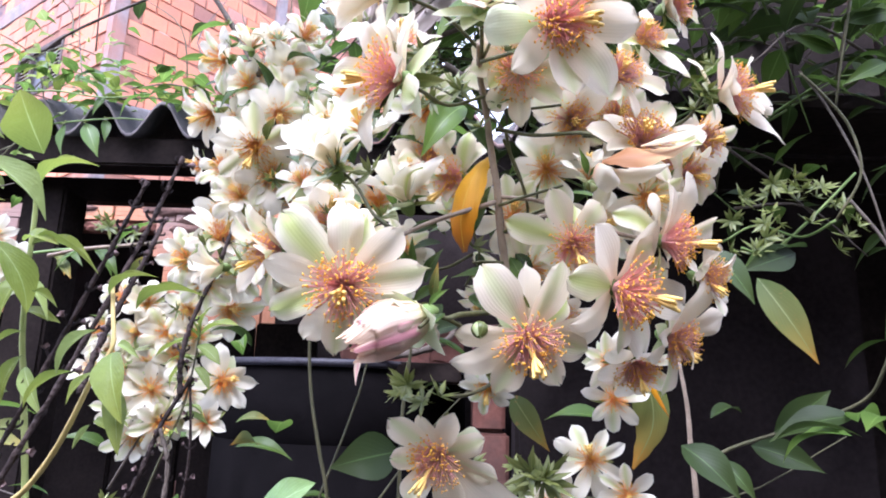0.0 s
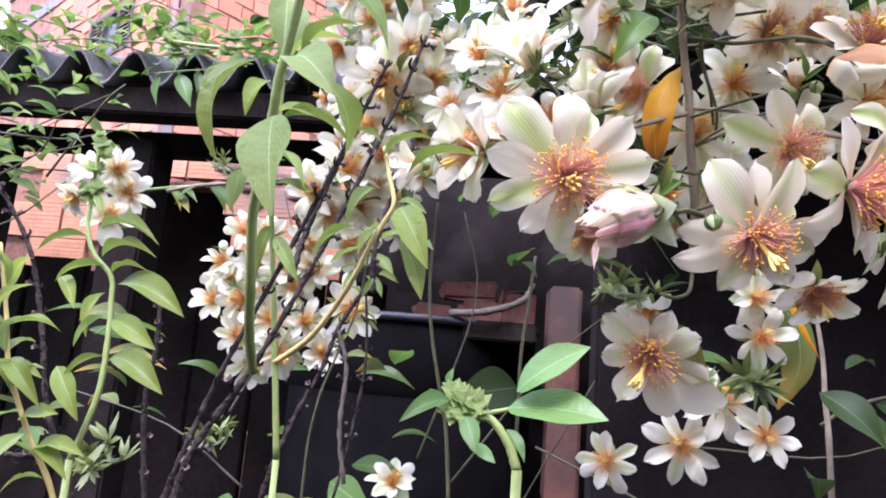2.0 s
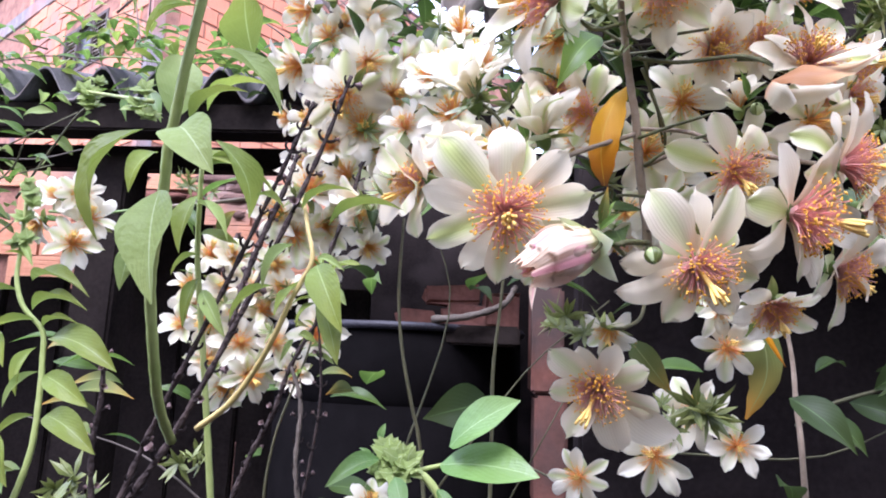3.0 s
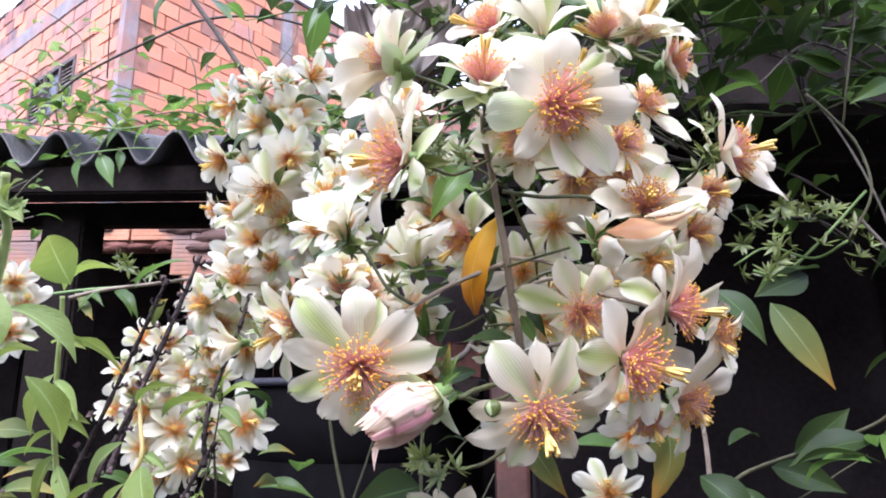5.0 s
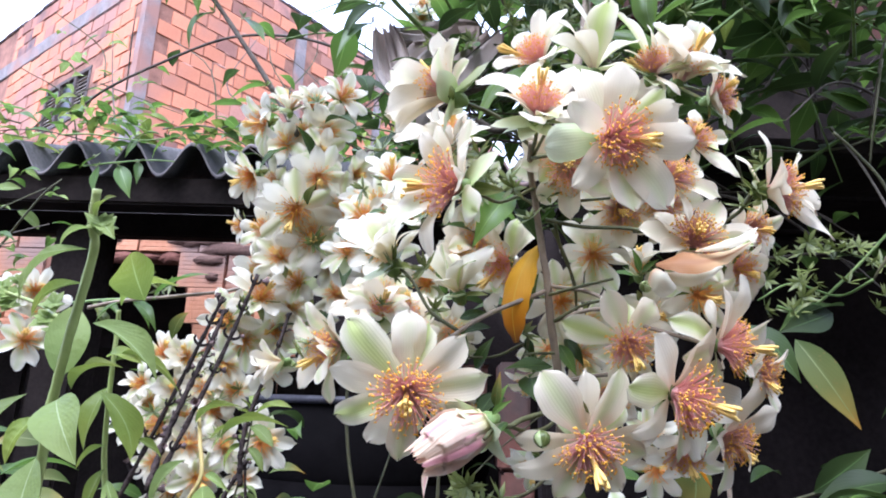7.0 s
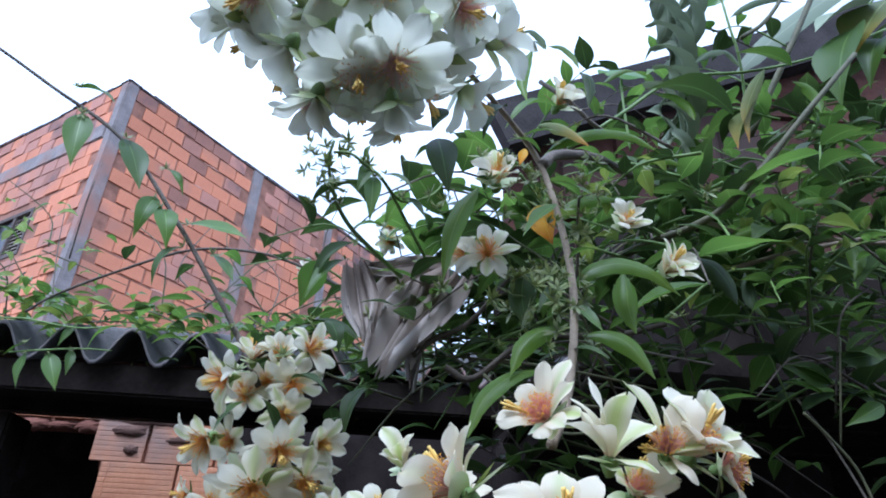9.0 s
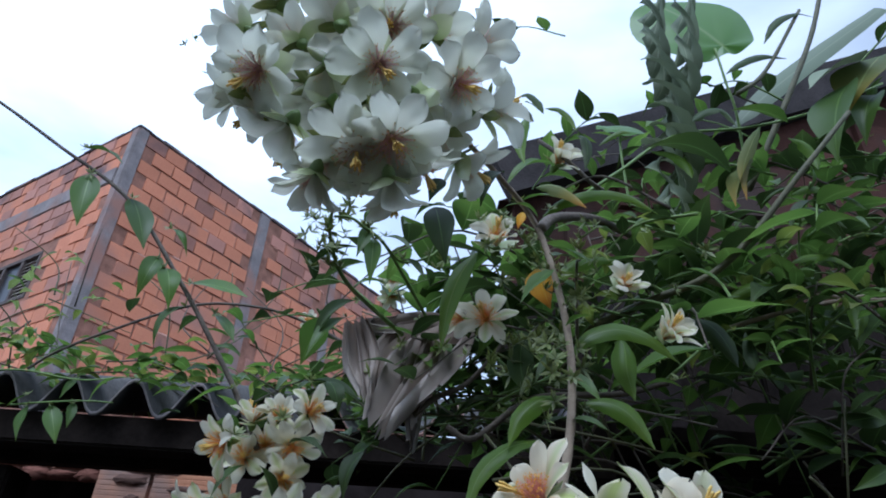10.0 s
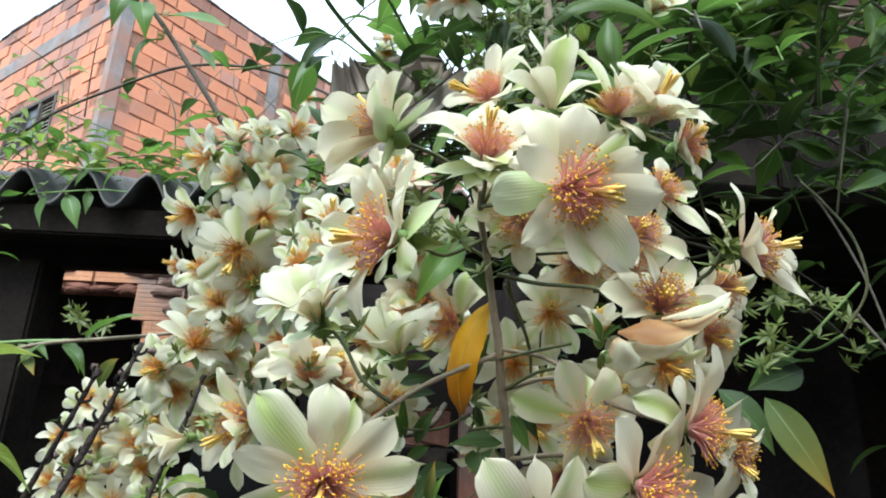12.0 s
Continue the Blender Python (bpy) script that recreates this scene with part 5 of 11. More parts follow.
single_flower(0.063, 0.198, 1.667, 0.50, -0.85, 0.18, 0.0136, [(9, 28, 1.01, 1.2, "w"), (77, 18, 1.00, 1.2, "w"), (-43, 20, 1.45, 1.2, "w"), (-69, 51, 0.81, 1.15, "g"), (115, -5, 0.84, 1.2, "w")], (170, 63, 0.69))
single_flower(0.030, 0.197, 1.694, 0.03, -0.35, 0.94, 0.0219, [(166, 75, 1.22, 1.50, "w"), (-76, 78, 1.12, 1.15, "g"), (156, 55, 1.05, 1.38, "w"), (13, 38, 0.95, 1.62, "w"), (-53, 5, 0.81, 1.0, "g"), (-176, 35, 0.91, 1.25, "w")])
single_flower(0.054, 0.207, 1.699, 0.25, -0.60, 0.76, 0.0177, [(161, 68, 1.00, 1.54, "w"), (128, 37, 1.61, 1.1, "g"), (-70, -6, 0.82, 1.32, "w"), (161, 27, 0.80, 1.32, "w"), (38, 56, 1.38, 1.32, "w")], (-166, 7, 0.84))
single_flower(0.066, 0.214, 1.700, 0.38, -0.50, 0.78, 0.0222, [(139, 41, 1.00, 1.68, "w"), (89, 73, 0.94, 1.68, "w"), (-39, 29, 1.09, 1.08, "w"), (-114, 54, 0.80, 1.50, "w"), (-12, 42, 1.00, 1.20, "w"), (105, 53, 1.18, 1.56, "w"), (58, 64, 1.19, 1.44, "w")], (25, 85, 0.92))
single_flower(0.015, 0.222, 1.712, -0.55, -0.62, 0.56, 0.0201, [(-147, 38, 1.00, 1.32, "w"), (143, 56, 0.85, 1.32, "w"), (87, 39, 1.13, 0.88, "w"), (-7, 11, 0.81, 1.1, "g"), (72, 22, 1.30, 0.77, "w")], (-157, 49, 1.11))
flower(0.024, 0.220, 1.667, -0.09, -0.83, -0.55, 0.042, "white", 0.9, G_MAIN)
flower(0.039, 0.250, 1.640, -0.05, -0.94, -0.34, 0.039, "warm", 0.9, G_MAIN)
flower(0.047, 0.238, 1.656, 0.03, -0.91, -0.40, 0.038, "white", 0.85, G_MAIN)
flower(0.054, 0.228, 1.613, -0.11, -0.88, -0.45, 0.033, "warm", 0.9, G_MAIN)
flower(0.065, 0.207, 1.616, 0.04, -0.87, -0.49, 0.032, "warm", 0.85, G_MAIN)
flower(-0.009, 0.245, 1.663, -0.26, -0.87, -0.41, 0.036, "warm", 0.85, G_MAIN)
flower(0.026, 0.255, 1.621, -0.09, -0.98, -0.18, 0.038, "warm", 0.9, G_MAIN)
flower(0.034, 0.262, 1.601, 0.09, -0.95, -0.31, 0.036, "warm", 0.9, G_MAIN)
flower(-0.056, 0.213, 1.595, -0.78, -0.56, -0.29, 0.041, "white", 0.5, G_MAIN)
flower(-0.046, 0.236, 1.609, 0.20, -0.73, 0.65, 0.033, "white", 0.55, G_MAIN)
flower(-0.038, 0.250, 1.611, 0.36, -0.66, 0.66, 0.032, "white", 0.6, G_MAIN)
flower(-0.010, 0.252, 1.642, 0.03, -0.93, 0.38, 0.036, "white", 0.7, G_MAIN)
single_flower(0.004, 0.248, 1.635, -0.63, -0.76, -0.15, 0.0180, [(104, 37, 1.09, 1.0, "w"), (74, 1, 1.02, 1.3, "g"), (-92, 36, 0.80, 1.2, "w"), (57, -29, 1.00, 1.3, "w"), (-82, -37, 0.80, 1.2, "w")], (-128, 42, 0.95))
flower(-0.054, 0.262, 1.616, -0.07, -0.91, 0.41, 0.035, "white", 0.7, G_MAIN)
single_flower(0.000, 0.206, 1.532, -0.30, -0.86, -0.41, 0.0184, [(131, 19, 1.12, 1.3, "w"), (109, 19, 0.80, 1.3, "w"), (68, 6, 0.81, 1.4, "w"), (22, -4, 0.71, 1.3, "s"), (173, 38, 0.86, 1.3, "w"), (-129, 41, 1.02, 1.4, "w"), (-75, 16, 1.08, 1.5, "w"), (-29, -1, 0.98, 1.2, "w"), (-48, -14, 1.64, 1.2, "w")], (-127, 72, 0.98))
flower(0.088, 0.222, 1.592, 0.66, -0.67, -0.35, 0.033, "white", 0.7, G_MAIN)
flower(0.095, 0.235, 1.648, 0.57, -0.80, -0.17, 0.033, "white", 0.75, G_MAIN)
flower(0.078, 0.270, 1.565, 0.04, -0.58, -0.81, 0.039, "white", 0.8, G_MAIN)
flower(-0.076, 0.215, 1.589, -0.87, -0.46, -0.15, 0.022, "white", 0.3, G_MAIN)
flower(0.065, 0.240, 1.658, 0.08, -0.98, -0.19, 0.036, "white", 0.8, G_MAIN)
flower(0.081, 0.215, 1.627, 0.59, -0.75, -0.31, 0.030, "white", 0.7, G_MAIN)
flower(-0.020, 0.235, 1.681, 0.14, -0.65, 0.75, 0.035, "white", 0.55, G_MAIN)
flower(-0.024, 0.268, 1.601, -0.01, -0.95, -0.31, 0.037, "warm", 0.9, G_MAIN)
flower(-0.013, 0.260, 1.580, -0.18, -0.71, -0.68, 0.033, "white", 0.7, G_MAIN)
flower(0.048, 0.245, 1.665, 0.15, -0.98, -0.13, 0.035, "white", 0.8, G_MAIN)
flower(0.077, 0.225, 1.632, 0.28, -0.94, -0.20, 0.031, "white", 0.75, G_MAIN)
flower(0.082, 0.225, 1.698, 0.80, -0.60, 0.08, 0.032, "white", 0.7, G_MAIN)
flower(-0.030, 0.272, 1.629, -0.10, -0.90, 0.30, 0.034, "warm", 0.80, G_MAIN)
flower(-0.015, 0.270, 1.637, 0.10, -0.90, 0.20, 0.032, "warm", 0.70, G_MAIN)
flower(0.025, 0.285, 1.604, 0.10, -0.95, -0.20, 0.034, "warm", 0.85, G_MAIN)
flower(0.039, 0.272, 1.615, 0.20, -0.90, -0.20, 0.034, "warm", 0.85, G_MAIN)
flower(0.050, 0.222, 1.626, -0.10, -0.45, 0.88, 0.026, "warm", 0.40, G_MAIN)
flower(0.062, 0.250, 1.616, 0.20, -0.90, -0.30, 0.034, "warm", 0.85, G_MAIN)
flower(0.003, 0.278, 1.631, -0.10, -0.90, 0.30, 0.034, "warm", 0.75, G_MAIN)
flower(0.045, 0.262, 1.583, 0.10, -0.80, -0.50, 0.034, "white", 0.80, G_MAIN)
flower(0.017, 0.262, 1.591, -0.30, -0.20, -0.90, 0.030, "white", 0.70, G_MAIN)
single_flower(-0.019, 0.205, 1.665, -0.62, -0.55, 0.56, 0.0142, [(-154, 58, 1.55, 1.2, "w"), (-116, 23, 1.06, 1.2, "w"), (68, 14, 0.98, 1.2, "w"), (76, 38, 1.00, 1.1, "w"), (156, 72, 1.00, 1.2, "w")])
single_flower(0.023, 0.215, 1.672, -0.10, -0.80, -0.60, 0.0183, [(-162, 16, 1.02, 1.3, "w"), (-83, 24, 1.08, 1.3, "w"), (-16, 5, 0.92, 1.3, "w"), (-131, 30, 0.98, 1.2, "g")])
single_flower(-0.038, 0.235, 1.693, -0.40, -0.50, 0.77, 0.0134, [(153, 79, 1.29, 1.2, "w"), (35, 58, 1.07, 1.2, "w"), (-38, 70, 0.93, 1.2, "g"), (-142, 57, 0.86, 1.1, "w")])
single_flower(0.045, 0.220, 1.686, 0.31, -0.72, 0.62, 0.0159, [(25, 53, 1.42, 1.3, "w"), (-8, 45, 1.18, 1.2, "w"), (112, 38, 0.82, 1.2, "g"), (-105, 39, 0.82, 1.2, "w")], (101, 74, 0.96))
G_LOW = "flowers hanging below the large cluster"
flower(0.091, 0.355, 1.550, -0.15, -0.97, -0.21, 0.038, "warm", 1, G_LOW)
flower(0.088, 0.400, 1.514, -0.21, -0.97, 0.09, 0.050, "warm", 1, G_LOW)
flower(0.068, 0.410, 1.487, -0.27, -0.96, -0.01, 0.050, "warm", 1, G_LOW)
flower(0.086, 0.350, 1.570, 0.09, -0.96, -0.26, 0.035, "warm", 0.9, G_LOW)
flower(0.104, 0.380, 1.498, -0.28, -0.94, 0.17, 0.038, "warm", 0.95, G_LOW)
flower(0.020, 0.380, 1.478, -0.36, -0.93, 0.10, 0.039, "warm", 0.95, G_LOW)
flower(-0.110, 0.480, 1.435, 0.04, -0.71, 0.71, 0.044, "warm", 0.7, G_LOW)
flower(0.021, 0.300, 1.555, -0.34, -0.65, -0.68, 0.030, "warm", 0.8, G_LOW)
G_BACK = "flowers of the rear cluster"
flower(-0.115, 0.400, 1.728, 0.36, -0.82, -0.45, 0.053, "warm", 0.9, G_BACK)
flower(-0.093, 0.415, 1.735, 0.62, -0.75, -0.22, 0.043, "warm", 0.52, G_BACK)
flower(-0.127, 0.400, 1.705, -0.02, -0.78, -0.62, 0.066, "warm", 0.94, G_BACK)
flower(-0.098, 0.410, 1.711, 0.16, -0.81, -0.56, 0.053, "warm", 0.74, G_BACK)
flower(-0.118, 0.410, 1.685, 0.28, -0.96, -0.09, 0.058, "warm", 0.85, G_BACK)
flower(-0.137, 0.410, 1.672, -0.04, -1.00, 0.07, 0.045, "warm", 0.67, G_BACK)
flower(-0.156, 0.430, 1.647, 0.47, -0.74, 0.48, 0.059, "warm", 0.87, G_BACK)
flower(-0.173, 0.430, 1.633, -0.18, -0.97, -0.18, 0.053, "warm", 0.82, G_BACK)
flower(-0.161, 0.420, 1.776, -0.66, -0.63, -0.41, 0.053, "warm", 0.72, G_BACK)
flower(-0.151, 0.440, 1.796, -0.03, -0.25, 0.97, 0.043, "warm", 0.62, G_BACK)
flower(-0.135, 0.445, 1.801, 0.44, -0.87, 0.24, 0.043, "warm", 0.64, G_BACK)
flower(-0.112, 0.440, 1.806, 0.61, -0.77, 0.16, 0.047, "warm", 0.68, G_BACK)
flower(-0.120, 0.440, 1.781, 0.20, -0.71, -0.67, 0.046, "warm", 0.92, G_BACK)
flower(-0.165, 0.420, 1.735, -0.41, -0.66, -0.63, 0.052, "warm", 0.61, G_BACK)
flower(-0.084, 0.420, 1.697, 0.53, -0.80, -0.29, 0.047, "warm", 0.65, G_BACK)
flower(-0.153, 0.420, 1.694, -0.14, -0.99, 0.04, 0.041, "warm", 0.75, G_BACK)
flower(-0.106, 0.420, 1.671, 0.28, -0.96, 0.04, 0.044, "warm", 0.84, G_BACK)
flower(-0.128, 0.430, 1.659, -0.27, -0.95, 0.17, 0.045, "warm", 0.7, G_BACK)
flower(-0.166, 0.440, 1.620, 0.21, -0.90, -0.37, 0.047, "warm", 0.85, G_BACK)
flower(-0.122, 0.430, 1.757, 0.31, -0.90, -0.31, 0.045, "warm", 0.7, G_BACK)
flower(-0.087, 0.430, 1.677, 0.53, -0.74, -0.42, 0.040, "warm", 0.92, G_BACK)
flower(-0.148, 0.450, 1.628, 0.28, -0.92, -0.28, 0.048, "warm", 0.8, G_BACK)
flower(-0.139, 0.450, 1.645, 0.35, -0.93, -0.11, 0.040, "warm", 0.63, G_BACK)
flower(-0.172, 0.430, 1.700, -0.85, -0.48, -0.22, 0.032, "warm", 0.82, G_BACK)
flower(-0.156, 0.460, 1.776, 0.03, -1.00, -0.05, 0.052, "warm", 0.65, G_BACK)
flower(-0.109, 0.460, 1.658, 0.25, -0.97, -0.06, 0.051, "warm", 0.81, G_BACK)
flower(-0.129, 0.470, 1.643, 0.13, -0.90, -0.42, 0.052, "warm", 0.64, G_BACK)
flower(-0.165, 0.460, 1.676, -0.25, -0.91, -0.32, 0.046, "warm", 0.82, G_BACK)
flower(-0.100, 0.460, 1.734, 0.06, -0.84, -0.53, 0.048, "warm", 0.9, G_BACK)
flower(-0.157, 0.450, 1.740, -0.38, -0.87, -0.31, 0.047, "warm", 0.74, G_BACK)
flower(-0.113, 0.450, 1.704, 0.04, -0.83, -0.56, 0.047, "warm", 0.8, G_BACK)
flower(-0.147, 0.450, 1.699, 0.45, -0.89, -0.02, 0.053, "warm", 1.0, G_BACK)
flower(-0.121, 0.470, 1.618, 0.53, -0.70, -0.48, 0.042, "warm", 0.66, G_BACK)
flower(-0.158, 0.470, 1.605, 0.57, -0.78, -0.25, 0.052, "warm", 0.73, G_BACK)
flower(-0.143, 0.460, 1.786, 0.08, -0.99, -0.10, 0.044, "warm", 0.77, G_BACK)
G_LOWLEFT = "flowers behind the herbs"
flower(-0.249, 0.500, 1.612, 0.34, -0.84, 0.43, 0.045, "warm", 0.63, G_LOWLEFT)
flower(-0.231, 0.500, 1.609, 0.41, -0.85, 0.33, 0.045, "warm", 0.73, G_LOWLEFT)
flower(-0.214, 0.500, 1.588, 0.46, -0.89, -0.02, 0.052, "warm", 0.69, G_LOWLEFT)
flower(-0.205, 0.500, 1.570, 0.65, -0.73, 0.20, 0.042, "warm", 0.77, G_LOWLEFT)
flower(-0.235, 0.500, 1.587, 0.44, -0.88, -0.17, 0.052, "warm", 0.65, G_LOWLEFT)
flower(-0.220, 0.500, 1.545, 0.36, -0.91, 0.19, 0.050, "warm", 0.96, G_LOWLEFT)
flower(-0.243, 0.500, 1.561, -0.22, -0.94, -0.27, 0.051, "warm", 0.96, G_LOWLEFT)
flower(-0.267, 0.510, 1.589, -0.03, -0.97, 0.22, 0.039, "warm", 0.61, G_LOWLEFT)
flower(-0.194, 0.480, 1.605, 0.62, -0.74, -0.26, 0.045, "warm", 0.63, G_LOWLEFT)
flower(-0.144, 0.430, 1.554, 0.47, -0.86, -0.21, 0.049, "warm", 0.77, G_LOWLEFT)
flower(-0.245, 0.500, 1.532, 0.46, -0.88, 0.14, 0.042, "warm", 0.84, G_LOWLEFT)
flower(-0.212, 0.500, 1.522, 0.66, -0.69, -0.28, 0.050, "warm", 0.98, G_LOWLEFT)
flower(-0.190, 0.490, 1.545, 0.54, -0.82, 0.18, 0.043, "warm", 0.84, G_LOWLEFT)
flower(-0.274, 0.520, 1.558, 0.04, -0.93, 0.35, 0.043, "warm", 0.81, G_LOWLEFT)
flower(-0.270, 0.530, 1.576, 0.63, -0.77, -0.07, 0.053, "warm", 0.68, G_LOWLEFT)
flower(-0.240, 0.530, 1.565, 0.62, -0.73, 0.28, 0.042, "warm", 0.94, G_LOWLEFT)
flower(-0.239, 0.520, 1.512, 0.62, -0.73, -0.28, 0.051, "warm", 0.96, G_LOWLEFT)
flower(-0.213, 0.530, 1.528, 0.35, -0.87, -0.33, 0.051, "warm", 0.6, G_LOWLEFT)
flower(-0.189, 0.500, 1.585, 0.15, -0.95, 0.29, 0.048, "warm", 0.7, G_LOWLEFT)
flower(-0.176, 0.500, 1.523, 0.19, -0.96, 0.19, 0.046, "warm", 0.64, G_LOWLEFT)
G_FARLEFT = "flowers beside the shed post"
flower(-0.396, 0.520, 1.660, 0.22, -0.93, 0.29, 0.048, "warm", 0.58, G_FARLEFT)
flower(-0.377, 0.520, 1.664, 0.71, -0.69, -0.11, 0.047, "warm", 0.8, G_FARLEFT)
flower(-0.378, 0.520, 1.622, 0.76, -0.65, 0.06, 0.058, "warm", 0.91, G_FARLEFT)
flower(-0.407, 0.520, 1.640, -0.21, -0.72, -0.66, 0.046, "warm", 0.72, G_FARLEFT)
flower(-0.370, 0.530, 1.645, 0.48, -0.88, 0.05, 0.051, "warm", 0.81, G_FARLEFT)
G_TOP = "flowers of the overhanging cluster"
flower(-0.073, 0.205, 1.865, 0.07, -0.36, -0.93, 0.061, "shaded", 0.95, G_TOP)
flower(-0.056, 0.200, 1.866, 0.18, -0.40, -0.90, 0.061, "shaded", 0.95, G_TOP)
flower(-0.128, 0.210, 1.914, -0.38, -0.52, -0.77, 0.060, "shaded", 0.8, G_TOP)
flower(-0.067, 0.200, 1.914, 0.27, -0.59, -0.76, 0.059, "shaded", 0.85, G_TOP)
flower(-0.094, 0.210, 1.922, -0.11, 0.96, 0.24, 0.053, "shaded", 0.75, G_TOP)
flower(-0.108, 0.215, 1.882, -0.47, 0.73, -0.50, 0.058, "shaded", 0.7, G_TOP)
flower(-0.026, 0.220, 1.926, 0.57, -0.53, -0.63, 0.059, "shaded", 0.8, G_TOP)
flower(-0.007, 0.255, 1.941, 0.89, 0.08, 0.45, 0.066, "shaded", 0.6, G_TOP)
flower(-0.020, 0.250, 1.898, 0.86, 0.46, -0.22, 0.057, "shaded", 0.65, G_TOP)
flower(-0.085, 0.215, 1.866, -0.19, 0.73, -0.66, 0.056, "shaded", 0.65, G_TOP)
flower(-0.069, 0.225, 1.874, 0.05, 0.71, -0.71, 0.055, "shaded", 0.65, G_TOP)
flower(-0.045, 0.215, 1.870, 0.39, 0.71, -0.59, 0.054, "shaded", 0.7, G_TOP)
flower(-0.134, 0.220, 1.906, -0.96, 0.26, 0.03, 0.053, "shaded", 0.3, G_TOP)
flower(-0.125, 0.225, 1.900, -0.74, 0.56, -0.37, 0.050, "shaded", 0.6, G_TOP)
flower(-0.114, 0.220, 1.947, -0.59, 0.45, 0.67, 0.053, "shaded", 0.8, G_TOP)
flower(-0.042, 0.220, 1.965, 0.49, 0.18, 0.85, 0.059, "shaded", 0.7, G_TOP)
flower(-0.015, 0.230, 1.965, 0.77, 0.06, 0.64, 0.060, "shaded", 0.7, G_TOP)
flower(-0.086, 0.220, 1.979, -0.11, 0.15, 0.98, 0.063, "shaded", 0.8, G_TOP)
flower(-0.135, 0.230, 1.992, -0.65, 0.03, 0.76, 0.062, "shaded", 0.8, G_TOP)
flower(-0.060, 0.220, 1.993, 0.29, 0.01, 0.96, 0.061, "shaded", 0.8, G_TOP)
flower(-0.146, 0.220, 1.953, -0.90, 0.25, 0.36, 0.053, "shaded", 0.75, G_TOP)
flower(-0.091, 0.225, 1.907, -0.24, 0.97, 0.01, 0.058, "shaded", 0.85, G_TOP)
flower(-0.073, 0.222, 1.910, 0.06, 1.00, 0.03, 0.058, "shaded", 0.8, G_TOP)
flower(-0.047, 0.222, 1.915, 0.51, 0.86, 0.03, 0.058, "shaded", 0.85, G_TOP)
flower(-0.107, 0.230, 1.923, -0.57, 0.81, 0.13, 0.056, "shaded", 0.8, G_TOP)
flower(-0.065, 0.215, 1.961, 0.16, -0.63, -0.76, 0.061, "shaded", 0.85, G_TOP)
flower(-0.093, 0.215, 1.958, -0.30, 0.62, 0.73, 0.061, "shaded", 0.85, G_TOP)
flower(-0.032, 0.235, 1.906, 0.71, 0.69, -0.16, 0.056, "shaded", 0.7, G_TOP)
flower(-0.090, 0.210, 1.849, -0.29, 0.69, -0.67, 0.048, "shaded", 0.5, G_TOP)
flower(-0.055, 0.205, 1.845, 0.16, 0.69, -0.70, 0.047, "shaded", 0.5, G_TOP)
G_UPPER = "flowers scattered in the foliage"
flower(-0.056, 0.290, 1.671, -0.28, -0.95, 0.10, 0.039, "warm", 0.85, G_UPPER)
flower(-0.078, 0.330, 1.657, -0.03, -0.99, 0.16, 0.035, "warm", 0.9, G_UPPER)
flower(-0.037, 0.260, 1.656, -0.17, -0.83, 0.53, 0.039, "warm", 0.55, G_UPPER)
flower(-0.050, 0.280, 1.643, -0.21, -0.88, 0.42, 0.041, "warm", 0.7, G_UPPER)
flower(-0.068, 0.320, 1.683, -0.37, -0.89, 0.27, 0.032, "warm", 0.7, G_UPPER)
flower(0.004, 0.320, 1.833, -0.12, -0.97, 0.05, 0.043, "warm", 0.95, G_UPPER)
flower(0.012, 0.340, 1.899, -0.02, -0.88, 0.47, 0.054, "warm", 0.4, G_UPPER)
flower(0.107, 0.310, 1.824, 0.47, -0.79, 0.38, 0.050, "warm", 0.42, G_UPPER)
flower(0.078, 0.420, 2.042, 0.34, -0.85, 0.40, 0.059, "warm", 0.42, G_UPPER)
flower(0.099, 0.345, 1.875, 0.06, -0.95, 0.32, 0.042, "warm", 0.5, G_UPPER)
flower(-0.010, 0.330, 1.837, -0.61, -0.77, -0.20, 0.030, "warm", 0.75, G_UPPER)
flower(-0.070, 0.640, 2.032, 0.12, -0.95, -0.29, 0.037, "warm", 0.9, G_UPPER)
flower(-0.190, 0.810, 2.049, 0.13, -0.98, -0.13, 0.036, "warm", 0.9, G_UPPER)
flower(-0.048, 0.270, 1.676, 0.02, -0.77, 0.63, 0.035, "warm", 0.65, G_UPPER)
flower(-0.061, 0.280, 1.661, -0.29, -0.87, 0.39, 0.030, "warm", 0.75, G_UPPER)
flower(-0.068, 0.620, 1.999, 0.00, -0.98, -0.22, 0.038, "warm", 0.9, G_UPPER)


# ---- climbing plants ----
shrub = plant("climbing_shrub", "climbing shrub with tan stems and few large leaves", "shrub")
creeper = plant("climbing_creeper", "bare winding stems and dark leaves before a dark wall", "shrub")
canopy = plant("leafy_shrub", "dense dark-green leafy branches above the dark wall", "shrub")
roof_vine = plant("roof_vine", "green vine twigs reaching over the shed roof", "vine")
stem("branch", shrub, [(0.025, 0.250, 1.567), (0.024, 0.245, 1.587), (0.020, 0.238, 1.609), (0.018, 0.234, 1.626), (0.016, 0.232, 1.636), (0.013, 0.228, 1.654), (0.010, 0.220, 1.665), (0.009, 0.205, 1.669)], 0.0018, 0.00113, STEM_TAN)
stem("branch", shrub, [(0.018, 0.235, 1.621), (-0.003, 0.222, 1.610), (-0.015, 0.210, 1.601), (-0.029, 0.197, 1.588)], 0.00097, 0.00068, STEM_TAN)
stem("branch", shrub, [(-0.015, 0.210, 1.601), (-0.025, 0.213, 1.608), (-0.032, 0.216, 1.619), (-0.039, 0.218, 1.626)], 0.00071, 0.00058, STEM_TWIG)
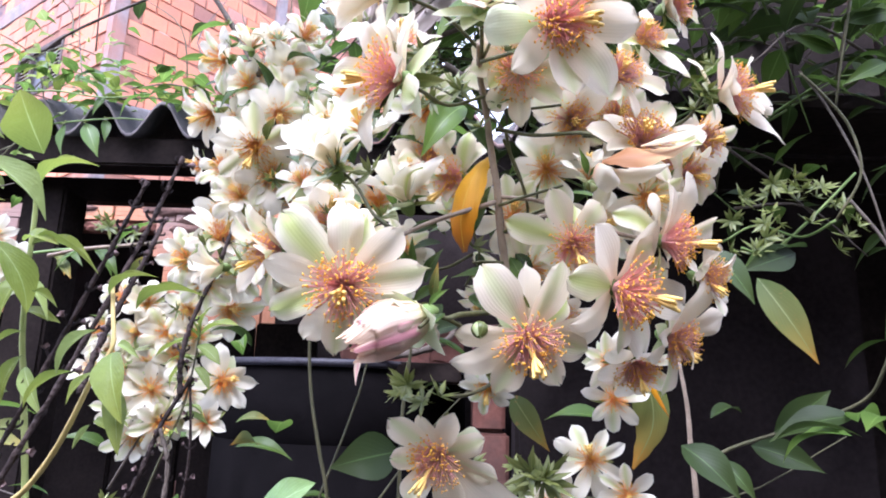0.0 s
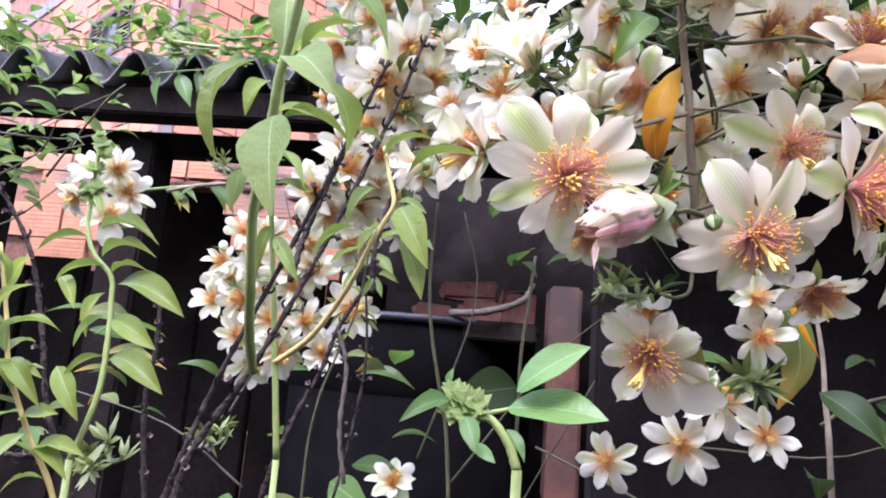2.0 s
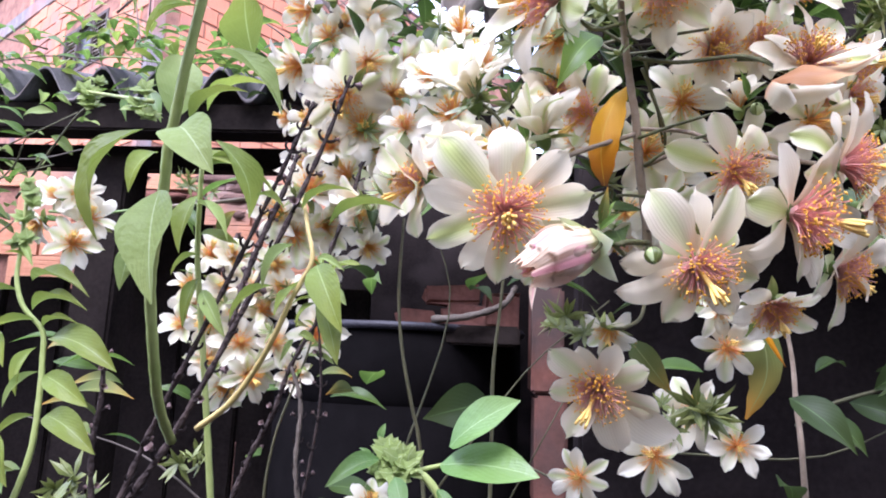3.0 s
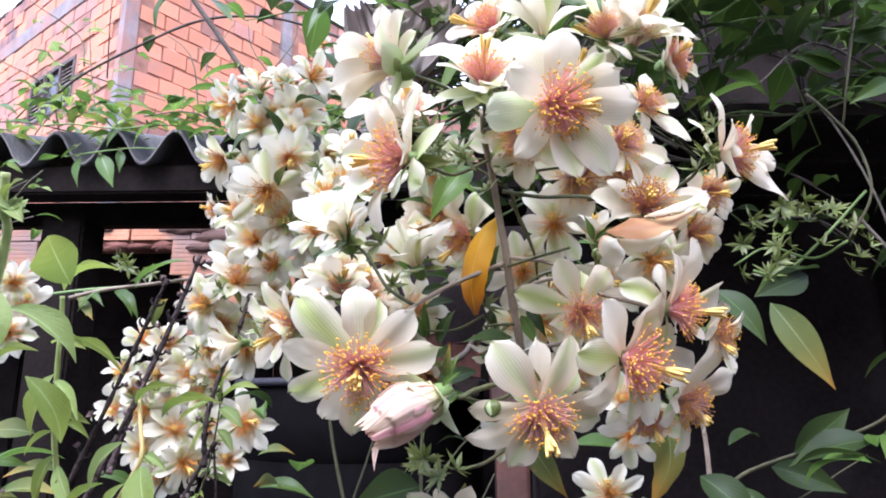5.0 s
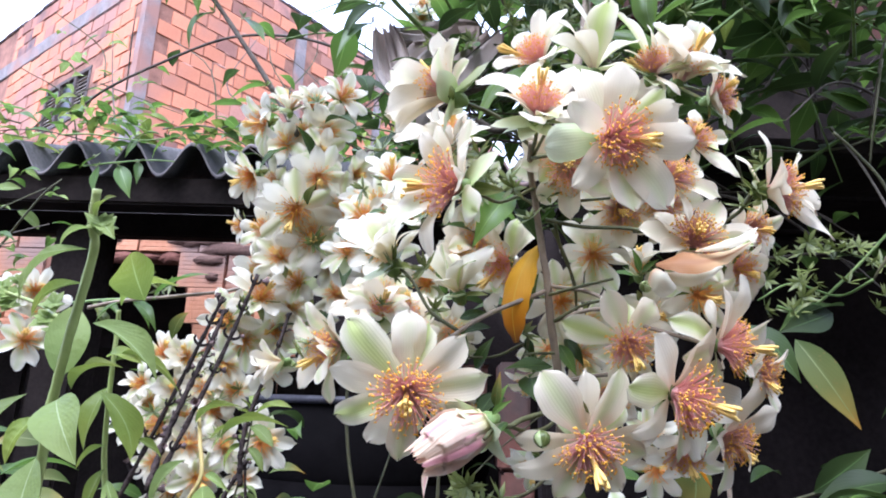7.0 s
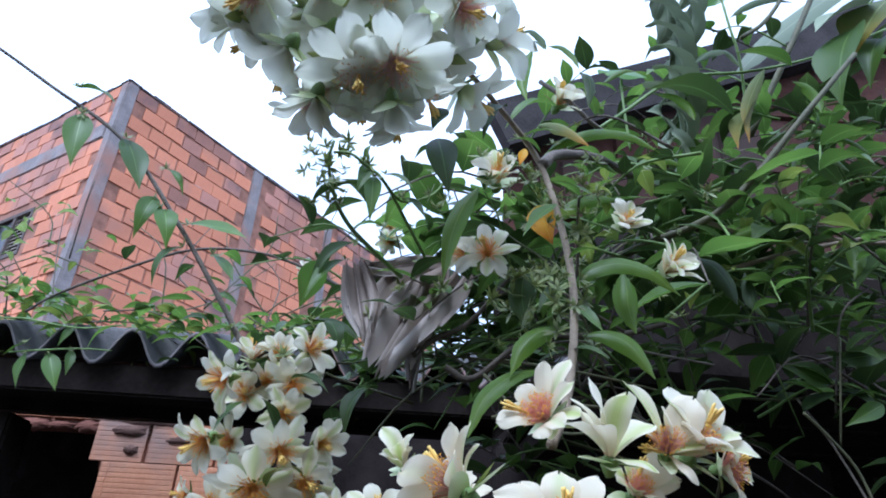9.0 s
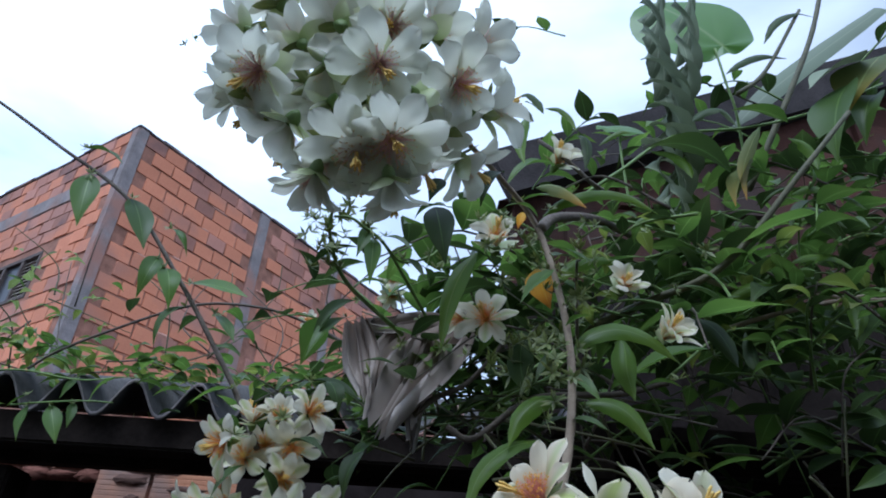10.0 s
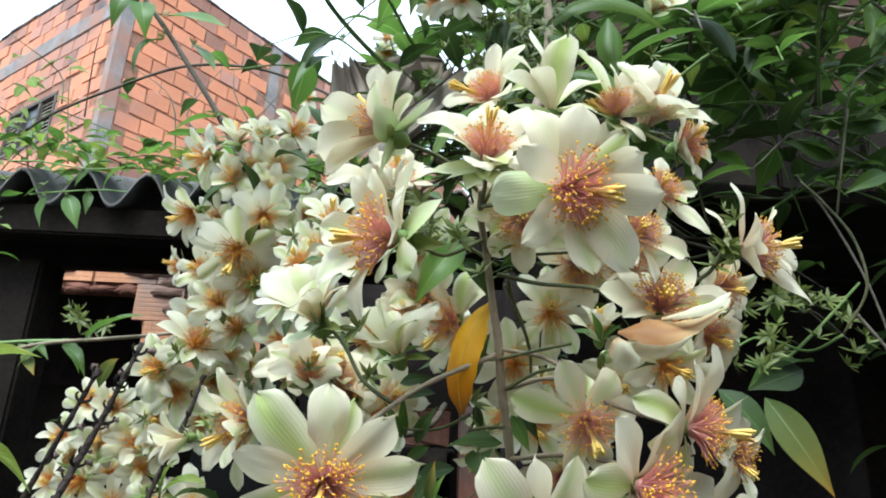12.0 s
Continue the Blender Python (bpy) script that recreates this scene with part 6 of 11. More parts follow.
stem("branch", shrub, [(0.012, 0.225, 1.659), (-0.001, 0.210, 1.648), (-0.009, 0.197, 1.646), (-0.016, 0.186, 1.645)], 0.00071, 0.00058, STEM_TWIG)
stem("branch", shrub, [(0.013, 0.227, 1.655), (0.025, 0.225, 1.654), (0.040, 0.220, 1.654)], 0.00064, 0.00052, STEM_TWIG)
stem("branch", shrub, [(0.017, 0.230, 1.648), (0.031, 0.225, 1.644), (0.047, 0.210, 1.639), (0.056, 0.200, 1.629)], 0.00083, 0.00058, STEM_TWIG)
stem("branch", shrub, [(0.017, 0.230, 1.651), (0.003, 0.230, 1.660), (-0.015, 0.236, 1.672)], 0.00064, 0.00052, STEM_TWIG)
stem("branch", shrub, [(0.020, 0.232, 1.645), (0.027, 0.240, 1.634), (0.032, 0.250, 1.623)], 0.00064, 0.00052, STEM_TWIG)
stem("branch", shrub, [(0.019, 0.235, 1.623), (0.035, 0.225, 1.618), (0.044, 0.210, 1.605)], 0.00082, 0.00068, STEM_TAN)
stem("branch", shrub, [(0.022, 0.238, 1.610), (0.035, 0.220, 1.612), (0.047, 0.205, 1.604), (0.062, 0.195, 1.598)], 0.00082, 0.00068, STEM_TAN)
stem("branch", shrub, [(0.024, 0.244, 1.587), (0.037, 0.220, 1.589), (0.048, 0.200, 1.587), (0.051, 0.190, 1.583)], 0.0009, 0.00068, STEM_TAN)
stem("branch", shrub, [(0.024, 0.245, 1.582), (0.018, 0.220, 1.572), (0.008, 0.200, 1.569), (-0.002, 0.182, 1.571), (-0.007, 0.176, 1.567)], 0.00077, 0.00058, STEM_TWIG)
stem("branch", shrub, [(0.010, 0.210, 1.669), (-0.003, 0.198, 1.675), (-0.014, 0.192, 1.677), (-0.021, 0.188, 1.678)], 0.00077, 0.00064, STEM_TWIG)
stem("branch", shrub, [(0.010, 0.210, 1.668), (0.009, 0.190, 1.665), (0.008, 0.180, 1.666)], 0.00077, 0.00064, STEM_TWIG)
stem("branch", shrub, [(0.010, 0.212, 1.666), (0.023, 0.195, 1.662), (0.029, 0.168, 1.654)], 0.00077, 0.00064, STEM_TWIG)
stem("branch", shrub, [(0.046, 0.212, 1.639), (0.069, 0.215, 1.641), (0.081, 0.210, 1.645), (0.086, 0.206, 1.652)], 0.00077, 0.00064, STEM_TWIG)
stem("branch", shrub, [(0.010, 0.212, 1.666), (0.018, 0.200, 1.679), (0.026, 0.195, 1.681)], 0.00064, 0.00058, STEM_TWIG)
stem("branch", shrub, [(0.025, 0.250, 1.567), (0.018, 0.230, 1.555), (0.009, 0.212, 1.550), (0.003, 0.203, 1.549)], 0.0007, 0.0006, STEM_OLIVE)
stem("branch", shrub, [(-0.092, 0.450, 1.635), (-0.093, 0.450, 1.583), (-0.089, 0.450, 1.545), (-0.081, 0.450, 1.509), (-0.073, 0.450, 1.474), (-0.063, 0.450, 1.375)], 0.001, 0.0014, STEM_OLIVE)
stem("lower_stalk", shrub, [(-0.063, 0.450, 1.377), (-0.063, 0.462, 0.908), (-0.063, 0.470, 0.454), (-0.063, 0.474, -0.010)], 0.0014, 0.00196, STEM_OLIVE, 6, 3)
stem("branch", shrub, [(-0.021, 0.450, 1.601), (-0.024, 0.450, 1.566), (-0.027, 0.450, 1.533), (-0.027, 0.450, 1.482), (-0.027, 0.450, 1.376)], 0.001, 0.0014, STEM_OLIVE)
stem("lower_stalk", shrub, [(-0.027, 0.450, 1.378), (-0.027, 0.462, 0.908), (-0.027, 0.470, 0.454), (-0.027, 0.474, -0.010)], 0.0014, 0.00196, STEM_OLIVE, 6, 3)
stem("branch", shrub, [(0.150, 0.420, 1.574), (0.154, 0.420, 1.546), (0.155, 0.420, 1.519), (0.157, 0.420, 1.486), (0.159, 0.420, 1.365)], 0.0012, 0.00195, STEM_TAN)
stem("lower_stalk", shrub, [(0.159, 0.420, 1.367), (0.159, 0.432, 0.901), (0.159, 0.440, 0.450), (0.159, 0.444, -0.010)], 0.00195, 0.00273, STEM_TAN, 6, 3)
stem("branch", shrub, [(0.026, 0.265, 1.711), (0.036, 0.275, 1.733), (0.045, 0.288, 1.771), (0.048, 0.297, 1.814), (0.043, 0.310, 1.870), (0.033, 0.315, 1.907), (0.005, 0.290, 1.923), (-0.018, 0.262, 1.923), (-0.037, 0.235, 1.908), (-0.061, 0.228, 1.913)], 0.0026, 0.0014, STEM_TAN)
stem("branch", shrub, [(0.038, 0.315, 1.898), (0.052, 0.330, 1.919), (0.089, 0.360, 1.942), (0.130, 0.400, 1.958)], 0.004, 0.003, STEM_GREY)
stem("branch", shrub, [(-0.061, 0.228, 1.913), (-0.094, 0.230, 1.929), (-0.124, 0.228, 1.924)], 0.0018, 0.001, STEM_GREEN)
stem("branch", shrub, [(-0.061, 0.228, 1.913), (-0.036, 0.235, 1.931), (-0.014, 0.252, 1.939)], 0.0016, 0.001, STEM_GREEN)
stem("branch", shrub, [(-0.077, 0.230, 1.924), (-0.084, 0.230, 1.962), (-0.097, 0.230, 2.013)], 0.0016, 0.001, STEM_GREEN)
stem("branch", creeper, [(0.094, 0.480, 1.900), (0.156, 0.450, 1.923), (0.217, 0.420, 1.949), (0.297, 0.400, 2.043), (0.360, 0.400, 2.119)], 0.004, 0.0022, STEM_OLIVE)
stem("branch", creeper, [(0.224, 0.450, 1.904), (0.247, 0.440, 1.910), (0.288, 0.430, 1.920), (0.347, 0.420, 1.932)], 0.0022, 0.002, STEM_TAN)
stem("branch", creeper, [(0.200, 0.430, 1.940), (0.223, 0.430, 1.933), (0.272, 0.430, 1.933), (0.354, 0.430, 1.931), (0.425, 0.430, 1.949)], 0.0024, 0.002, STEM_TAN)
stem("branch", creeper, [(0.321, 0.500, 2.239), (0.364, 0.500, 2.282), (0.437, 0.500, 2.406)], 0.0028, 0.0024, STEM_OLIVE)
stem("branch", creeper, [(0.318, 0.520, 2.112), (0.370, 0.500, 2.217), (0.438, 0.500, 2.351), (0.481, 0.500, 2.458)], 0.004, 0.003, STEM_OLIVE)
stem("branch", creeper, [(0.063, 0.420, 2.069), (0.086, 0.410, 2.039), (0.117, 0.420, 2.018), (0.164, 0.450, 2.032)], 0.0022, 0.002, STEM_GREY)
stem("branch", creeper, [(0.094, 0.450, 2.019), (0.146, 0.450, 2.064), (0.215, 0.460, 2.127), (0.296, 0.460, 2.147), (0.386, 0.470, 2.190), (0.489, 0.480, 2.255)], 0.0018, 0.0014, STEM_GREEN)
stem("branch", creeper, [(-0.007, 0.500, 1.820), (0.017, 0.500, 1.812), (0.062, 0.480, 1.842), (0.130, 0.470, 1.847), (0.170, 0.460, 1.856)], 0.003, 0.0024, STEM_GREY)
stem("branch", creeper, [(-0.035, 0.500, 1.828), (-0.017, 0.500, 1.844), (0.012, 0.500, 1.861), (0.044, 0.480, 1.897)], 0.003, 0.002, STEM_GREY)
stem("branch", creeper, [(0.245, 0.420, 1.778), (0.259, 0.420, 1.763), (0.276, 0.420, 1.738), (0.280, 0.420, 1.704), (0.266, 0.430, 1.674)], 0.0011, 0.0009, STEM_OLIVE)
stem("branch", creeper, [(0.287, 0.420, 1.837), (0.276, 0.420, 1.792), (0.274, 0.430, 1.758)], 0.0009, 0.0008, STEM_OLIVE)
stem("branch", creeper, [(0.266, 0.430, 1.674), (0.247, 0.440, 1.664), (0.221, 0.450, 1.674), (0.196, 0.450, 1.661)], 0.001, 0.0007, STEM_GREEN)
stem("branch", creeper, [(0.276, 0.430, 1.690), (0.289, 0.420, 1.660), (0.307, 0.420, 1.623)], 0.0012, 0.001, STEM_GREY)
stem("branch", creeper, [(0.191, 0.500, 1.501), (0.213, 0.500, 1.516), (0.260, 0.500, 1.532), (0.302, 0.480, 1.553), (0.308, 0.460, 1.577), (0.315, 0.450, 1.612)], 0.0015, 0.0012, STEM_OLIVE)
stem("branch", creeper, [(0.262, 0.450, 1.797), (0.276, 0.440, 1.759), (0.289, 0.430, 1.707), (0.300, 0.430, 1.658)], 0.0009, 0.0008, STEM_GREY)
stem("branch", creeper, [(0.323, 0.420, 1.883), (0.294, 0.420, 1.858), (0.286, 0.430, 1.817), (0.283, 0.440, 1.785)], 0.0008, 0.0008, STEM_GREY)
stem("branch", creeper, [(0.209, 0.450, 1.657), (0.228, 0.450, 1.654), (0.258, 0.450, 1.678), (0.296, 0.450, 1.716)], 0.0012, 0.001, STEM_GREEN)
stem("branch", roof_vine, [(-0.503, 0.460, 2.120), (-0.463, 0.460, 2.100), (-0.386, 0.460, 2.050), (-0.305, 0.460, 1.995), (-0.238, 0.460, 1.915), (-0.192, 0.460, 1.852), (-0.171, 0.460, 1.821), (-0.146, 0.450, 1.780)], 0.0014, 0.0024, STEM_GREY)
stem("branch", roof_vine, [(-0.430, 0.620, 1.887), (-0.408, 0.620, 1.907), (-0.359, 0.620, 1.936), (-0.283, 0.620, 1.971), (-0.210, 0.620, 1.974), (-0.151, 0.620, 1.957), (-0.097, 0.600, 1.923)], 0.0014, 0.0016, STEM_GREY)
stem("branch", roof_vine, [(-0.676, 0.950, 1.996), (-0.626, 0.950, 1.998), (-0.546, 0.950, 1.989), (-0.480, 0.950, 1.998)], 0.0016, 0.0012, STEM_GREEN)
stem("branch", roof_vine, [(-0.643, 0.970, 1.950), (-0.595, 0.970, 1.957), (-0.537, 0.970, 1.963), (-0.498, 0.980, 1.966)], 0.0016, 0.0012, STEM_GREEN)
stem("branch", roof_vine, [(-0.050, 0.500, 1.900), (-0.079, 0.450, 1.903), (-0.091, 0.400, 1.893), (-0.097, 0.360, 1.889), (-0.102, 0.340, 1.904), (-0.099, 0.330, 1.916)], 0.0022, 0.001, STEM_GREEN)
stem("branch", roof_vine, [(-0.099, 0.335, 1.910), (-0.088, 0.335, 1.910), (-0.078, 0.340, 1.906), (-0.065, 0.370, 1.912), (-0.047, 0.420, 1.908), (-0.026, 0.480, 1.903)], 0.001, 0.0014, STEM_GREEN)
stem("branch", roof_vine, [(-0.065, 0.370, 1.912), (-0.052, 0.390, 1.910), (-0.031, 0.400, 1.923), (-0.020, 0.400, 1.937)], 0.001, 0.001, STEM_GREEN)
stem("branch", roof_vine, [(-0.346, 0.550, 1.655), (-0.316, 0.550, 1.662), (-0.266, 0.550, 1.668), (-0.213, 0.530, 1.671), (-0.162, 0.480, 1.673)], 0.0018, 0.0014, STEM_TAN)
stem("branch", roof_vine, [(-0.458, 0.600, 1.666), (-0.411, 0.600, 1.665), (-0.350, 0.580, 1.667), (-0.287, 0.550, 1.665)], 0.0016, 0.0014, STEM_GREEN)
ribbon("leaf", shrub, [(0.0153, 0.2360, 1.6396), (0.0102, 0.2330, 1.6322), (0.0062, 0.2305, 1.6216), (0.0046, 0.2290, 1.6110), (0.0062, 0.2310, 1.6002)], (0.00043, 0.00326, 0.00522, 0.00587, 0.00565, 0.00435, 0.00109), (-0.45, -0.88, 0.12), LEAF_YELLOW, 0.35, 0.06, 5, "yellowed leaf with a browned tip")
leaf(shrub, (0.005, 0.238, 1.661), (-0.011, 0.230, 1.636), "green", (-0.21, -0.98, 0.10), 1.5)
leaf(shrub, (0.005, 0.235, 1.654), (0.015, 0.238, 1.641), "dark", (0.11, -0.97, 0.10), 1.2)
leaf(shrub, (-0.028, 0.450, 1.511), (-0.072, 0.440, 1.500), "dark", (-0.09, -0.98, 0.13), 2.2)
leaf(shrub, (0.032, 0.310, 1.550), (0.048, 0.300, 1.526), "turning", (-0.24, -0.98, 0.13), 1.1)
ribbon("leaf", shrub, [(0.1028, 0.3600, 1.5702), (0.1117, 0.3600, 1.5558), (0.1129, 0.3600, 1.5354), (0.1017, 0.3600, 1.5137)], (0.0011, 0.0066, 0.0102, 0.0107, 0.0091, 0.0054, 0.0006), (0.15, -0.95, -0.10), LEAF_TURN, 0.25, 0.04, 81)
ribbon("leaf", shrub, [(0.1009, 0.3520, 1.5827), (0.1063, 0.3520, 1.5668), (0.1121, 0.3520, 1.5541), (0.1195, 0.3520, 1.5408)], (0.0002, 0.0011, 0.0017, 0.0018, 0.0015, 0.0009, 0.0001), (-0.2, -0.95, 0.10), LEAF_YELLOW, 0.25, 0.04, 82)
leaf(shrub, (0.142, 0.400, 1.524), (0.167, 0.380, 1.496), "dark", (0.08, -0.98, 0.14), 1.7)
leaf(creeper, (0.204, 0.420, 1.630), (0.228, 0.400, 1.574), "turning", (-0.25, -0.95, 0.15), 0.85, 2)
leaf(shrub, (0.122, 0.300, 1.620), (0.139, 0.290, 1.593), "dark", (0.1, -0.9, 0.4), 1.35, 0)
leaf(creeper, (0.236, 0.430, 1.650), (0.194, 0.420, 1.634), "dark", (0.23, -0.98, 0.14), 1.2)
leaf(creeper, (0.247, 0.500, 1.529), (0.292, 0.500, 1.561), "dark", (-0.14, -0.98, 0.13), 1.3)
leaf(creeper, (0.229, 0.500, 1.519), (0.271, 0.480, 1.503), "dark", (-0.01, -0.98, 0.13), 1.5)
leaf(shrub, (0.173, 0.420, 1.515), (0.189, 0.410, 1.492), "dark", (-0.06, -0.98, 0.13), 1.3)
leaf(creeper, (0.285, 0.440, 1.808), (0.248, 0.440, 1.819), "green", (-0.15, -0.98, 0.13), 1.6)
leaf(creeper, (0.307, 0.420, 1.788), (0.274, 0.420, 1.770), "green", (0.09, -0.98, 0.14), 1.1)
leaf(creeper, (0.283, 0.420, 1.819), (0.317, 0.410, 1.823), "dark", (0.26, -0.98, 0.14), 1.5)
leaf(creeper, (0.258, 0.440, 1.784), (0.302, 0.440, 1.800), "dark", (0.08, -0.20, 0.74), 1.6)
leaf(creeper, (0.286, 0.440, 1.803), (0.306, 0.420, 1.782), "dark", (-0.07, -0.34, 0.64), 1.3)
leaf(creeper, (0.287, 0.440, 1.808), (0.255, 0.440, 1.820), "green", (-0.30, -0.48, 0.73), 1.5)
leaf(creeper, (0.296, 0.430, 1.829), (0.337, 0.420, 1.841), "dark", (-0.19, -0.18, 0.64), 1.8)
leaf(creeper, (0.315, 0.430, 1.798), (0.281, 0.430, 1.783), "green", (-0.01, -0.24, 0.92), 1.0)
leaf(creeper, (0.250, 0.440, 1.657), (0.199, 0.430, 1.636), "dark", (-0.22, -0.25, 0.89), 1.5)
leaf(canopy, (0.042, 0.300, 1.860), (0.020, 0.292, 1.831), "green", (0.03, -0.35, 0.56), 1.0)
leaf(canopy, (0.041, 0.300, 1.876), (0.064, 0.292, 1.861), "green", (0.20, -0.43, 0.69), 1.0)
leaf(canopy, (0.045, 0.290, 1.800), (0.025, 0.282, 1.780), "dark", (0.03, -0.19, 0.70), 1.1)
leaf(canopy, (0.046, 0.290, 1.791), (0.059, 0.282, 1.773), "green", (-0.29, -0.23, 0.84), 1.0)
leaf(canopy, (0.036, 0.310, 1.904), (0.012, 0.300, 1.903), "green", (0.23, -0.43, 0.66), 1.0)
leaf(canopy, (0.025, 0.310, 1.916), (0.045, 0.300, 1.915), "green", (-0.01, -0.39, 0.54), 1.0)
leaf(canopy, (0.046, 0.295, 1.820), (0.060, 0.287, 1.824), "green", (0.26, -0.16, 0.76), 1.0)
leaf(canopy, (0.011, 0.290, 1.923), (-0.005, 0.280, 1.887), "dark", (-0.11, -0.41, 0.65), 1.0)
leaf(canopy, (0.043, 0.285, 1.764), (0.060, 0.277, 1.757), "dark", (-0.30, -0.21, 0.62), 1.1)
ribbon("leaf", canopy, [(0.0440, 0.3520, 1.9614), (0.0551, 0.3497, 1.9628), (0.0671, 0.3473, 1.9558), (0.0794, 0.3450, 1.9409)], (0.0009, 0.0055, 0.0085, 0.0089, 0.0076, 0.0045, 0.0004), (0.07, -0.80, 0.39), LEAF_TURN, 0.49, 0.04, 22)
ribbon("leaf", canopy, [(0.0501, 0.3600, 1.9408), (0.0665, 0.3588, 1.9570), (0.0908, 0.3575, 1.9668), (0.1164, 0.3562, 1.9638), (0.1365, 0.3550, 1.9477)], (0.0009, 0.0053, 0.0081, 0.0086, 0.0073, 0.0043, 0.0004), (-0.07, -0.80, 0.57), LEAF_ARCH, 0.61, 0.04, 21)
ribbon("leaf", canopy, [(0.0519, 0.3050, 1.8075), (0.0616, 0.3037, 1.8188), (0.0785, 0.3025, 1.8242), (0.0950, 0.3013, 1.8192), (0.1110, 0.3000, 1.8050)], (0.0007, 0.0042, 0.0064, 0.0068, 0.0058, 0.0034, 0.0003), (-0.21, -0.80, 0.30), LEAF_ARCH, 0.25, 0.04, 20)
ribbon("leaf", canopy, [(0.0451, 0.3000, 1.7815), (0.0309, 0.2967, 1.7774), (0.0198, 0.2933, 1.7668), (0.0123, 0.2900, 1.7496)], (0.0006, 0.0037, 0.0057, 0.0060, 0.0051, 0.0030, 0.0003), (0.14, -0.80, 0.57), LEAF_ARCH, 0.49, 0.04, 26)
ribbon("leaf", canopy, [(0.0569, 0.3100, 1.7816), (0.0705, 0.3067, 1.7814), (0.0815, 0.3033, 1.7736), (0.0907, 0.3000, 1.7561)], (0.0007, 0.0042, 0.0065, 0.0068, 0.0058, 0.0034, 0.0003), (-0.21, -0.80, 0.39), LEAF_ARCH, 0.37, 0.04, 27)
ribbon("leaf", canopy, [(0.0299, 0.2980, 1.7563), (0.0128, 0.2937, 1.7500), (-0.0011, 0.2893, 1.7363), (-0.0089, 0.2850, 1.7165)], (0.0005, 0.0034, 0.0052, 0.0055, 0.0047, 0.0027, 0.0003), (-0.07, -0.80, 0.66), LEAF_ARCH, 0.25, 0.04, 28)
ribbon("leaf", canopy, [(-0.0039, 0.3050, 1.8709), (-0.0130, 0.3017, 1.8544), (-0.0200, 0.2983, 1.8309), (-0.0235, 0.2950, 1.8020)], (0.0006, 0.0037, 0.0057, 0.0060, 0.0051, 0.0030, 0.0003), (0.21, -0.80, 0.66), LEAF_ARCH, 0.37, 0.04, 23)
ribbon("leaf", canopy, [(0.0284, 0.3250, 1.8263), (0.0254, 0.3233, 1.8155), (0.0253, 0.3217, 1.8016), (0.0284, 0.3200, 1.7874)], (0.0008, 0.0050, 0.0077, 0.0081, 0.0069, 0.0040, 0.0004), (-0.14, -0.80, 0.48), LEAF_DARK, 0.25, 0.04, 24)
leaf(canopy, (0.179, 0.360, 1.869), (0.142, 0.360, 1.889), "dark", (-0.26, -0.27, 0.61), 1.4)
ribbon("leaf", canopy, [(0.1553, 0.3700, 1.8690), (0.1679, 0.3683, 1.8639), (0.1755, 0.3667, 1.8514), (0.1800, 0.3650, 1.8330)], (0.0010, 0.0063, 0.0097, 0.0102, 0.0087, 0.0051, 0.0005), (0.00, -0.80, 0.39), LEAF_DARK, 0.25, 0.04, 32)
leaf(canopy, (0.241, 0.420, 2.049), (0.159, 0.420, 2.068), "dark", (0.24, -0.22, 0.64), 1.5)
leaf(canopy, (0.105, 0.420, 2.063), (0.096, 0.410, 2.077), "dark", (-0.01, -0.23, 0.82), 1.2)
ribbon("leaf", canopy, [(0.0562, 0.3600, 2.0515), (0.0678, 0.3583, 2.0512), (0.0763, 0.3567, 2.0404), (0.0796, 0.3550, 2.0244)], (0.0005, 0.0029, 0.0045, 0.0047, 0.0040, 0.0024, 0.0002), (0.21, -0.80, 0.39), LEAF_ARCH, 0.61, 0.04, 37)
ribbon("leaf", canopy, [(0.0391, 0.3400, 2.0255), (0.0324, 0.3367, 2.0086), (0.0293, 0.3333, 1.9865), (0.0317, 0.3300, 1.9651)], (0.0005, 0.0032, 0.0050, 0.0052, 0.0044, 0.0026, 0.0003), (-0.14, -0.80, 0.66), LEAF_ARCH, 0.49, 0.04, 38)
ribbon("leaf", canopy, [(0.0304, 0.3400, 2.0417), (0.0379, 0.3383, 2.0446), (0.0450, 0.3367, 2.0351), (0.0487, 0.3350, 2.0206)], (0.0005, 0.0031, 0.0047, 0.0050, 0.0042, 0.0025, 0.0002), (0.00, -0.80, 0.48), LEAF_DARK, 0.37, 0.04, 39)
leaf(canopy, (0.039, 0.360, 2.057), (0.051, 0.350, 2.036), "green", (0.13, -0.35, 0.52), 1.0)
leaf(canopy, (-0.032, 0.270, 1.878), (-0.025, 0.250, 1.828), "dark", (-0.08, -0.33, 0.66), 0.9)
leaf(canopy, (-0.030, 0.250, 1.883), (-0.036, 0.240, 1.859), "dark", (0.20, -0.25, 0.66), 1.0)
ribbon("leaf", canopy, [(0.2731, 0.4200, 1.9540), (0.2929, 0.4183, 1.9628), (0.3131, 0.4167, 1.9616), (0.3279, 0.4150, 1.9476)], (0.0007, 0.0041, 0.0063, 0.0066, 0.0056, 0.0033, 0.0003), (-0.14, -0.80, 0.57), LEAF_ARCH, 0.37, 0.04, 31)
ribbon("leaf", canopy, [(0.2608, 0.4200, 1.9319), (0.2438, 0.4183, 1.9302), (0.2241, 0.4167, 1.9218), (0.2057, 0.4150, 1.9064)], (0.0006, 0.0040, 0.0061, 0.0064, 0.0055, 0.0032, 0.0003), (0.21, -0.80, 0.30), LEAF_ARCH, 0.49, 0.04, 30)
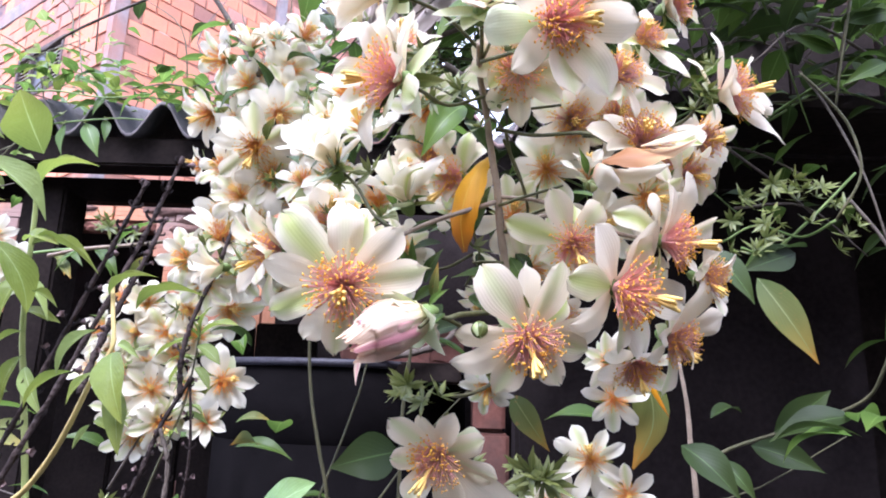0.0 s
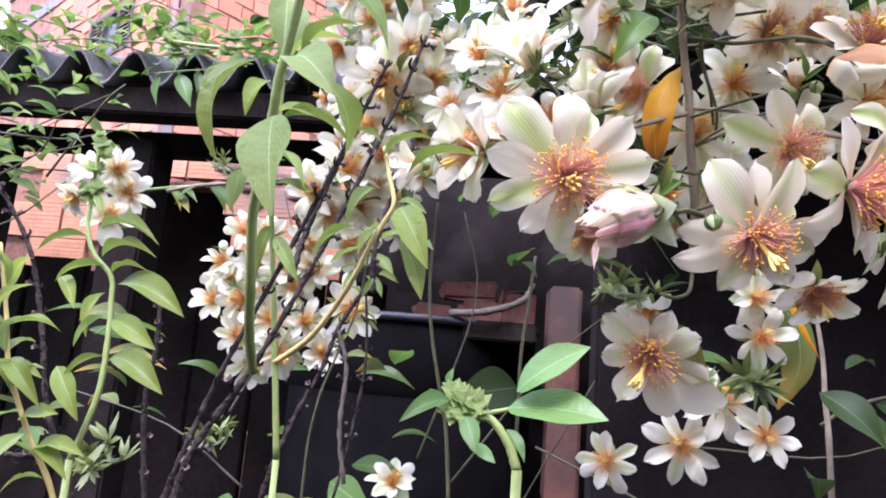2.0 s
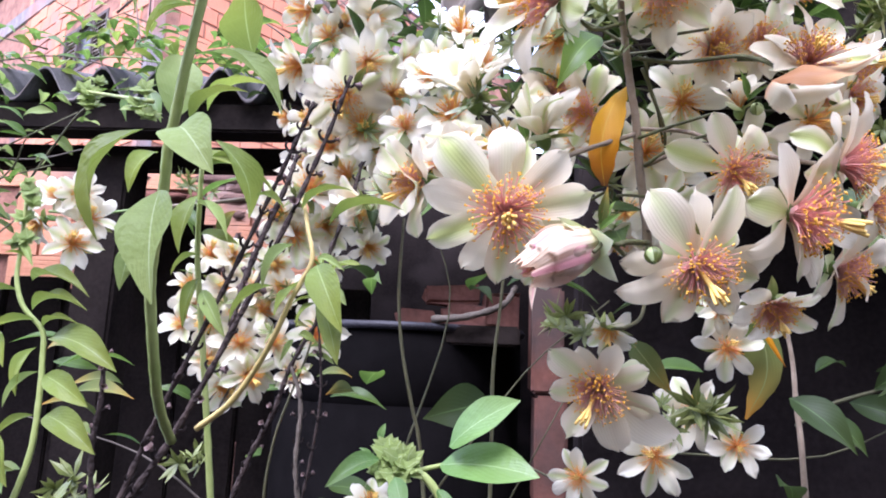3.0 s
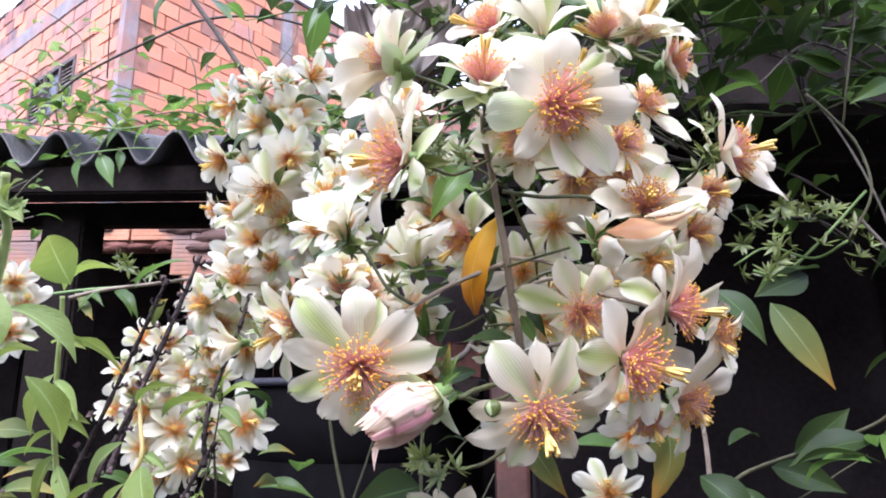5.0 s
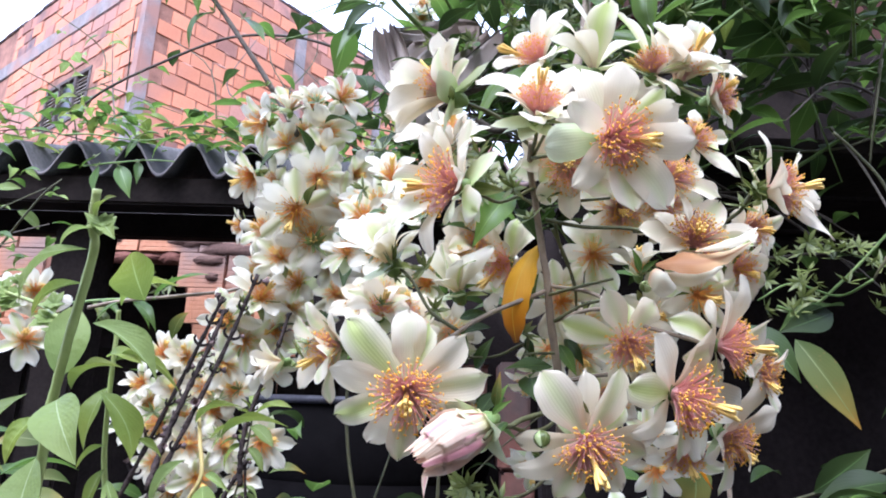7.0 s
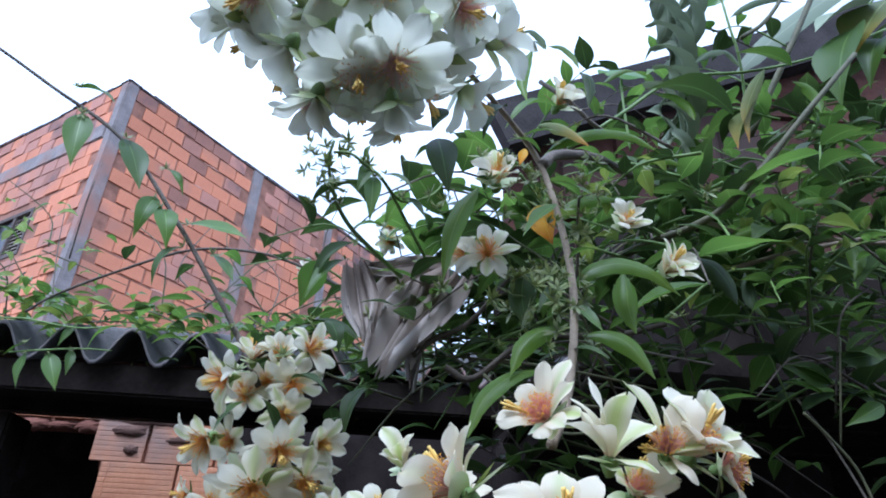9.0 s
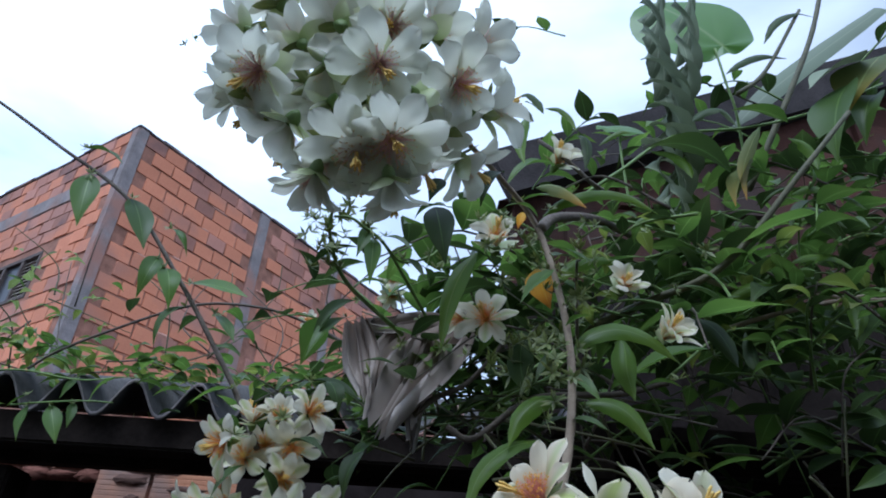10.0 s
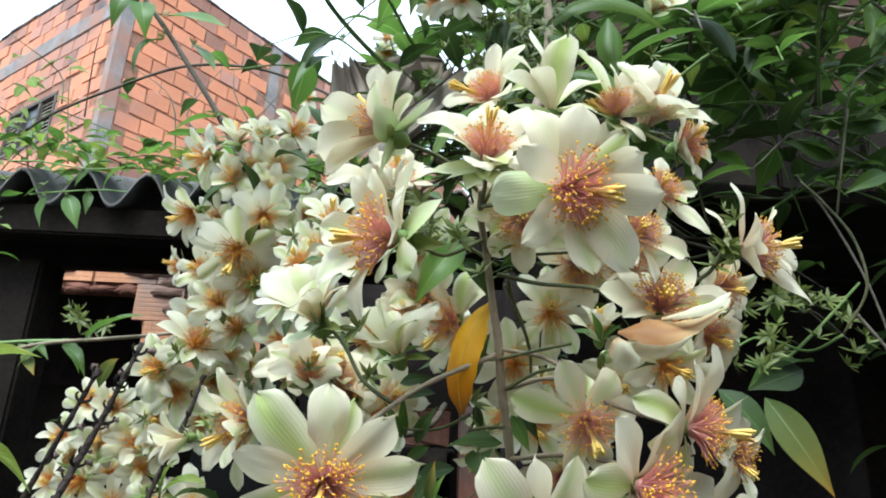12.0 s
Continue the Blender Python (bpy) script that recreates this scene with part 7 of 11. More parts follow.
ribbon("leaf", canopy, [(0.3153, 0.4200, 1.9331), (0.3195, 0.4183, 1.9208), (0.3171, 0.4167, 1.9051), (0.3081, 0.4150, 1.8857)], (0.0008, 0.0048, 0.0074, 0.0077, 0.0066, 0.0039, 0.0004), (-0.21, -0.80, 0.48), LEAF_ARCH, 0.49, 0.04, 34)
leaf(canopy, (0.359, 0.420, 1.922), (0.303, 0.410, 1.874), "dark", (-0.04, -0.26, 0.68), 1.2)
ribbon("leaf", canopy, [(0.4575, 0.5000, 2.3935), (0.4269, 0.4983, 2.3964), (0.3950, 0.4967, 2.3702), (0.3698, 0.4950, 2.3265)], (0.0007, 0.0046, 0.0071, 0.0074, 0.0063, 0.0037, 0.0004), (0.07, -0.80, 0.57), LEAF_DARK, 0.25, 0.04, 36)
ribbon("leaf", canopy, [(0.3971, 0.5000, 2.3089), (0.3662, 0.4983, 2.3094), (0.3369, 0.4967, 2.2919), (0.3094, 0.4950, 2.2653)], (0.0008, 0.0048, 0.0073, 0.0077, 0.0066, 0.0039, 0.0004), (-0.07, -0.80, 0.30), LEAF_DARK, 0.37, 0.04, 35)
leaf(canopy, (0.454, 0.460, 2.267), (0.371, 0.450, 2.202), "withered", (0.11, -0.23, 0.67), 1.3)
leaf(canopy, (0.472, 0.450, 2.267), (0.398, 0.440, 2.162), "turning", (0.00, -0.29, 0.61), 1.4)
leaf(canopy, (0.419, 0.450, 2.216), (0.366, 0.440, 2.090), "green", (-0.14, -0.18, 0.81), 1.3)
leaf(canopy, (0.447, 0.450, 2.202), (0.402, 0.440, 2.116), "green", (-0.25, -0.37, 0.68), 1.2)
leaf(canopy, (0.317, 0.420, 2.017), (0.372, 0.410, 2.033), "green", (-0.07, -0.34, 0.64), 1.1)
leaf(canopy, (0.320, 0.430, 2.044), (0.311, 0.420, 2.075), "green", (0.09, -0.45, 0.49), 1.1)
leaf(canopy, (0.265, 0.420, 2.064), (0.232, 0.410, 2.002), "turning", (-0.28, -0.16, 0.77), 1.0)
leaf(canopy, (0.334, 0.450, 2.149), (0.269, 0.440, 2.149), "green", (-0.25, -0.40, 0.73), 1.2)
ribbon("leaf", canopy, [(0.1041, 0.3650, 1.9105), (0.0873, 0.3633, 1.9105), (0.0703, 0.3617, 1.9017), (0.0564, 0.3600, 1.8818)], (0.0008, 0.0048, 0.0073, 0.0077, 0.0065, 0.0038, 0.0004), (0.07, -0.80, 0.48), LEAF_ARCH, 0.61, 0.04, 29)
leaf(canopy, (0.072, 0.400, 2.023), (0.026, 0.390, 1.987), "green", (0.13, -0.44, 0.63), 1.0)
leaf(canopy, (0.094, 0.400, 1.923), (0.141, 0.390, 1.931), "green", (-0.26, -0.28, 0.82), 1.1)
leaf(canopy, (0.037, 0.330, 1.877), (0.044, 0.320, 1.843), "yellow", (-0.24, -0.85, -0.17), 1.3, 2)
leaf(canopy, (0.030, 0.330, 1.922), (0.026, 0.330, 1.907), "yellow", (-0.16, -0.85, -0.16), 1.0, 2)
leaf(canopy, (0.172, 0.400, 1.929), (0.196, 0.390, 1.909), "green", (-0.28, -0.16, 0.65), 1.0)
leaf(canopy, (-0.068, 0.450, 1.784), (-0.079, 0.440, 1.746), "dark", (-0.14, -0.18, 0.72), 1.4)
leaf(canopy, (-0.104, 0.460, 1.838), (-0.091, 0.450, 1.809), "dark", (0.06, -0.42, 0.48), 1.5)
leaf(canopy, (0.121, 0.400, 1.774), (0.159, 0.390, 1.770), "dark", (-0.11, -0.14, 0.66), 1.5)
leaf(canopy, (0.217, 0.420, 1.853), (0.204, 0.420, 1.881), "dark", (-0.02, -0.34, 0.80), 1.5)
ribbon("leaf", canopy, [(0.0880, 0.3250, 1.8303), (0.0886, 0.3227, 1.8195), (0.0877, 0.3203, 1.8051), (0.0898, 0.3180, 1.7880)], (0.0008, 0.0048, 0.0074, 0.0078, 0.0066, 0.0039, 0.0004), (0.00, -0.80, 0.30), LEAF_ARCH, 0.61, 0.04, 25)
ribbon("leaf", canopy, [(0.2102, 0.4000, 1.8767), (0.2120, 0.3983, 1.8656), (0.2115, 0.3967, 1.8509), (0.2169, 0.3950, 1.8381)], (0.0006, 0.0039, 0.0059, 0.0063, 0.0053, 0.0031, 0.0003), (0.14, -0.80, 0.66), LEAF_DARK, 0.61, 0.04, 33)
ribbon("leaf", canopy, [(0.0763, 0.3450, 2.0103), (0.0823, 0.3433, 2.0065), (0.0830, 0.3417, 1.9920), (0.0795, 0.3400, 1.9726)], (0.0005, 0.0030, 0.0046, 0.0048, 0.0041, 0.0024, 0.0002), (0.14, -0.80, 0.30), LEAF_DARK, 0.25, 0.04, 40)
ribbon("leaf", canopy, [(0.0987, 0.3600, 2.0151), (0.1084, 0.3583, 2.0255), (0.1176, 0.3567, 2.0299), (0.1252, 0.3550, 2.0268)], (0.0004, 0.0026, 0.0039, 0.0041, 0.0035, 0.0021, 0.0002), (-0.21, -0.80, 0.57), LEAF_ARCH, 0.61, 0.04, 41)
ribbon("leaf", canopy, [(0.1673, 0.4200, 2.0671), (0.1878, 0.4183, 2.0651), (0.1985, 0.4167, 2.0527), (0.2004, 0.4150, 2.0351)], (0.0007, 0.0046, 0.0070, 0.0074, 0.0063, 0.0037, 0.0004), (-0.07, -0.80, 0.39), LEAF_ARCH, 0.49, 0.04, 42)
ribbon("leaf", canopy, [(0.2142, 0.4200, 2.1098), (0.2300, 0.4183, 2.1248), (0.2462, 0.4167, 2.1250), (0.2551, 0.4150, 2.1022)], (0.0009, 0.0055, 0.0084, 0.0089, 0.0075, 0.0044, 0.0004), (0.07, -0.80, 0.66), LEAF_DARK, 0.37, 0.04, 43)
ribbon("leaf", canopy, [(0.2742, 0.4100, 2.0997), (0.2602, 0.4083, 2.0757), (0.2452, 0.4067, 2.0427), (0.2401, 0.4050, 2.0064)], (0.0006, 0.0039, 0.0060, 0.0063, 0.0054, 0.0032, 0.0003), (0.21, -0.80, 0.48), LEAF_TURN, 0.25, 0.04, 44)
ribbon("leaf", canopy, [(0.1339, 0.4000, 1.9668), (0.1462, 0.3983, 1.9753), (0.1598, 0.3967, 1.9754), (0.1724, 0.3950, 1.9680)], (0.0006, 0.0035, 0.0053, 0.0056, 0.0048, 0.0028, 0.0003), (-0.14, -0.80, 0.30), LEAF_ARCH, 0.61, 0.04, 45)
ribbon("leaf", canopy, [(0.1080, 0.3700, 1.9366), (0.0954, 0.3683, 1.9463), (0.0840, 0.3667, 1.9462), (0.0733, 0.3650, 1.9409)], (0.0006, 0.0037, 0.0057, 0.0060, 0.0051, 0.0030, 0.0003), (0.00, -0.80, 0.57), LEAF_ARCH, 0.49, 0.04, 46)
ribbon("leaf", canopy, [(0.2998, 0.4300, 2.0367), (0.3173, 0.4283, 2.0457), (0.3320, 0.4267, 2.0439), (0.3440, 0.4250, 2.0327)], (0.0007, 0.0046, 0.0070, 0.0074, 0.0063, 0.0037, 0.0004), (0.14, -0.80, 0.39), LEAF_ARCH, 0.37, 0.04, 47)
ribbon("leaf", canopy, [(0.3123, 0.4200, 2.0241), (0.3316, 0.4183, 2.0311), (0.3451, 0.4167, 2.0267), (0.3559, 0.4150, 2.0140)], (0.0008, 0.0048, 0.0073, 0.0077, 0.0066, 0.0039, 0.0004), (-0.21, -0.80, 0.66), LEAF_ARCH, 0.25, 0.04, 48)
ribbon("leaf", canopy, [(0.3140, 0.4300, 2.1074), (0.3264, 0.4283, 2.1036), (0.3328, 0.4267, 2.0884), (0.3304, 0.4250, 2.0659)], (0.0008, 0.0052, 0.0079, 0.0083, 0.0071, 0.0042, 0.0004), (-0.07, -0.80, 0.48), LEAF_ARCH, 0.61, 0.04, 49)
ribbon("leaf", canopy, [(0.2807, 0.4100, 2.0017), (0.3009, 0.4083, 2.0054), (0.3134, 0.4067, 1.9994), (0.3231, 0.4050, 1.9844)], (0.0008, 0.0049, 0.0075, 0.0079, 0.0067, 0.0040, 0.0004), (0.07, -0.80, 0.30), LEAF_DARK, 0.49, 0.04, 50)
ribbon("leaf", canopy, [(0.4106, 0.6600, 2.3427), (0.4792, 0.6600, 2.4202), (0.5868, 0.6600, 2.5223), (0.7335, 0.6600, 2.6552)], (0.0032, 0.0146, 0.0188, 0.0195, 0.0188, 0.0163, 0.0122), (-0.35, -0.8, 0.1), LEAF_PALE, 0.15, 0.02, 90, "broad pale grey-green leaf")
leaf(canopy, (0.076, 0.360, 1.779), (0.039, 0.350, 1.778), "dark", (-0.24, -0.36, 0.64), 1.5)
leaf(roof_vine, (-0.348, 0.460, 2.021), (-0.335, 0.450, 1.957), "green", (0.10, -0.41, 0.50), 1.04)
leaf(roof_vine, (-0.303, 0.460, 1.997), (-0.273, 0.450, 1.939), "green", (-0.03, -0.24, 0.83), 1.1199999999999999)
leaf(roof_vine, (-0.262, 0.460, 1.939), (-0.266, 0.450, 1.893), "green", (0.21, -0.46, 0.46), 1.2000000000000002)
leaf(roof_vine, (-0.254, 0.460, 1.928), (-0.238, 0.450, 1.885), "green", (0.08, -0.49, 0.66), 1.36)
leaf(roof_vine, (-0.231, 0.460, 1.915), (-0.177, 0.450, 1.901), "green", (0.18, -0.53, 0.51), 1.04)
leaf(roof_vine, (-0.228, 0.460, 1.894), (-0.241, 0.450, 1.853), "green", (0.02, -0.18, 0.69), 1.04)
leaf(roof_vine, (-0.261, 0.460, 1.968), (-0.240, 0.460, 1.941), "green", (0.01, -0.50, 0.64), 0.7200000000000001)
leaf(roof_vine, (-0.360, 0.460, 2.050), (-0.317, 0.450, 2.027), "green", (0.18, -0.25, 0.81), 0.8)
leaf(roof_vine, (-0.204, 0.460, 1.889), (-0.180, 0.450, 1.861), "green", (0.16, -0.32, 0.75), 1.04)
leaf(roof_vine, (-0.178, 0.460, 1.827), (-0.203, 0.450, 1.808), "green", (-0.10, -0.16, 0.80), 1.1199999999999999)
leaf(roof_vine, (-0.113, 0.360, 1.883), (-0.081, 0.350, 1.896), "dark", (-0.16, -0.13, 0.77), 0.8)
leaf(roof_vine, (-0.077, 0.350, 1.912), (-0.081, 0.340, 1.882), "green", (0.28, -0.42, 0.55), 0.96)
leaf(roof_vine, (-0.073, 0.360, 1.910), (-0.071, 0.350, 1.867), "green", (0.06, -0.51, 0.49), 0.8800000000000001)
leaf(roof_vine, (-0.066, 0.370, 1.919), (-0.044, 0.360, 1.902), "green", (0.09, -0.50, 0.55), 0.8)
leaf(roof_vine, (-0.079, 0.350, 1.915), (-0.075, 0.350, 1.930), "green", (-0.01, -0.45, 0.62), 0.8800000000000001)
leaf(roof_vine, (-0.052, 0.390, 1.913), (-0.034, 0.380, 1.891), "dark", (-0.28, -0.16, 0.85), 0.96)
leaf(roof_vine, (-0.069, 0.500, 1.950), (-0.099, 0.490, 1.937), "green", (0.26, -0.22, 0.74), 0.96)
leaf(roof_vine, (-0.094, 0.500, 1.931), (-0.127, 0.490, 1.879), "dark", (0.05, -0.33, 0.58), 0.8)
leaf(roof_vine, (-0.043, 0.480, 1.941), (-0.066, 0.470, 1.917), "green", (-0.01, -0.22, 0.70), 0.96)
leaf(roof_vine, (-0.102, 0.500, 1.913), (-0.128, 0.480, 1.864), "green", (0.10, -0.25, 0.61), 0.8800000000000001)
leaf(roof_vine, (-0.121, 0.480, 1.845), (-0.077, 0.470, 1.825), "dark", (0.09, -0.37, 0.73), 1.2000000000000002)
leaf(roof_vine, (-0.316, 0.550, 1.662), (-0.332, 0.540, 1.640), "green", (-0.27, -0.54, 0.63), 0.8800000000000001)
leaf(roof_vine, (-0.306, 0.550, 1.660), (-0.277, 0.540, 1.634), "green", (0.13, -0.54, 0.79), 0.96)
leaf(roof_vine, (-0.336, 0.550, 1.653), (-0.317, 0.540, 1.634), "turning", (-0.00, -0.40, 0.73), 0.8)
leaf(roof_vine, (-0.284, 0.540, 1.665), (-0.233, 0.530, 1.684), "green", (0.05, -0.26, 0.82), 0.96)
leaf(roof_vine, (-0.618, 0.970, 1.951), (-0.609, 0.960, 1.893), "green", (-0.25, -0.24, 0.72), 1.1199999999999999)
leaf(roof_vine, (-0.585, 0.970, 1.953), (-0.552, 0.960, 1.893), "green", (-0.09, -0.28, 0.55), 1.1199999999999999)
leaf(roof_vine, (-0.553, 0.970, 1.960), (-0.545, 0.960, 1.917), "green", (0.24, -0.37, 0.54), 1.04)
leaf(roof_vine, (-0.624, 0.970, 1.967), (-0.644, 0.960, 1.942), "green", (-0.22, -0.20, 0.61), 0.96)
leaf(roof_vine, (-0.552, 0.960, 1.997), (-0.565, 0.950, 1.957), "green", (0.21, -0.52, 0.56), 0.96)
leaf(roof_vine, (-0.480, 0.960, 2.002), (-0.521, 0.950, 1.951), "green", (-0.09, -0.23, 0.67), 0.96)
leaf(roof_vine, (-0.355, 0.580, 1.667), (-0.326, 0.570, 1.650), "green", (0.07, -0.37, 0.91), 0.8800000000000001)
leaf(roof_vine, (-0.360, 0.580, 1.664), (-0.341, 0.570, 1.641), "turning", (0.21, -0.42, 0.80), 0.8)
leaf(roof_vine, (-0.318, 0.570, 1.669), (-0.293, 0.560, 1.639), "green", (-0.12, -0.41, 0.89), 0.96)


# ---- herbs and dry stalks ----
herb_tall = plant("basil_plant", "tall basil stem with drooping pale green leaves", "herb", "basil plants")
herb_thin = plant("basil_plant", "slender basil stem with narrow green leaves", "herb", "basil plants")
herb_side = plant("basil_plant", "basil stem with paired bright green leaves", "herb", "basil plants")
herb_edge = plant("basil_plant", "basil stem with a yellowish woody stalk", "herb", "basil plants")
herb_front = plant("basil_plant", "basil tip with glossy leaves and green flower buds", "herb", "basil plants")
herb_leaning = plant("basil_plant", "leaning straw-coloured basil stalk with few leaves", "herb", "basil plants")
herb_sprig = plant("basil_plant", "small basil sprig with yellowish leaves among dry stalks", "herb", "basil plants")
_, path = stem("stalk", herb_sprig, [(-0.102, 0.270, 1.576), (-0.102, 0.270, 1.564), (-0.105, 0.270, 1.541), (-0.111, 0.270, 1.523), (-0.117, 0.270, 1.502), (-0.119, 0.270, 1.472), (-0.116, 0.270, 1.389)], 0.00038, 0.00057, STEM_OLIVE)
stem("lower_stalk", herb_sprig, [(-0.116, 0.270, 1.391), (-0.116, 0.282, 0.917), (-0.116, 0.290, 0.458), (-0.116, 0.294, -0.010)], 0.00057, 0.0008, STEM_OLIVE, 6, 3)
basil_pairs(herb_sprig, path, 364, 0.014)
stem("stalk", herb_tall, [(-0.082, 0.100, 1.611), (-0.083, 0.102, 1.605), (-0.083, 0.104, 1.600), (-0.086, 0.106, 1.584), (-0.088, 0.108, 1.575), (-0.089, 0.109, 1.571), (-0.090, 0.111, 1.565), (-0.092, 0.114, 1.555), (-0.094, 0.118, 1.548), (-0.095, 0.124, 1.536), (-0.097, 0.132, 1.527), (-0.100, 0.145, 1.519)], 0.0008, 0.00105, STEM_BASIL)
stem("stalk", herb_tall, [(-0.110, 0.140, 1.592), (-0.123, 0.150, 1.597), (-0.137, 0.156, 1.601)], 0.00055, 0.0004, STEM_BASIL)
leaf(herb_tall, (-0.083, 0.102, 1.600), (-0.091, 0.098, 1.589), "basil_pale", (-0.10, -0.55, 0.75), 0.90, 3)
leaf(herb_tall, (-0.084, 0.104, 1.594), (-0.091, 0.102, 1.587), "basil", (-0.10, -0.55, 0.75), 0.90, 1)
leaf(herb_tall, (-0.082, 0.102, 1.605), (-0.076, 0.098, 1.601), "basil_pale", (-0.10, -0.55, 0.75), 1.20, 0)
leaf(herb_tall, (-0.083, 0.102, 1.604), (-0.087, 0.100, 1.600), "basil_pale", (-0.10, -0.55, 0.75), 0.90, 1)
leaf(herb_tall, (-0.082, 0.101, 1.606), (-0.077, 0.098, 1.609), "basil", (-0.10, -0.55, 0.75), 1.05, 0)
star(herb_tall, (-0.080, 0.100, 1.604), 0.0036, "basil", (0.2, -0.6, 0.6), "bud_tuft")
leaf(herb_tall, (-0.093, 0.108, 1.574), (-0.096, 0.104, 1.554), "basil", (-0.17, -0.45, 0.62), 0.94, 3)
leaf(herb_tall, (-0.090, 0.112, 1.577), (-0.093, 0.118, 1.592), "basil_pale", (0.25, -0.58, 0.76), 1.27, 0)
leaf(herb_tall, (-0.082, 0.106, 1.587), (-0.070, 0.109, 1.577), "basil_pale", (0.16, -0.57, 0.65), 1.12, 1)
leaf(herb_tall, (-0.081, 0.122, 1.594), (-0.078, 0.108, 1.601), "basil", (-0.19, -0.72, 0.81), 1.50, 2)
leaf(herb_tall, (-0.085, 0.108, 1.575), (-0.074, 0.104, 1.579), "basil", (-0.04, -0.69, 0.86), 0.83, 1)
leaf(herb_tall, (-0.085, 0.104, 1.573), (-0.075, 0.096, 1.563), "basil_pale", (-0.14, -0.61, 0.65), 1.35, 0)
leaf(herb_tall, (-0.084, 0.116, 1.575), (-0.079, 0.122, 1.562), "basil", (0.08, -0.55, 0.76), 1.12, 3)
leaf(herb_tall, (-0.088, 0.106, 1.563), (-0.083, 0.098, 1.544), "basil_pale", (-0.14, -0.65, 0.64), 1.11, 2)
leaf(herb_tall, (-0.090, 0.108, 1.570), (-0.092, 0.104, 1.562), "basil", (-0.10, -0.70, 0.61), 1.20, 1)
leaf(herb_tall, (-0.095, 0.112, 1.555), (-0.095, 0.110, 1.547), "basil_pale", (0.28, -0.41, 0.62), 1.05, 0)
leaf(herb_tall, (-0.077, 0.120, 1.566), (-0.071, 0.118, 1.563), "basil", (-0.29, -0.68, 0.79), 0.83, 1)
star(herb_tall, (-0.135, 0.156, 1.600), 0.0043, "basil", (0.2, -0.6, 0.6), "bud_tuft")
star(herb_tall, (-0.138, 0.157, 1.602), 0.0034, "basil", (0.2, -0.6, 0.6), "bud_tuft")
star(herb_tall, (-0.134, 0.155, 1.597), 0.0036, "basil", (0.2, -0.6, 0.6), "bud_tuft")
star(herb_tall, (-0.114, 0.143, 1.596), 0.0036, "basil", (0.2, -0.6, 0.6), "bud_tuft")
star(herb_tall, (-0.115, 0.143, 1.592), 0.0042, "basil", (0.2, -0.6, 0.6), "bud_tuft")
star(herb_tall, (-0.111, 0.141, 1.589), 0.0032, "basil", (0.2, -0.6, 0.6), "bud_tuft")
star(herb_tall, (-0.134, 0.157, 1.604), 0.0026, "basil", (0.2, -0.6, 0.6), "bud_tuft")
stem("stalk", herb_thin, [(-0.109, 0.164, 1.598), (-0.109, 0.165, 1.592), (-0.109, 0.166, 1.577), (-0.109, 0.168, 1.562), (-0.108, 0.170, 1.550), (-0.106, 0.172, 1.533), (-0.104, 0.174, 1.515), (-0.102, 0.176, 1.496)], 0.0006, 0.0009, STEM_BASIL)
stem("lower_stalk", herb_thin, [(-0.102, 0.176, 1.496), (-0.102, 0.188, 0.97), (-0.102, 0.196, 0.48), (-0.102, 0.200, -0.010)], 0.0009, 0.00126, STEM_BASIL, 6, 3)
leaf(herb_thin, (-0.110, 0.164, 1.585), (-0.097, 0.158, 1.583), "basil", (-0.17, -0.45, 0.62), 0.75, 0)
leaf(herb_thin, (-0.108, 0.164, 1.584), (-0.087, 0.160, 1.576), "basil", (0.25, -0.58, 0.76), 0.45, 1)
leaf(herb_thin, (-0.109, 0.165, 1.575), (-0.098, 0.160, 1.564), "basil_pale", (0.16, -0.57, 0.65), 0.65, 1)
leaf(herb_thin, (-0.108, 0.166, 1.567), (-0.096, 0.162, 1.564), "basil", (-0.19, -0.72, 0.81), 0.5, 2)
leaf(herb_thin, (-0.109, 0.165, 1.577), (-0.110, 0.160, 1.561), "basil", (-0.04, -0.69, 0.86), 0.9, 0)
leaf(herb_thin, (-0.108, 0.163, 1.599), (-0.090, 0.158, 1.604), "basil", (-0.14, -0.61, 0.65), 0.6, 1)
leaf(herb_thin, (-0.108, 0.168, 1.556), (-0.109, 0.164, 1.543), "basil", (0.08, -0.55, 0.76), 0.7, 1)
leaf(herb_thin, (-0.107, 0.168, 1.553), (-0.098, 0.164, 1.541), "basil_pale", (-0.14, -0.65, 0.64), 0.7, 0)
leaf(herb_thin, (-0.108, 0.167, 1.562), (-0.113, 0.163, 1.556), "basil", (-0.10, -0.70, 0.61), 0.6, 1)
stem("stalk", herb_side, [(-0.181, 0.200, 1.586), (-0.180, 0.199, 1.576), (-0.179, 0.198, 1.565), (-0.178, 0.197, 1.557), (-0.174, 0.196, 1.549), (-0.167, 0.196, 1.542), (-0.165, 0.195, 1.534), (-0.163, 0.193, 1.525), (-0.161, 0.190, 1.510), (-0.162, 0.188, 1.499), (-0.164, 0.186, 1.489)], 0.0006, 0.00095, STEM_BASIL)
stem("lower_stalk", herb_side, [(-0.164, 0.186, 1.489), (-0.164, 0.198, 0.97), (-0.164, 0.206, 0.48), (-0.164, 0.210, -0.010)], 0.00095, 0.00133, STEM_BASIL, 6, 3)
leaf(herb_side, (-0.173, 0.197, 1.557), (-0.150, 0.190, 1.552), "basil", (-0.17, -0.45, 0.62), 0.7, 1)
leaf(herb_side, (-0.171, 0.196, 1.548), (-0.150, 0.190, 1.548), "basil", (0.25, -0.58, 0.76), 0.6, 1)
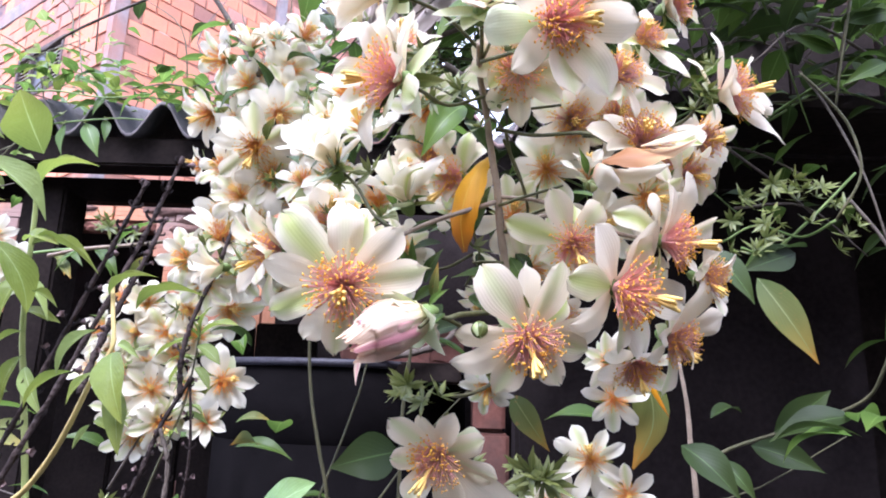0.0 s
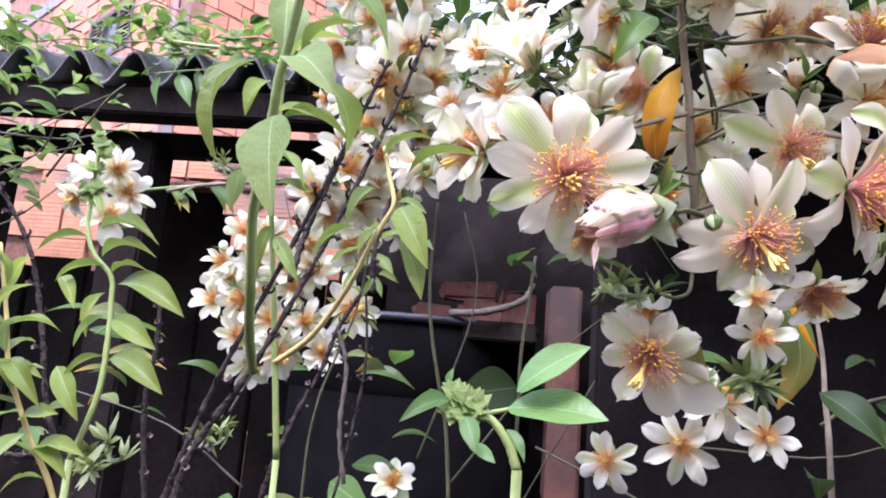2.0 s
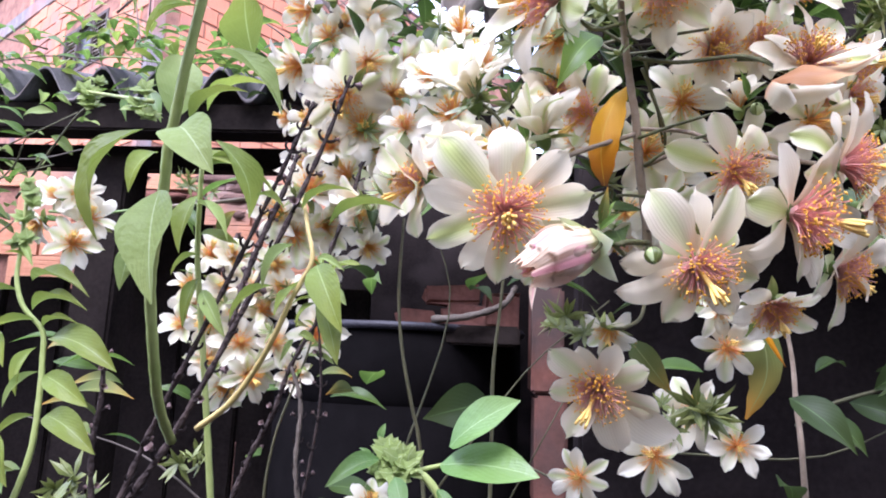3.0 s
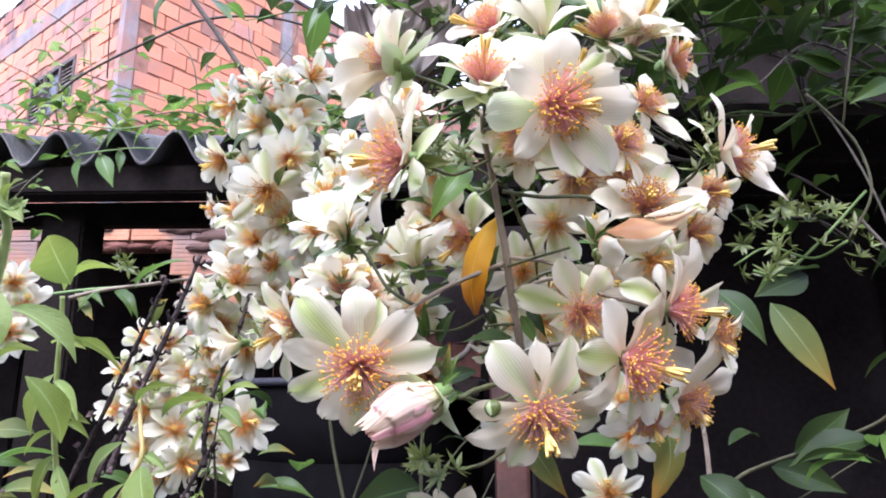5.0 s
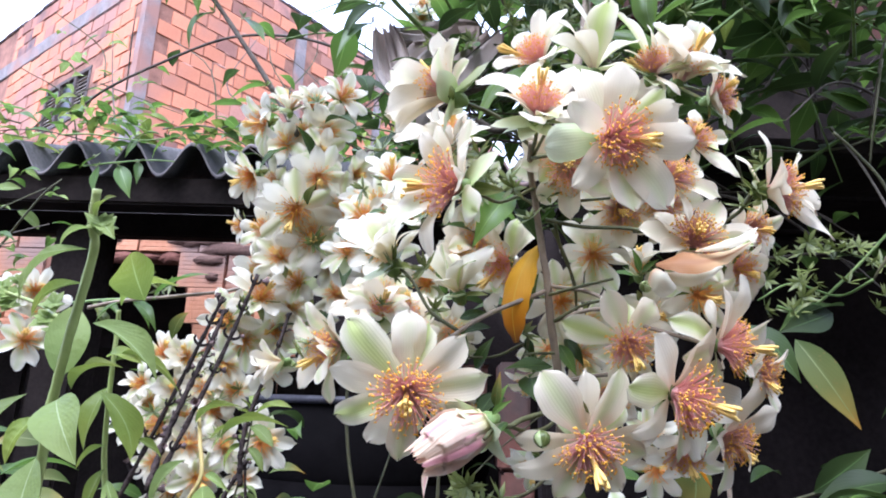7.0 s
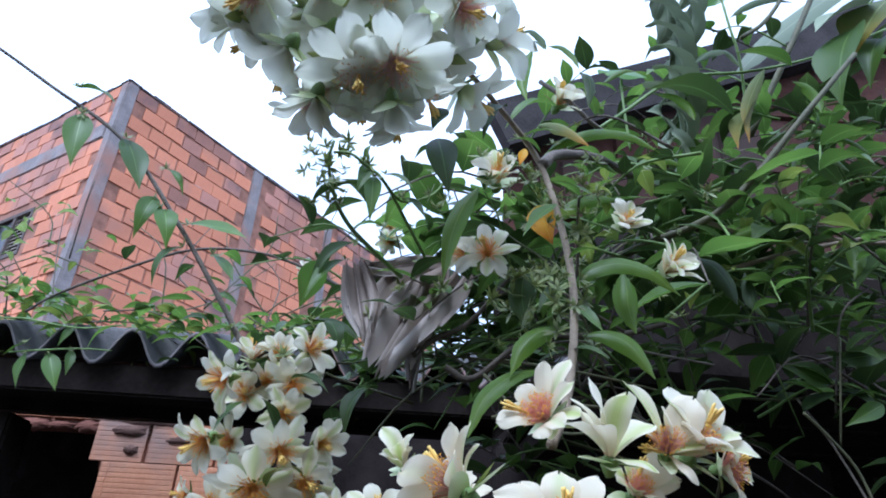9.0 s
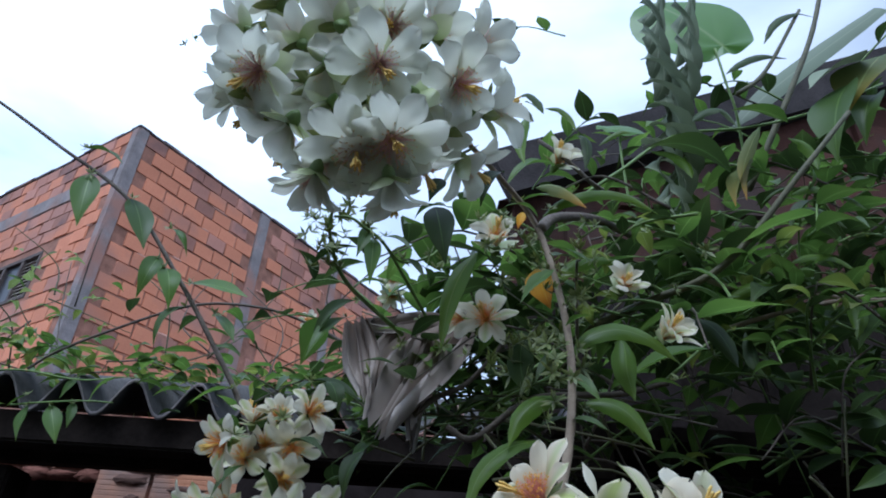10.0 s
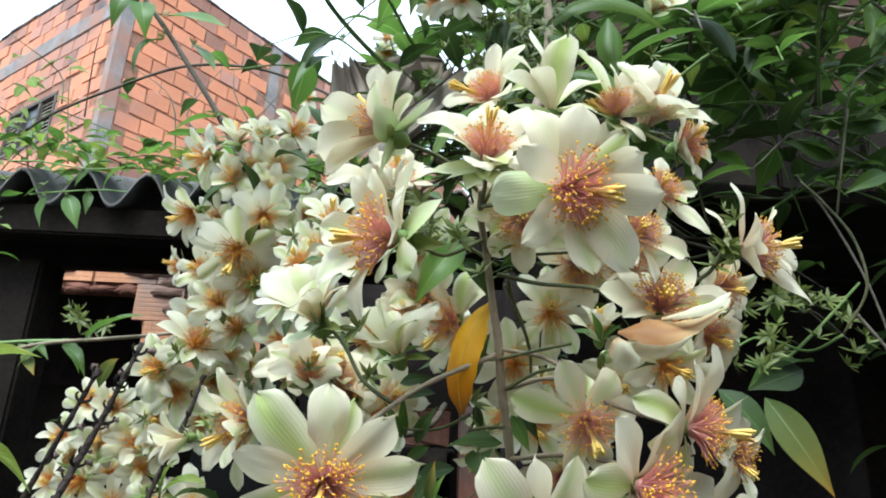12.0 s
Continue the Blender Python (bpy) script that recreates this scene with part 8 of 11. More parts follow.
leaf(herb_side, (-0.164, 0.196, 1.540), (-0.138, 0.188, 1.531), "basil", (0.16, -0.57, 0.65), 0.9, 0)
leaf(herb_side, (-0.163, 0.194, 1.529), (-0.145, 0.188, 1.521), "basil", (-0.19, -0.72, 0.81), 0.9, 2)
leaf(herb_side, (-0.159, 0.191, 1.518), (-0.139, 0.184, 1.509), "basil", (-0.04, -0.69, 0.86), 0.95, 0)
leaf(herb_side, (-0.168, 0.196, 1.537), (-0.168, 0.190, 1.523), "basil", (-0.14, -0.61, 0.65), 0.8, 1)
leaf(herb_side, (-0.165, 0.194, 1.530), (-0.170, 0.188, 1.520), "basil_pale", (0.08, -0.55, 0.76), 0.6, 1)
leaf(herb_side, (-0.162, 0.191, 1.518), (-0.170, 0.186, 1.510), "basil", (-0.14, -0.65, 0.64), 0.6, 1)
leaf(herb_side, (-0.169, 0.196, 1.545), (-0.182, 0.192, 1.539), "basil", (-0.10, -0.70, 0.61), 0.55, 1)
leaf(herb_side, (-0.177, 0.197, 1.554), (-0.188, 0.190, 1.548), "basil", (0.28, -0.41, 0.62), 0.6, 1)
leaf(herb_side, (-0.167, 0.196, 1.543), (-0.153, 0.192, 1.544), "basil", (-0.29, -0.68, 0.79), 0.5, 1)
leaf(herb_side, (-0.174, 0.188, 1.514), (-0.161, 0.182, 1.500), "basil", (0.17, -0.74, 0.75), 0.8, 2)
leaf(herb_side, (-0.175, 0.188, 1.499), (-0.161, 0.184, 1.504), "basil_pale", (-0.30, -0.57, 0.77), 0.7, 0)
leaf(herb_side, (-0.183, 0.196, 1.541), (-0.173, 0.190, 1.531), "basil", (0.29, -0.66, 0.83), 0.8, 0)
leaf(herb_side, (-0.177, 0.198, 1.564), (-0.181, 0.194, 1.565), "basil", (0.22, -0.43, 0.55), 0.5, 1)
leaf(herb_side, (-0.179, 0.198, 1.569), (-0.172, 0.195, 1.561), "basil_pale", (-0.02, -0.41, 0.69), 0.6, 0)
star(herb_side, (-0.180, 0.200, 1.586), 0.0042, "basil", (0.2, -0.6, 0.6), "bud_tuft")
star(herb_side, (-0.178, 0.199, 1.582), 0.004, "basil", (0.2, -0.6, 0.6), "bud_tuft")
star(herb_side, (-0.180, 0.199, 1.577), 0.0044, "basil", (0.2, -0.6, 0.6), "bud_tuft")
star(herb_side, (-0.180, 0.198, 1.569), 0.0046, "basil", (0.2, -0.6, 0.6), "bud_tuft")
star(herb_side, (-0.177, 0.197, 1.570), 0.0038, "basil", (0.2, -0.6, 0.6), "bud_tuft")
star(herb_side, (-0.182, 0.201, 1.589), 0.0028, "basil", (0.2, -0.6, 0.6), "bud_tuft")
stem("stalk", herb_leaning, [(-0.076, 0.146, 1.572), (-0.074, 0.144, 1.565), (-0.072, 0.142, 1.558), (-0.074, 0.142, 1.553), (-0.076, 0.142, 1.549), (-0.079, 0.143, 1.542), (-0.083, 0.145, 1.535), (-0.089, 0.147, 1.527), (-0.097, 0.150, 1.521)], 0.00045, 0.0007, STEM_STRAW)
leaf(herb_leaning, (-0.070, 0.138, 1.556), (-0.062, 0.130, 1.542), "basil", (-0.17, -0.45, 0.62), 1.0, 0)
leaf(herb_leaning, (-0.069, 0.138, 1.549), (-0.063, 0.132, 1.536), "basil", (0.25, -0.58, 0.76), 0.75, 2)
leaf(herb_leaning, (-0.070, 0.146, 1.566), (-0.053, 0.142, 1.569), "basil", (0.16, -0.57, 0.65), 0.42, 1)
leaf(herb_leaning, (-0.076, 0.145, 1.569), (-0.064, 0.142, 1.573), "basil", (-0.19, -0.72, 0.81), 0.55, 1)
leaf(herb_leaning, (-0.075, 0.142, 1.552), (-0.078, 0.138, 1.545), "basil", (-0.04, -0.69, 0.86), 0.8, 0)
leaf(herb_leaning, (-0.076, 0.142, 1.561), (-0.081, 0.138, 1.551), "basil_pale", (-0.14, -0.61, 0.65), 0.75, 1)
leaf(herb_leaning, (-0.080, 0.142, 1.552), (-0.088, 0.140, 1.544), "basil", (0.08, -0.55, 0.76), 0.5, 1)
leaf(herb_leaning, (-0.071, 0.142, 1.558), (-0.064, 0.138, 1.555), "basil_pale", (-0.14, -0.65, 0.64), 0.6, 0)
leaf(herb_leaning, (-0.074, 0.143, 1.542), (-0.069, 0.140, 1.540), "basil", (-0.10, -0.70, 0.61), 0.8, 0)
leaf(herb_leaning, (-0.075, 0.143, 1.541), (-0.077, 0.141, 1.536), "basil_pale", (0.28, -0.41, 0.62), 0.7, 1)
stem("stalk", herb_front, [(-0.055, 0.158, 1.516), (-0.051, 0.158, 1.513), (-0.047, 0.157, 1.512), (-0.043, 0.156, 1.507), (-0.041, 0.155, 1.502)], 0.0008, 0.0011, STEM_BASIL)
stem("lower_stalk", herb_front, [(-0.041, 0.155, 1.502), (-0.041, 0.167, 0.97), (-0.041, 0.175, 0.48), (-0.041, 0.179, -0.010)], 0.0011, 0.00154, STEM_BASIL, 6, 3)
stem("stalk", herb_front, [(-0.050, 0.158, 1.513), (-0.043, 0.157, 1.515)], 0.0006, 0.0005, STEM_BASIL)
leaf(herb_front, (-0.042, 0.156, 1.519), (-0.027, 0.148, 1.530), "fresh", (-0.17, -0.45, 0.62), 1.15, 2)
leaf(herb_front, (-0.044, 0.156, 1.515), (-0.023, 0.146, 1.515), "fresh", (0.25, -0.58, 0.76), 1.1, 2)
leaf(herb_front, (-0.057, 0.154, 1.516), (-0.067, 0.146, 1.511), "fresh", (0.16, -0.57, 0.65), 0.8, 1)
leaf(herb_front, (-0.053, 0.150, 1.513), (-0.050, 0.145, 1.506), "fresh", (-0.19, -0.72, 0.81), 1.1, 0)
leaf(herb_front, (-0.044, 0.150, 1.511), (-0.040, 0.146, 1.505), "fresh", (-0.04, -0.69, 0.86), 0.9, 1)
leaf(herb_front, (-0.058, 0.160, 1.519), (-0.057, 0.160, 1.523), "fresh", (-0.14, -0.61, 0.65), 1.1, 0)
leaf(herb_front, (-0.052, 0.152, 1.507), (-0.046, 0.148, 1.504), "fresh", (0.08, -0.55, 0.76), 0.9, 2)
leaf(herb_front, (-0.059, 0.156, 1.516), (-0.062, 0.155, 1.518), "fresh", (-0.14, -0.65, 0.64), 0.8, 0)
star(herb_front, (-0.055, 0.156, 1.516), 0.0052, "basil", (0.2, -0.6, 0.6), "bud_tuft")
star(herb_front, (-0.052, 0.155, 1.515), 0.0056, "basil", (0.2, -0.6, 0.6), "bud_tuft")
star(herb_front, (-0.056, 0.154, 1.514), 0.005, "basil", (0.2, -0.6, 0.6), "bud_tuft")
star(herb_front, (-0.053, 0.153, 1.513), 0.0048, "basil", (0.2, -0.6, 0.6), "bud_tuft")
star(herb_front, (-0.051, 0.155, 1.515), 0.0044, "basil", (0.2, -0.6, 0.6), "bud_tuft")
star(herb_front, (-0.056, 0.157, 1.518), 0.004, "basil", (0.2, -0.6, 0.6), "bud_tuft")
_, path = stem("stalk", herb_edge, [(-0.180, 0.165, 1.546), (-0.172, 0.162, 1.527), (-0.167, 0.160, 1.514), (-0.159, 0.160, 1.499), (-0.150, 0.160, 1.485), (-0.144, 0.160, 1.464)], 0.0005, 0.00073, STEM_STRAW)
stem("lower_stalk", herb_edge, [(-0.144, 0.160, 1.466), (-0.144, 0.172, 0.966), (-0.144, 0.180, 0.483), (-0.144, 0.184, -0.010)], 0.00073, 0.00102, STEM_STRAW, 6, 3)
basil_pairs(herb_edge, path, 377, 0.014)
leaf(herb_edge, (-0.168, 0.160, 1.516), (-0.154, 0.155, 1.506), "basil", (-0.03, -0.54, 0.63), 0.8580000000000001)
leaf(herb_edge, (-0.169, 0.160, 1.518), (-0.162, 0.155, 1.527), "basil_pale", (-0.15, -0.26, 0.88), 1.014)
leaf(herb_edge, (-0.165, 0.160, 1.508), (-0.166, 0.150, 1.516), "basil", (-0.14, -0.39, 0.64), 1.014)
leaf(herb_edge, (-0.162, 0.160, 1.502), (-0.149, 0.155, 1.505), "basil", (-0.21, -0.51, 0.81), 0.78)
leaf(herb_edge, (-0.157, 0.160, 1.495), (-0.141, 0.155, 1.496), "basil", (-0.15, -0.39, 0.91), 0.78)
leaf(herb_edge, (-0.171, 0.160, 1.523), (-0.161, 0.155, 1.535), "basil", (0.23, -0.49, 0.90), 0.9359999999999999)
leaf(herb_edge, (-0.160, 0.160, 1.499), (-0.160, 0.150, 1.492), "basil_pale", (0.19, -0.54, 0.81), 0.9359999999999999)
leaf(herb_edge, (-0.175, 0.165, 1.533), (-0.166, 0.160, 1.542), "basil", (0.28, -0.17, 0.83), 0.9359999999999999)
leaf(herb_edge, (-0.153, 0.160, 1.489), (-0.160, 0.155, 1.486), "basil", (-0.26, -0.24, 0.70), 0.78)
leaf(herb_edge, (-0.172, 0.160, 1.535), (-0.179, 0.155, 1.544), "basil", (0.08, -0.35, 0.94), 0.9359999999999999)
leaf(herb_sprig, (-0.103, 0.270, 1.569), (-0.117, 0.265, 1.560), "basil", (-0.08, -0.24, 0.81), 0.9359999999999999)
leaf(herb_sprig, (-0.101, 0.270, 1.570), (-0.084, 0.265, 1.574), "basil", (-0.17, -0.27, 0.89), 0.9359999999999999)
leaf(herb_sprig, (-0.102, 0.270, 1.566), (-0.090, 0.265, 1.558), "basil_pale", (0.15, -0.46, 0.86), 1.0919999999999999)
leaf(herb_sprig, (-0.102, 0.270, 1.569), (-0.107, 0.267, 1.577), "basil", (-0.29, -0.24, 0.84), 0.9359999999999999)
leaf(herb_sprig, (-0.103, 0.270, 1.559), (-0.110, 0.267, 1.548), "basil", (0.09, -0.26, 0.85), 0.8580000000000001)
leaf(herb_sprig, (-0.102, 0.270, 1.557), (-0.094, 0.267, 1.548), "basil_pale", (-0.08, -0.27, 0.74), 0.9359999999999999)
leaf(herb_sprig, (-0.102, 0.270, 1.559), (-0.113, 0.266, 1.557), "basil", (0.10, -0.34, 0.86), 0.8580000000000001)
leaf(herb_sprig, (-0.101, 0.270, 1.572), (-0.096, 0.267, 1.582), "basil", (0.26, -0.20, 0.68), 0.8580000000000001)
leaf(herb_sprig, (-0.106, 0.270, 1.541), (-0.112, 0.266, 1.532), "basil", (-0.25, -0.38, 0.90), 0.8580000000000001)
leaf(herb_sprig, (-0.105, 0.270, 1.541), (-0.095, 0.267, 1.537), "basil_pale", (0.14, -0.19, 0.73), 0.9359999999999999)
leaf(herb_edge, (-0.160, 0.165, 1.493), (-0.167, 0.160, 1.497), "basil", (-0.01, -0.17, 0.77), 0.8580000000000001)
leaf(herb_edge, (-0.174, 0.160, 1.540), (-0.178, 0.155, 1.531), "basil", (0.13, -0.44, 0.76), 0.8580000000000001)
leaf(herb_edge, (-0.165, 0.160, 1.509), (-0.155, 0.156, 1.515), "basil_pale", (0.32, -0.34, 0.91), 0.9359999999999999)
leaf(herb_edge, (-0.157, 0.160, 1.496), (-0.145, 0.156, 1.490), "basil", (-0.16, -0.42, 0.90), 0.9359999999999999)
dry_d1 = plant("dry_stalk", "dark dried basil stalk with withered calyces", "dry stalk", "dry stalks")
dry_stalk(dry_d1, [(-0.071, 0.163, 1.609), (-0.077, 0.161, 1.588), (-0.086, 0.158, 1.562), (-0.096, 0.155, 1.536), (-0.104, 0.153, 1.518), (-0.113, 0.150, 1.501), (-0.116, 0.149, 1.488), (-0.120, 0.149, 1.470)], 0.00053, 0.00097, STEM_DARK, 0)
stem("lower_stalk", dry_d1, [(-0.120, 0.149, 1.472), (-0.120, 0.161, 0.970), (-0.120, 0.169, 0.485), (-0.120, 0.173, -0.010)], 0.00097, 0.00136, STEM_DARK, 6, 3)
dry_d2 = plant("dry_stalk", "dark dried basil stalk with withered calyces", "dry stalk", "dry stalks")
dry_stalk(dry_d2, [(-0.081, 0.166, 1.603), (-0.087, 0.166, 1.587), (-0.096, 0.166, 1.564), (-0.106, 0.167, 1.541), (-0.115, 0.167, 1.520), (-0.122, 0.166, 1.499), (-0.126, 0.165, 1.484)], 0.00053, 0.00079, STEM_DARK, 1)
stem("lower_stalk", dry_d2, [(-0.126, 0.165, 1.486), (-0.126, 0.177, 0.979), (-0.126, 0.185, 0.490), (-0.126, 0.189, -0.010)], 0.00079, 0.00111, STEM_DARK, 6, 3)
dry_d3 = plant("dry_stalk", "dark dried basil stalk with withered calyces", "dry stalk", "dry stalks")
dry_stalk(dry_d3, [(-0.099, 0.260, 1.553), (-0.109, 0.260, 1.534), (-0.114, 0.258, 1.516), (-0.122, 0.257, 1.498), (-0.129, 0.255, 1.475), (-0.133, 0.255, 1.453)], 0.00088, 0.00123, STEM_DARK, 2)
stem("lower_stalk", dry_d3, [(-0.133, 0.255, 1.455), (-0.133, 0.267, 0.959), (-0.133, 0.275, 0.479), (-0.133, 0.279, -0.010)], 0.00123, 0.00172, STEM_DARK, 6, 3)
dry_stalk(dry_d3, [(-0.109, 0.260, 1.533), (-0.104, 0.259, 1.519), (-0.104, 0.258, 1.496), (-0.100, 0.257, 1.476)], 0.00088, 0.00097, STEM_GREY, 3)
dry_stalk(dry_d3, [(-0.100, 0.261, 1.553), (-0.097, 0.261, 1.522), (-0.100, 0.260, 1.492), (-0.104, 0.259, 1.470)], 0.00053, 0.00062, STEM_DARK, 4)
dry_d4 = plant("dry_stalk", "dark dried basil stalk with withered calyces", "dry stalk", "dry stalks")
dry_stalk(dry_d4, [(-0.204, 0.190, 1.567), (-0.191, 0.190, 1.549), (-0.183, 0.190, 1.528), (-0.176, 0.190, 1.502), (-0.169, 0.190, 1.489), (-0.163, 0.190, 1.475)], 0.00062, 0.00097, STEM_DARK, 5)
stem("lower_stalk", dry_d4, [(-0.163, 0.190, 1.477), (-0.163, 0.202, 0.974), (-0.163, 0.210, 0.487), (-0.163, 0.214, -0.010)], 0.00097, 0.00136, STEM_DARK, 6, 3)
dry_stalk(dry_d4, [(-0.169, 0.190, 1.489), (-0.181, 0.190, 1.488), (-0.191, 0.190, 1.488)], 0.00088, 0.00062, STEM_DARK, 6)
dry_d5 = plant("dry_stalk", "dark dried basil stalk with withered calyces", "dry stalk", "dry stalks")
dry_stalk(dry_d5, [(-0.173, 0.240, 1.537), (-0.172, 0.240, 1.520), (-0.173, 0.240, 1.499), (-0.168, 0.240, 1.468), (-0.164, 0.240, 1.446)], 0.00088, 0.00114, STEM_DARK, 7)
stem("lower_stalk", dry_d5, [(-0.164, 0.240, 1.448), (-0.164, 0.252, 0.954), (-0.164, 0.260, 0.477), (-0.164, 0.264, -0.010)], 0.00114, 0.0016, STEM_DARK, 6, 3)
dry_d7 = plant("dry_stalk", "dark dried basil stalk with withered calyces", "dry stalk", "dry stalks")
dry_stalk(dry_d7, [(-0.104, 0.230, 1.609), (-0.106, 0.225, 1.595), (-0.111, 0.220, 1.576), (-0.114, 0.215, 1.560), (-0.115, 0.210, 1.546)], 0.00079, 0.00123, STEM_DARK, 11)
dry_stalk(dry_d7, [(-0.082, 0.240, 1.610), (-0.085, 0.237, 1.594), (-0.091, 0.233, 1.572), (-0.092, 0.230, 1.558), (-0.091, 0.230, 1.546)], 0.0007, 0.00106, STEM_DARK, 12)


# ---- bract tufts left by fallen flowers ----
star(roof_vine, (-0.346, 0.456, 2.018), 0.0092, "green", (0.3, -0.5, 0.3))
star(roof_vine, (-0.301, 0.456, 1.995), 0.0090, "green", (0.6, -0.5, 0.9))
star(roof_vine, (-0.260, 0.456, 1.937), 0.0075, "green", (-0.5, -0.5, 0.1))
star(roof_vine, (-0.253, 0.456, 1.926), 0.0088, "green", (-0.8, -0.5, 0.5))
star(roof_vine, (-0.229, 0.456, 1.913), 0.0096, "green", (-0.4, -0.5, 0.7))
star(roof_vine, (-0.227, 0.456, 1.892), 0.0094, "green", (-0.8, -0.5, 0.6))
star(roof_vine, (-0.259, 0.456, 1.966), 0.0080, "green", (-0.1, -0.5, 0.3))
star(roof_vine, (-0.357, 0.456, 2.047), 0.0098, "green", (-0.1, -0.5, 0.2))
star(roof_vine, (-0.203, 0.456, 1.887), 0.0092, "green", (0.4, -0.5, 0.3))
star(roof_vine, (-0.176, 0.456, 1.825), 0.0079, "green", (-0.2, -0.5, 0.9))
star(roof_vine, (-0.113, 0.356, 1.881), 0.0109, "green", (0.3, -0.5, 0.9))
star(roof_vine, (-0.076, 0.346, 1.910), 0.0104, "green", (-0.2, -0.5, 0.1))
star(roof_vine, (-0.072, 0.356, 1.907), 0.0096, "green", (0.1, -0.5, 0.4))
star(roof_vine, (-0.065, 0.366, 1.917), 0.0079, "green", (-0.1, -0.5, 0.5))
star(roof_vine, (-0.079, 0.346, 1.912), 0.0081, "green", (-0.3, -0.5, 0.5))
star(roof_vine, (-0.052, 0.386, 1.910), 0.0104, "green", (0.1, -0.5, 0.3))
star(roof_vine, (-0.069, 0.496, 1.948), 0.0081, "green", (-0.1, -0.5, 0.2))
star(roof_vine, (-0.093, 0.496, 1.929), 0.0078, "green", (0.0, -0.5, 0.1))
star(roof_vine, (-0.043, 0.476, 1.939), 0.0089, "green", (-0.2, -0.5, 0.7))
star(roof_vine, (-0.101, 0.496, 1.911), 0.0100, "green", (0.3, -0.5, 0.7))
star(roof_vine, (-0.120, 0.476, 1.843), 0.0085, "green", (0.3, -0.5, 0.3))
star(roof_vine, (-0.616, 0.966, 1.950), 0.0093, "green", (-0.3, -0.5, 0.4))
star(roof_vine, (-0.583, 0.966, 1.952), 0.0072, "green", (-0.4, -0.5, 1.0))
star(roof_vine, (-0.551, 0.966, 1.959), 0.0079, "green", (0.3, -0.5, 0.7))
star(roof_vine, (-0.622, 0.966, 1.966), 0.0099, "green", (-0.0, -0.5, 0.6))
star(roof_vine, (-0.550, 0.956, 1.996), 0.0073, "green", (-0.7, -0.5, 0.2))
star(roof_vine, (-0.478, 0.956, 2.000), 0.0076, "green", (-0.6, -0.5, 0.1))
spent_flower((-0.007, 0.184, 1.571), (-0.027, 0.173, 1.561), 0.0135, 1, G_MAIN)
leaf(shrub, (-0.022, 0.176, 1.560), (-0.023, 0.174, 1.551), "wilted", (-0.3, -0.9, 0.2), 0.8, 0, "hanging_petal")
leaf(shrub, (-0.0131, 0.2360, 1.5922), (-0.0194, 0.2320, 1.6035), "green", (-0.1, -0.9, 0.4), 0.90)
leaf(shrub, (-0.0120, 0.2420, 1.5927), (-0.0134, 0.2380, 1.6076), "green", (-0.1, -0.9, 0.4), 0.80)
leaf(shrub, (-0.0081, 0.2440, 1.5906), (-0.0014, 0.2400, 1.6034), "dark", (-0.1, -0.9, 0.4), 1.10)
leaf(shrub, (0.0198, 0.2320, 1.5919), (0.0014, 0.2280, 1.5900), "dark", (0, -0.6, 0.8), 1.50)
leaf(shrub, (0.0241, 0.2440, 1.6016), (0.0300, 0.2400, 1.5893), "green", (-0.1, -0.9, 0.4), 1.10)
leaf(shrub, (0.0269, 0.2500, 1.6045), (0.0340, 0.2460, 1.5930), "dark", (-0.1, -0.9, 0.4), 1.20)
leaf(shrub, (-0.0204, 0.2400, 1.6191), (-0.0258, 0.2360, 1.6308), "green", (-0.1, -0.9, 0.4), 0.90)
leaf(shrub, (-0.0191, 0.2380, 1.6187), (-0.0112, 0.2340, 1.6314), "green", (-0.1, -0.9, 0.4), 0.70)
leaf(shrub, (-0.0188, 0.2400, 1.6179), (-0.0068, 0.2360, 1.6228), "green", (-0.1, -0.9, 0.4), 0.80)
leaf(shrub, (-0.0151, 0.2460, 1.6109), (-0.0036, 0.2420, 1.6130), "dark", (-0.1, -0.9, 0.4), 1.10)
leaf(shrub, (-0.0013, 0.2360, 1.5817), (-0.0084, 0.2320, 1.5715), "dark", (-0.1, -0.9, 0.4), 1.30)
leaf(shrub, (-0.0038, 0.2500, 1.5899), (-0.0136, 0.2460, 1.5820), "green", (-0.1, -0.9, 0.4), 1.20)
leaf(shrub, (0.0099, 0.2500, 1.6115), (0.0170, 0.2460, 1.6317), "green", (-0.1, -0.9, 0.4), 0.90)
leaf(shrub, (0.0088, 0.2540, 1.6085), (-0.0016, 0.2500, 1.6173), "dark", (-0.1, -0.9, 0.4), 1.20)
leaf(shrub, (0.0123, 0.2540, 1.6050), (0.0143, 0.2500, 1.5933), "dark", (-0.1, -0.9, 0.4), 1.10)
leaf(shrub, (-0.0036, 0.1840, 1.5759), (-0.0025, 0.1800, 1.5860), "turning", (-0.1, -0.9, 0.4), 0.75)
leaf(shrub, (-0.0033, 0.1870, 1.5754), (0.0003, 0.1830, 1.5829), "green", (-0.1, -0.9, 0.4), 0.90)
leaf(shrub, (-0.0047, 0.1800, 1.5737), (0.0007, 0.1760, 1.5778), "green", (-0.1, -0.9, 0.4), 0.90)
leaf(shrub, (-0.0002, 0.1820, 1.5718), (-0.0041, 0.1780, 1.5672), "green", (-0.1, -0.9, 0.4), 0.90)
leaf(shrub, (0.0458, 0.2050, 1.6223), (0.0420, 0.2010, 1.6303), "green", (-0.1, -0.9, 0.4), 0.90)
leaf(shrub, (0.0477, 0.2100, 1.6235), (0.0530, 0.2060, 1.6275), "green", (-0.1, -0.9, 0.4), 0.80)
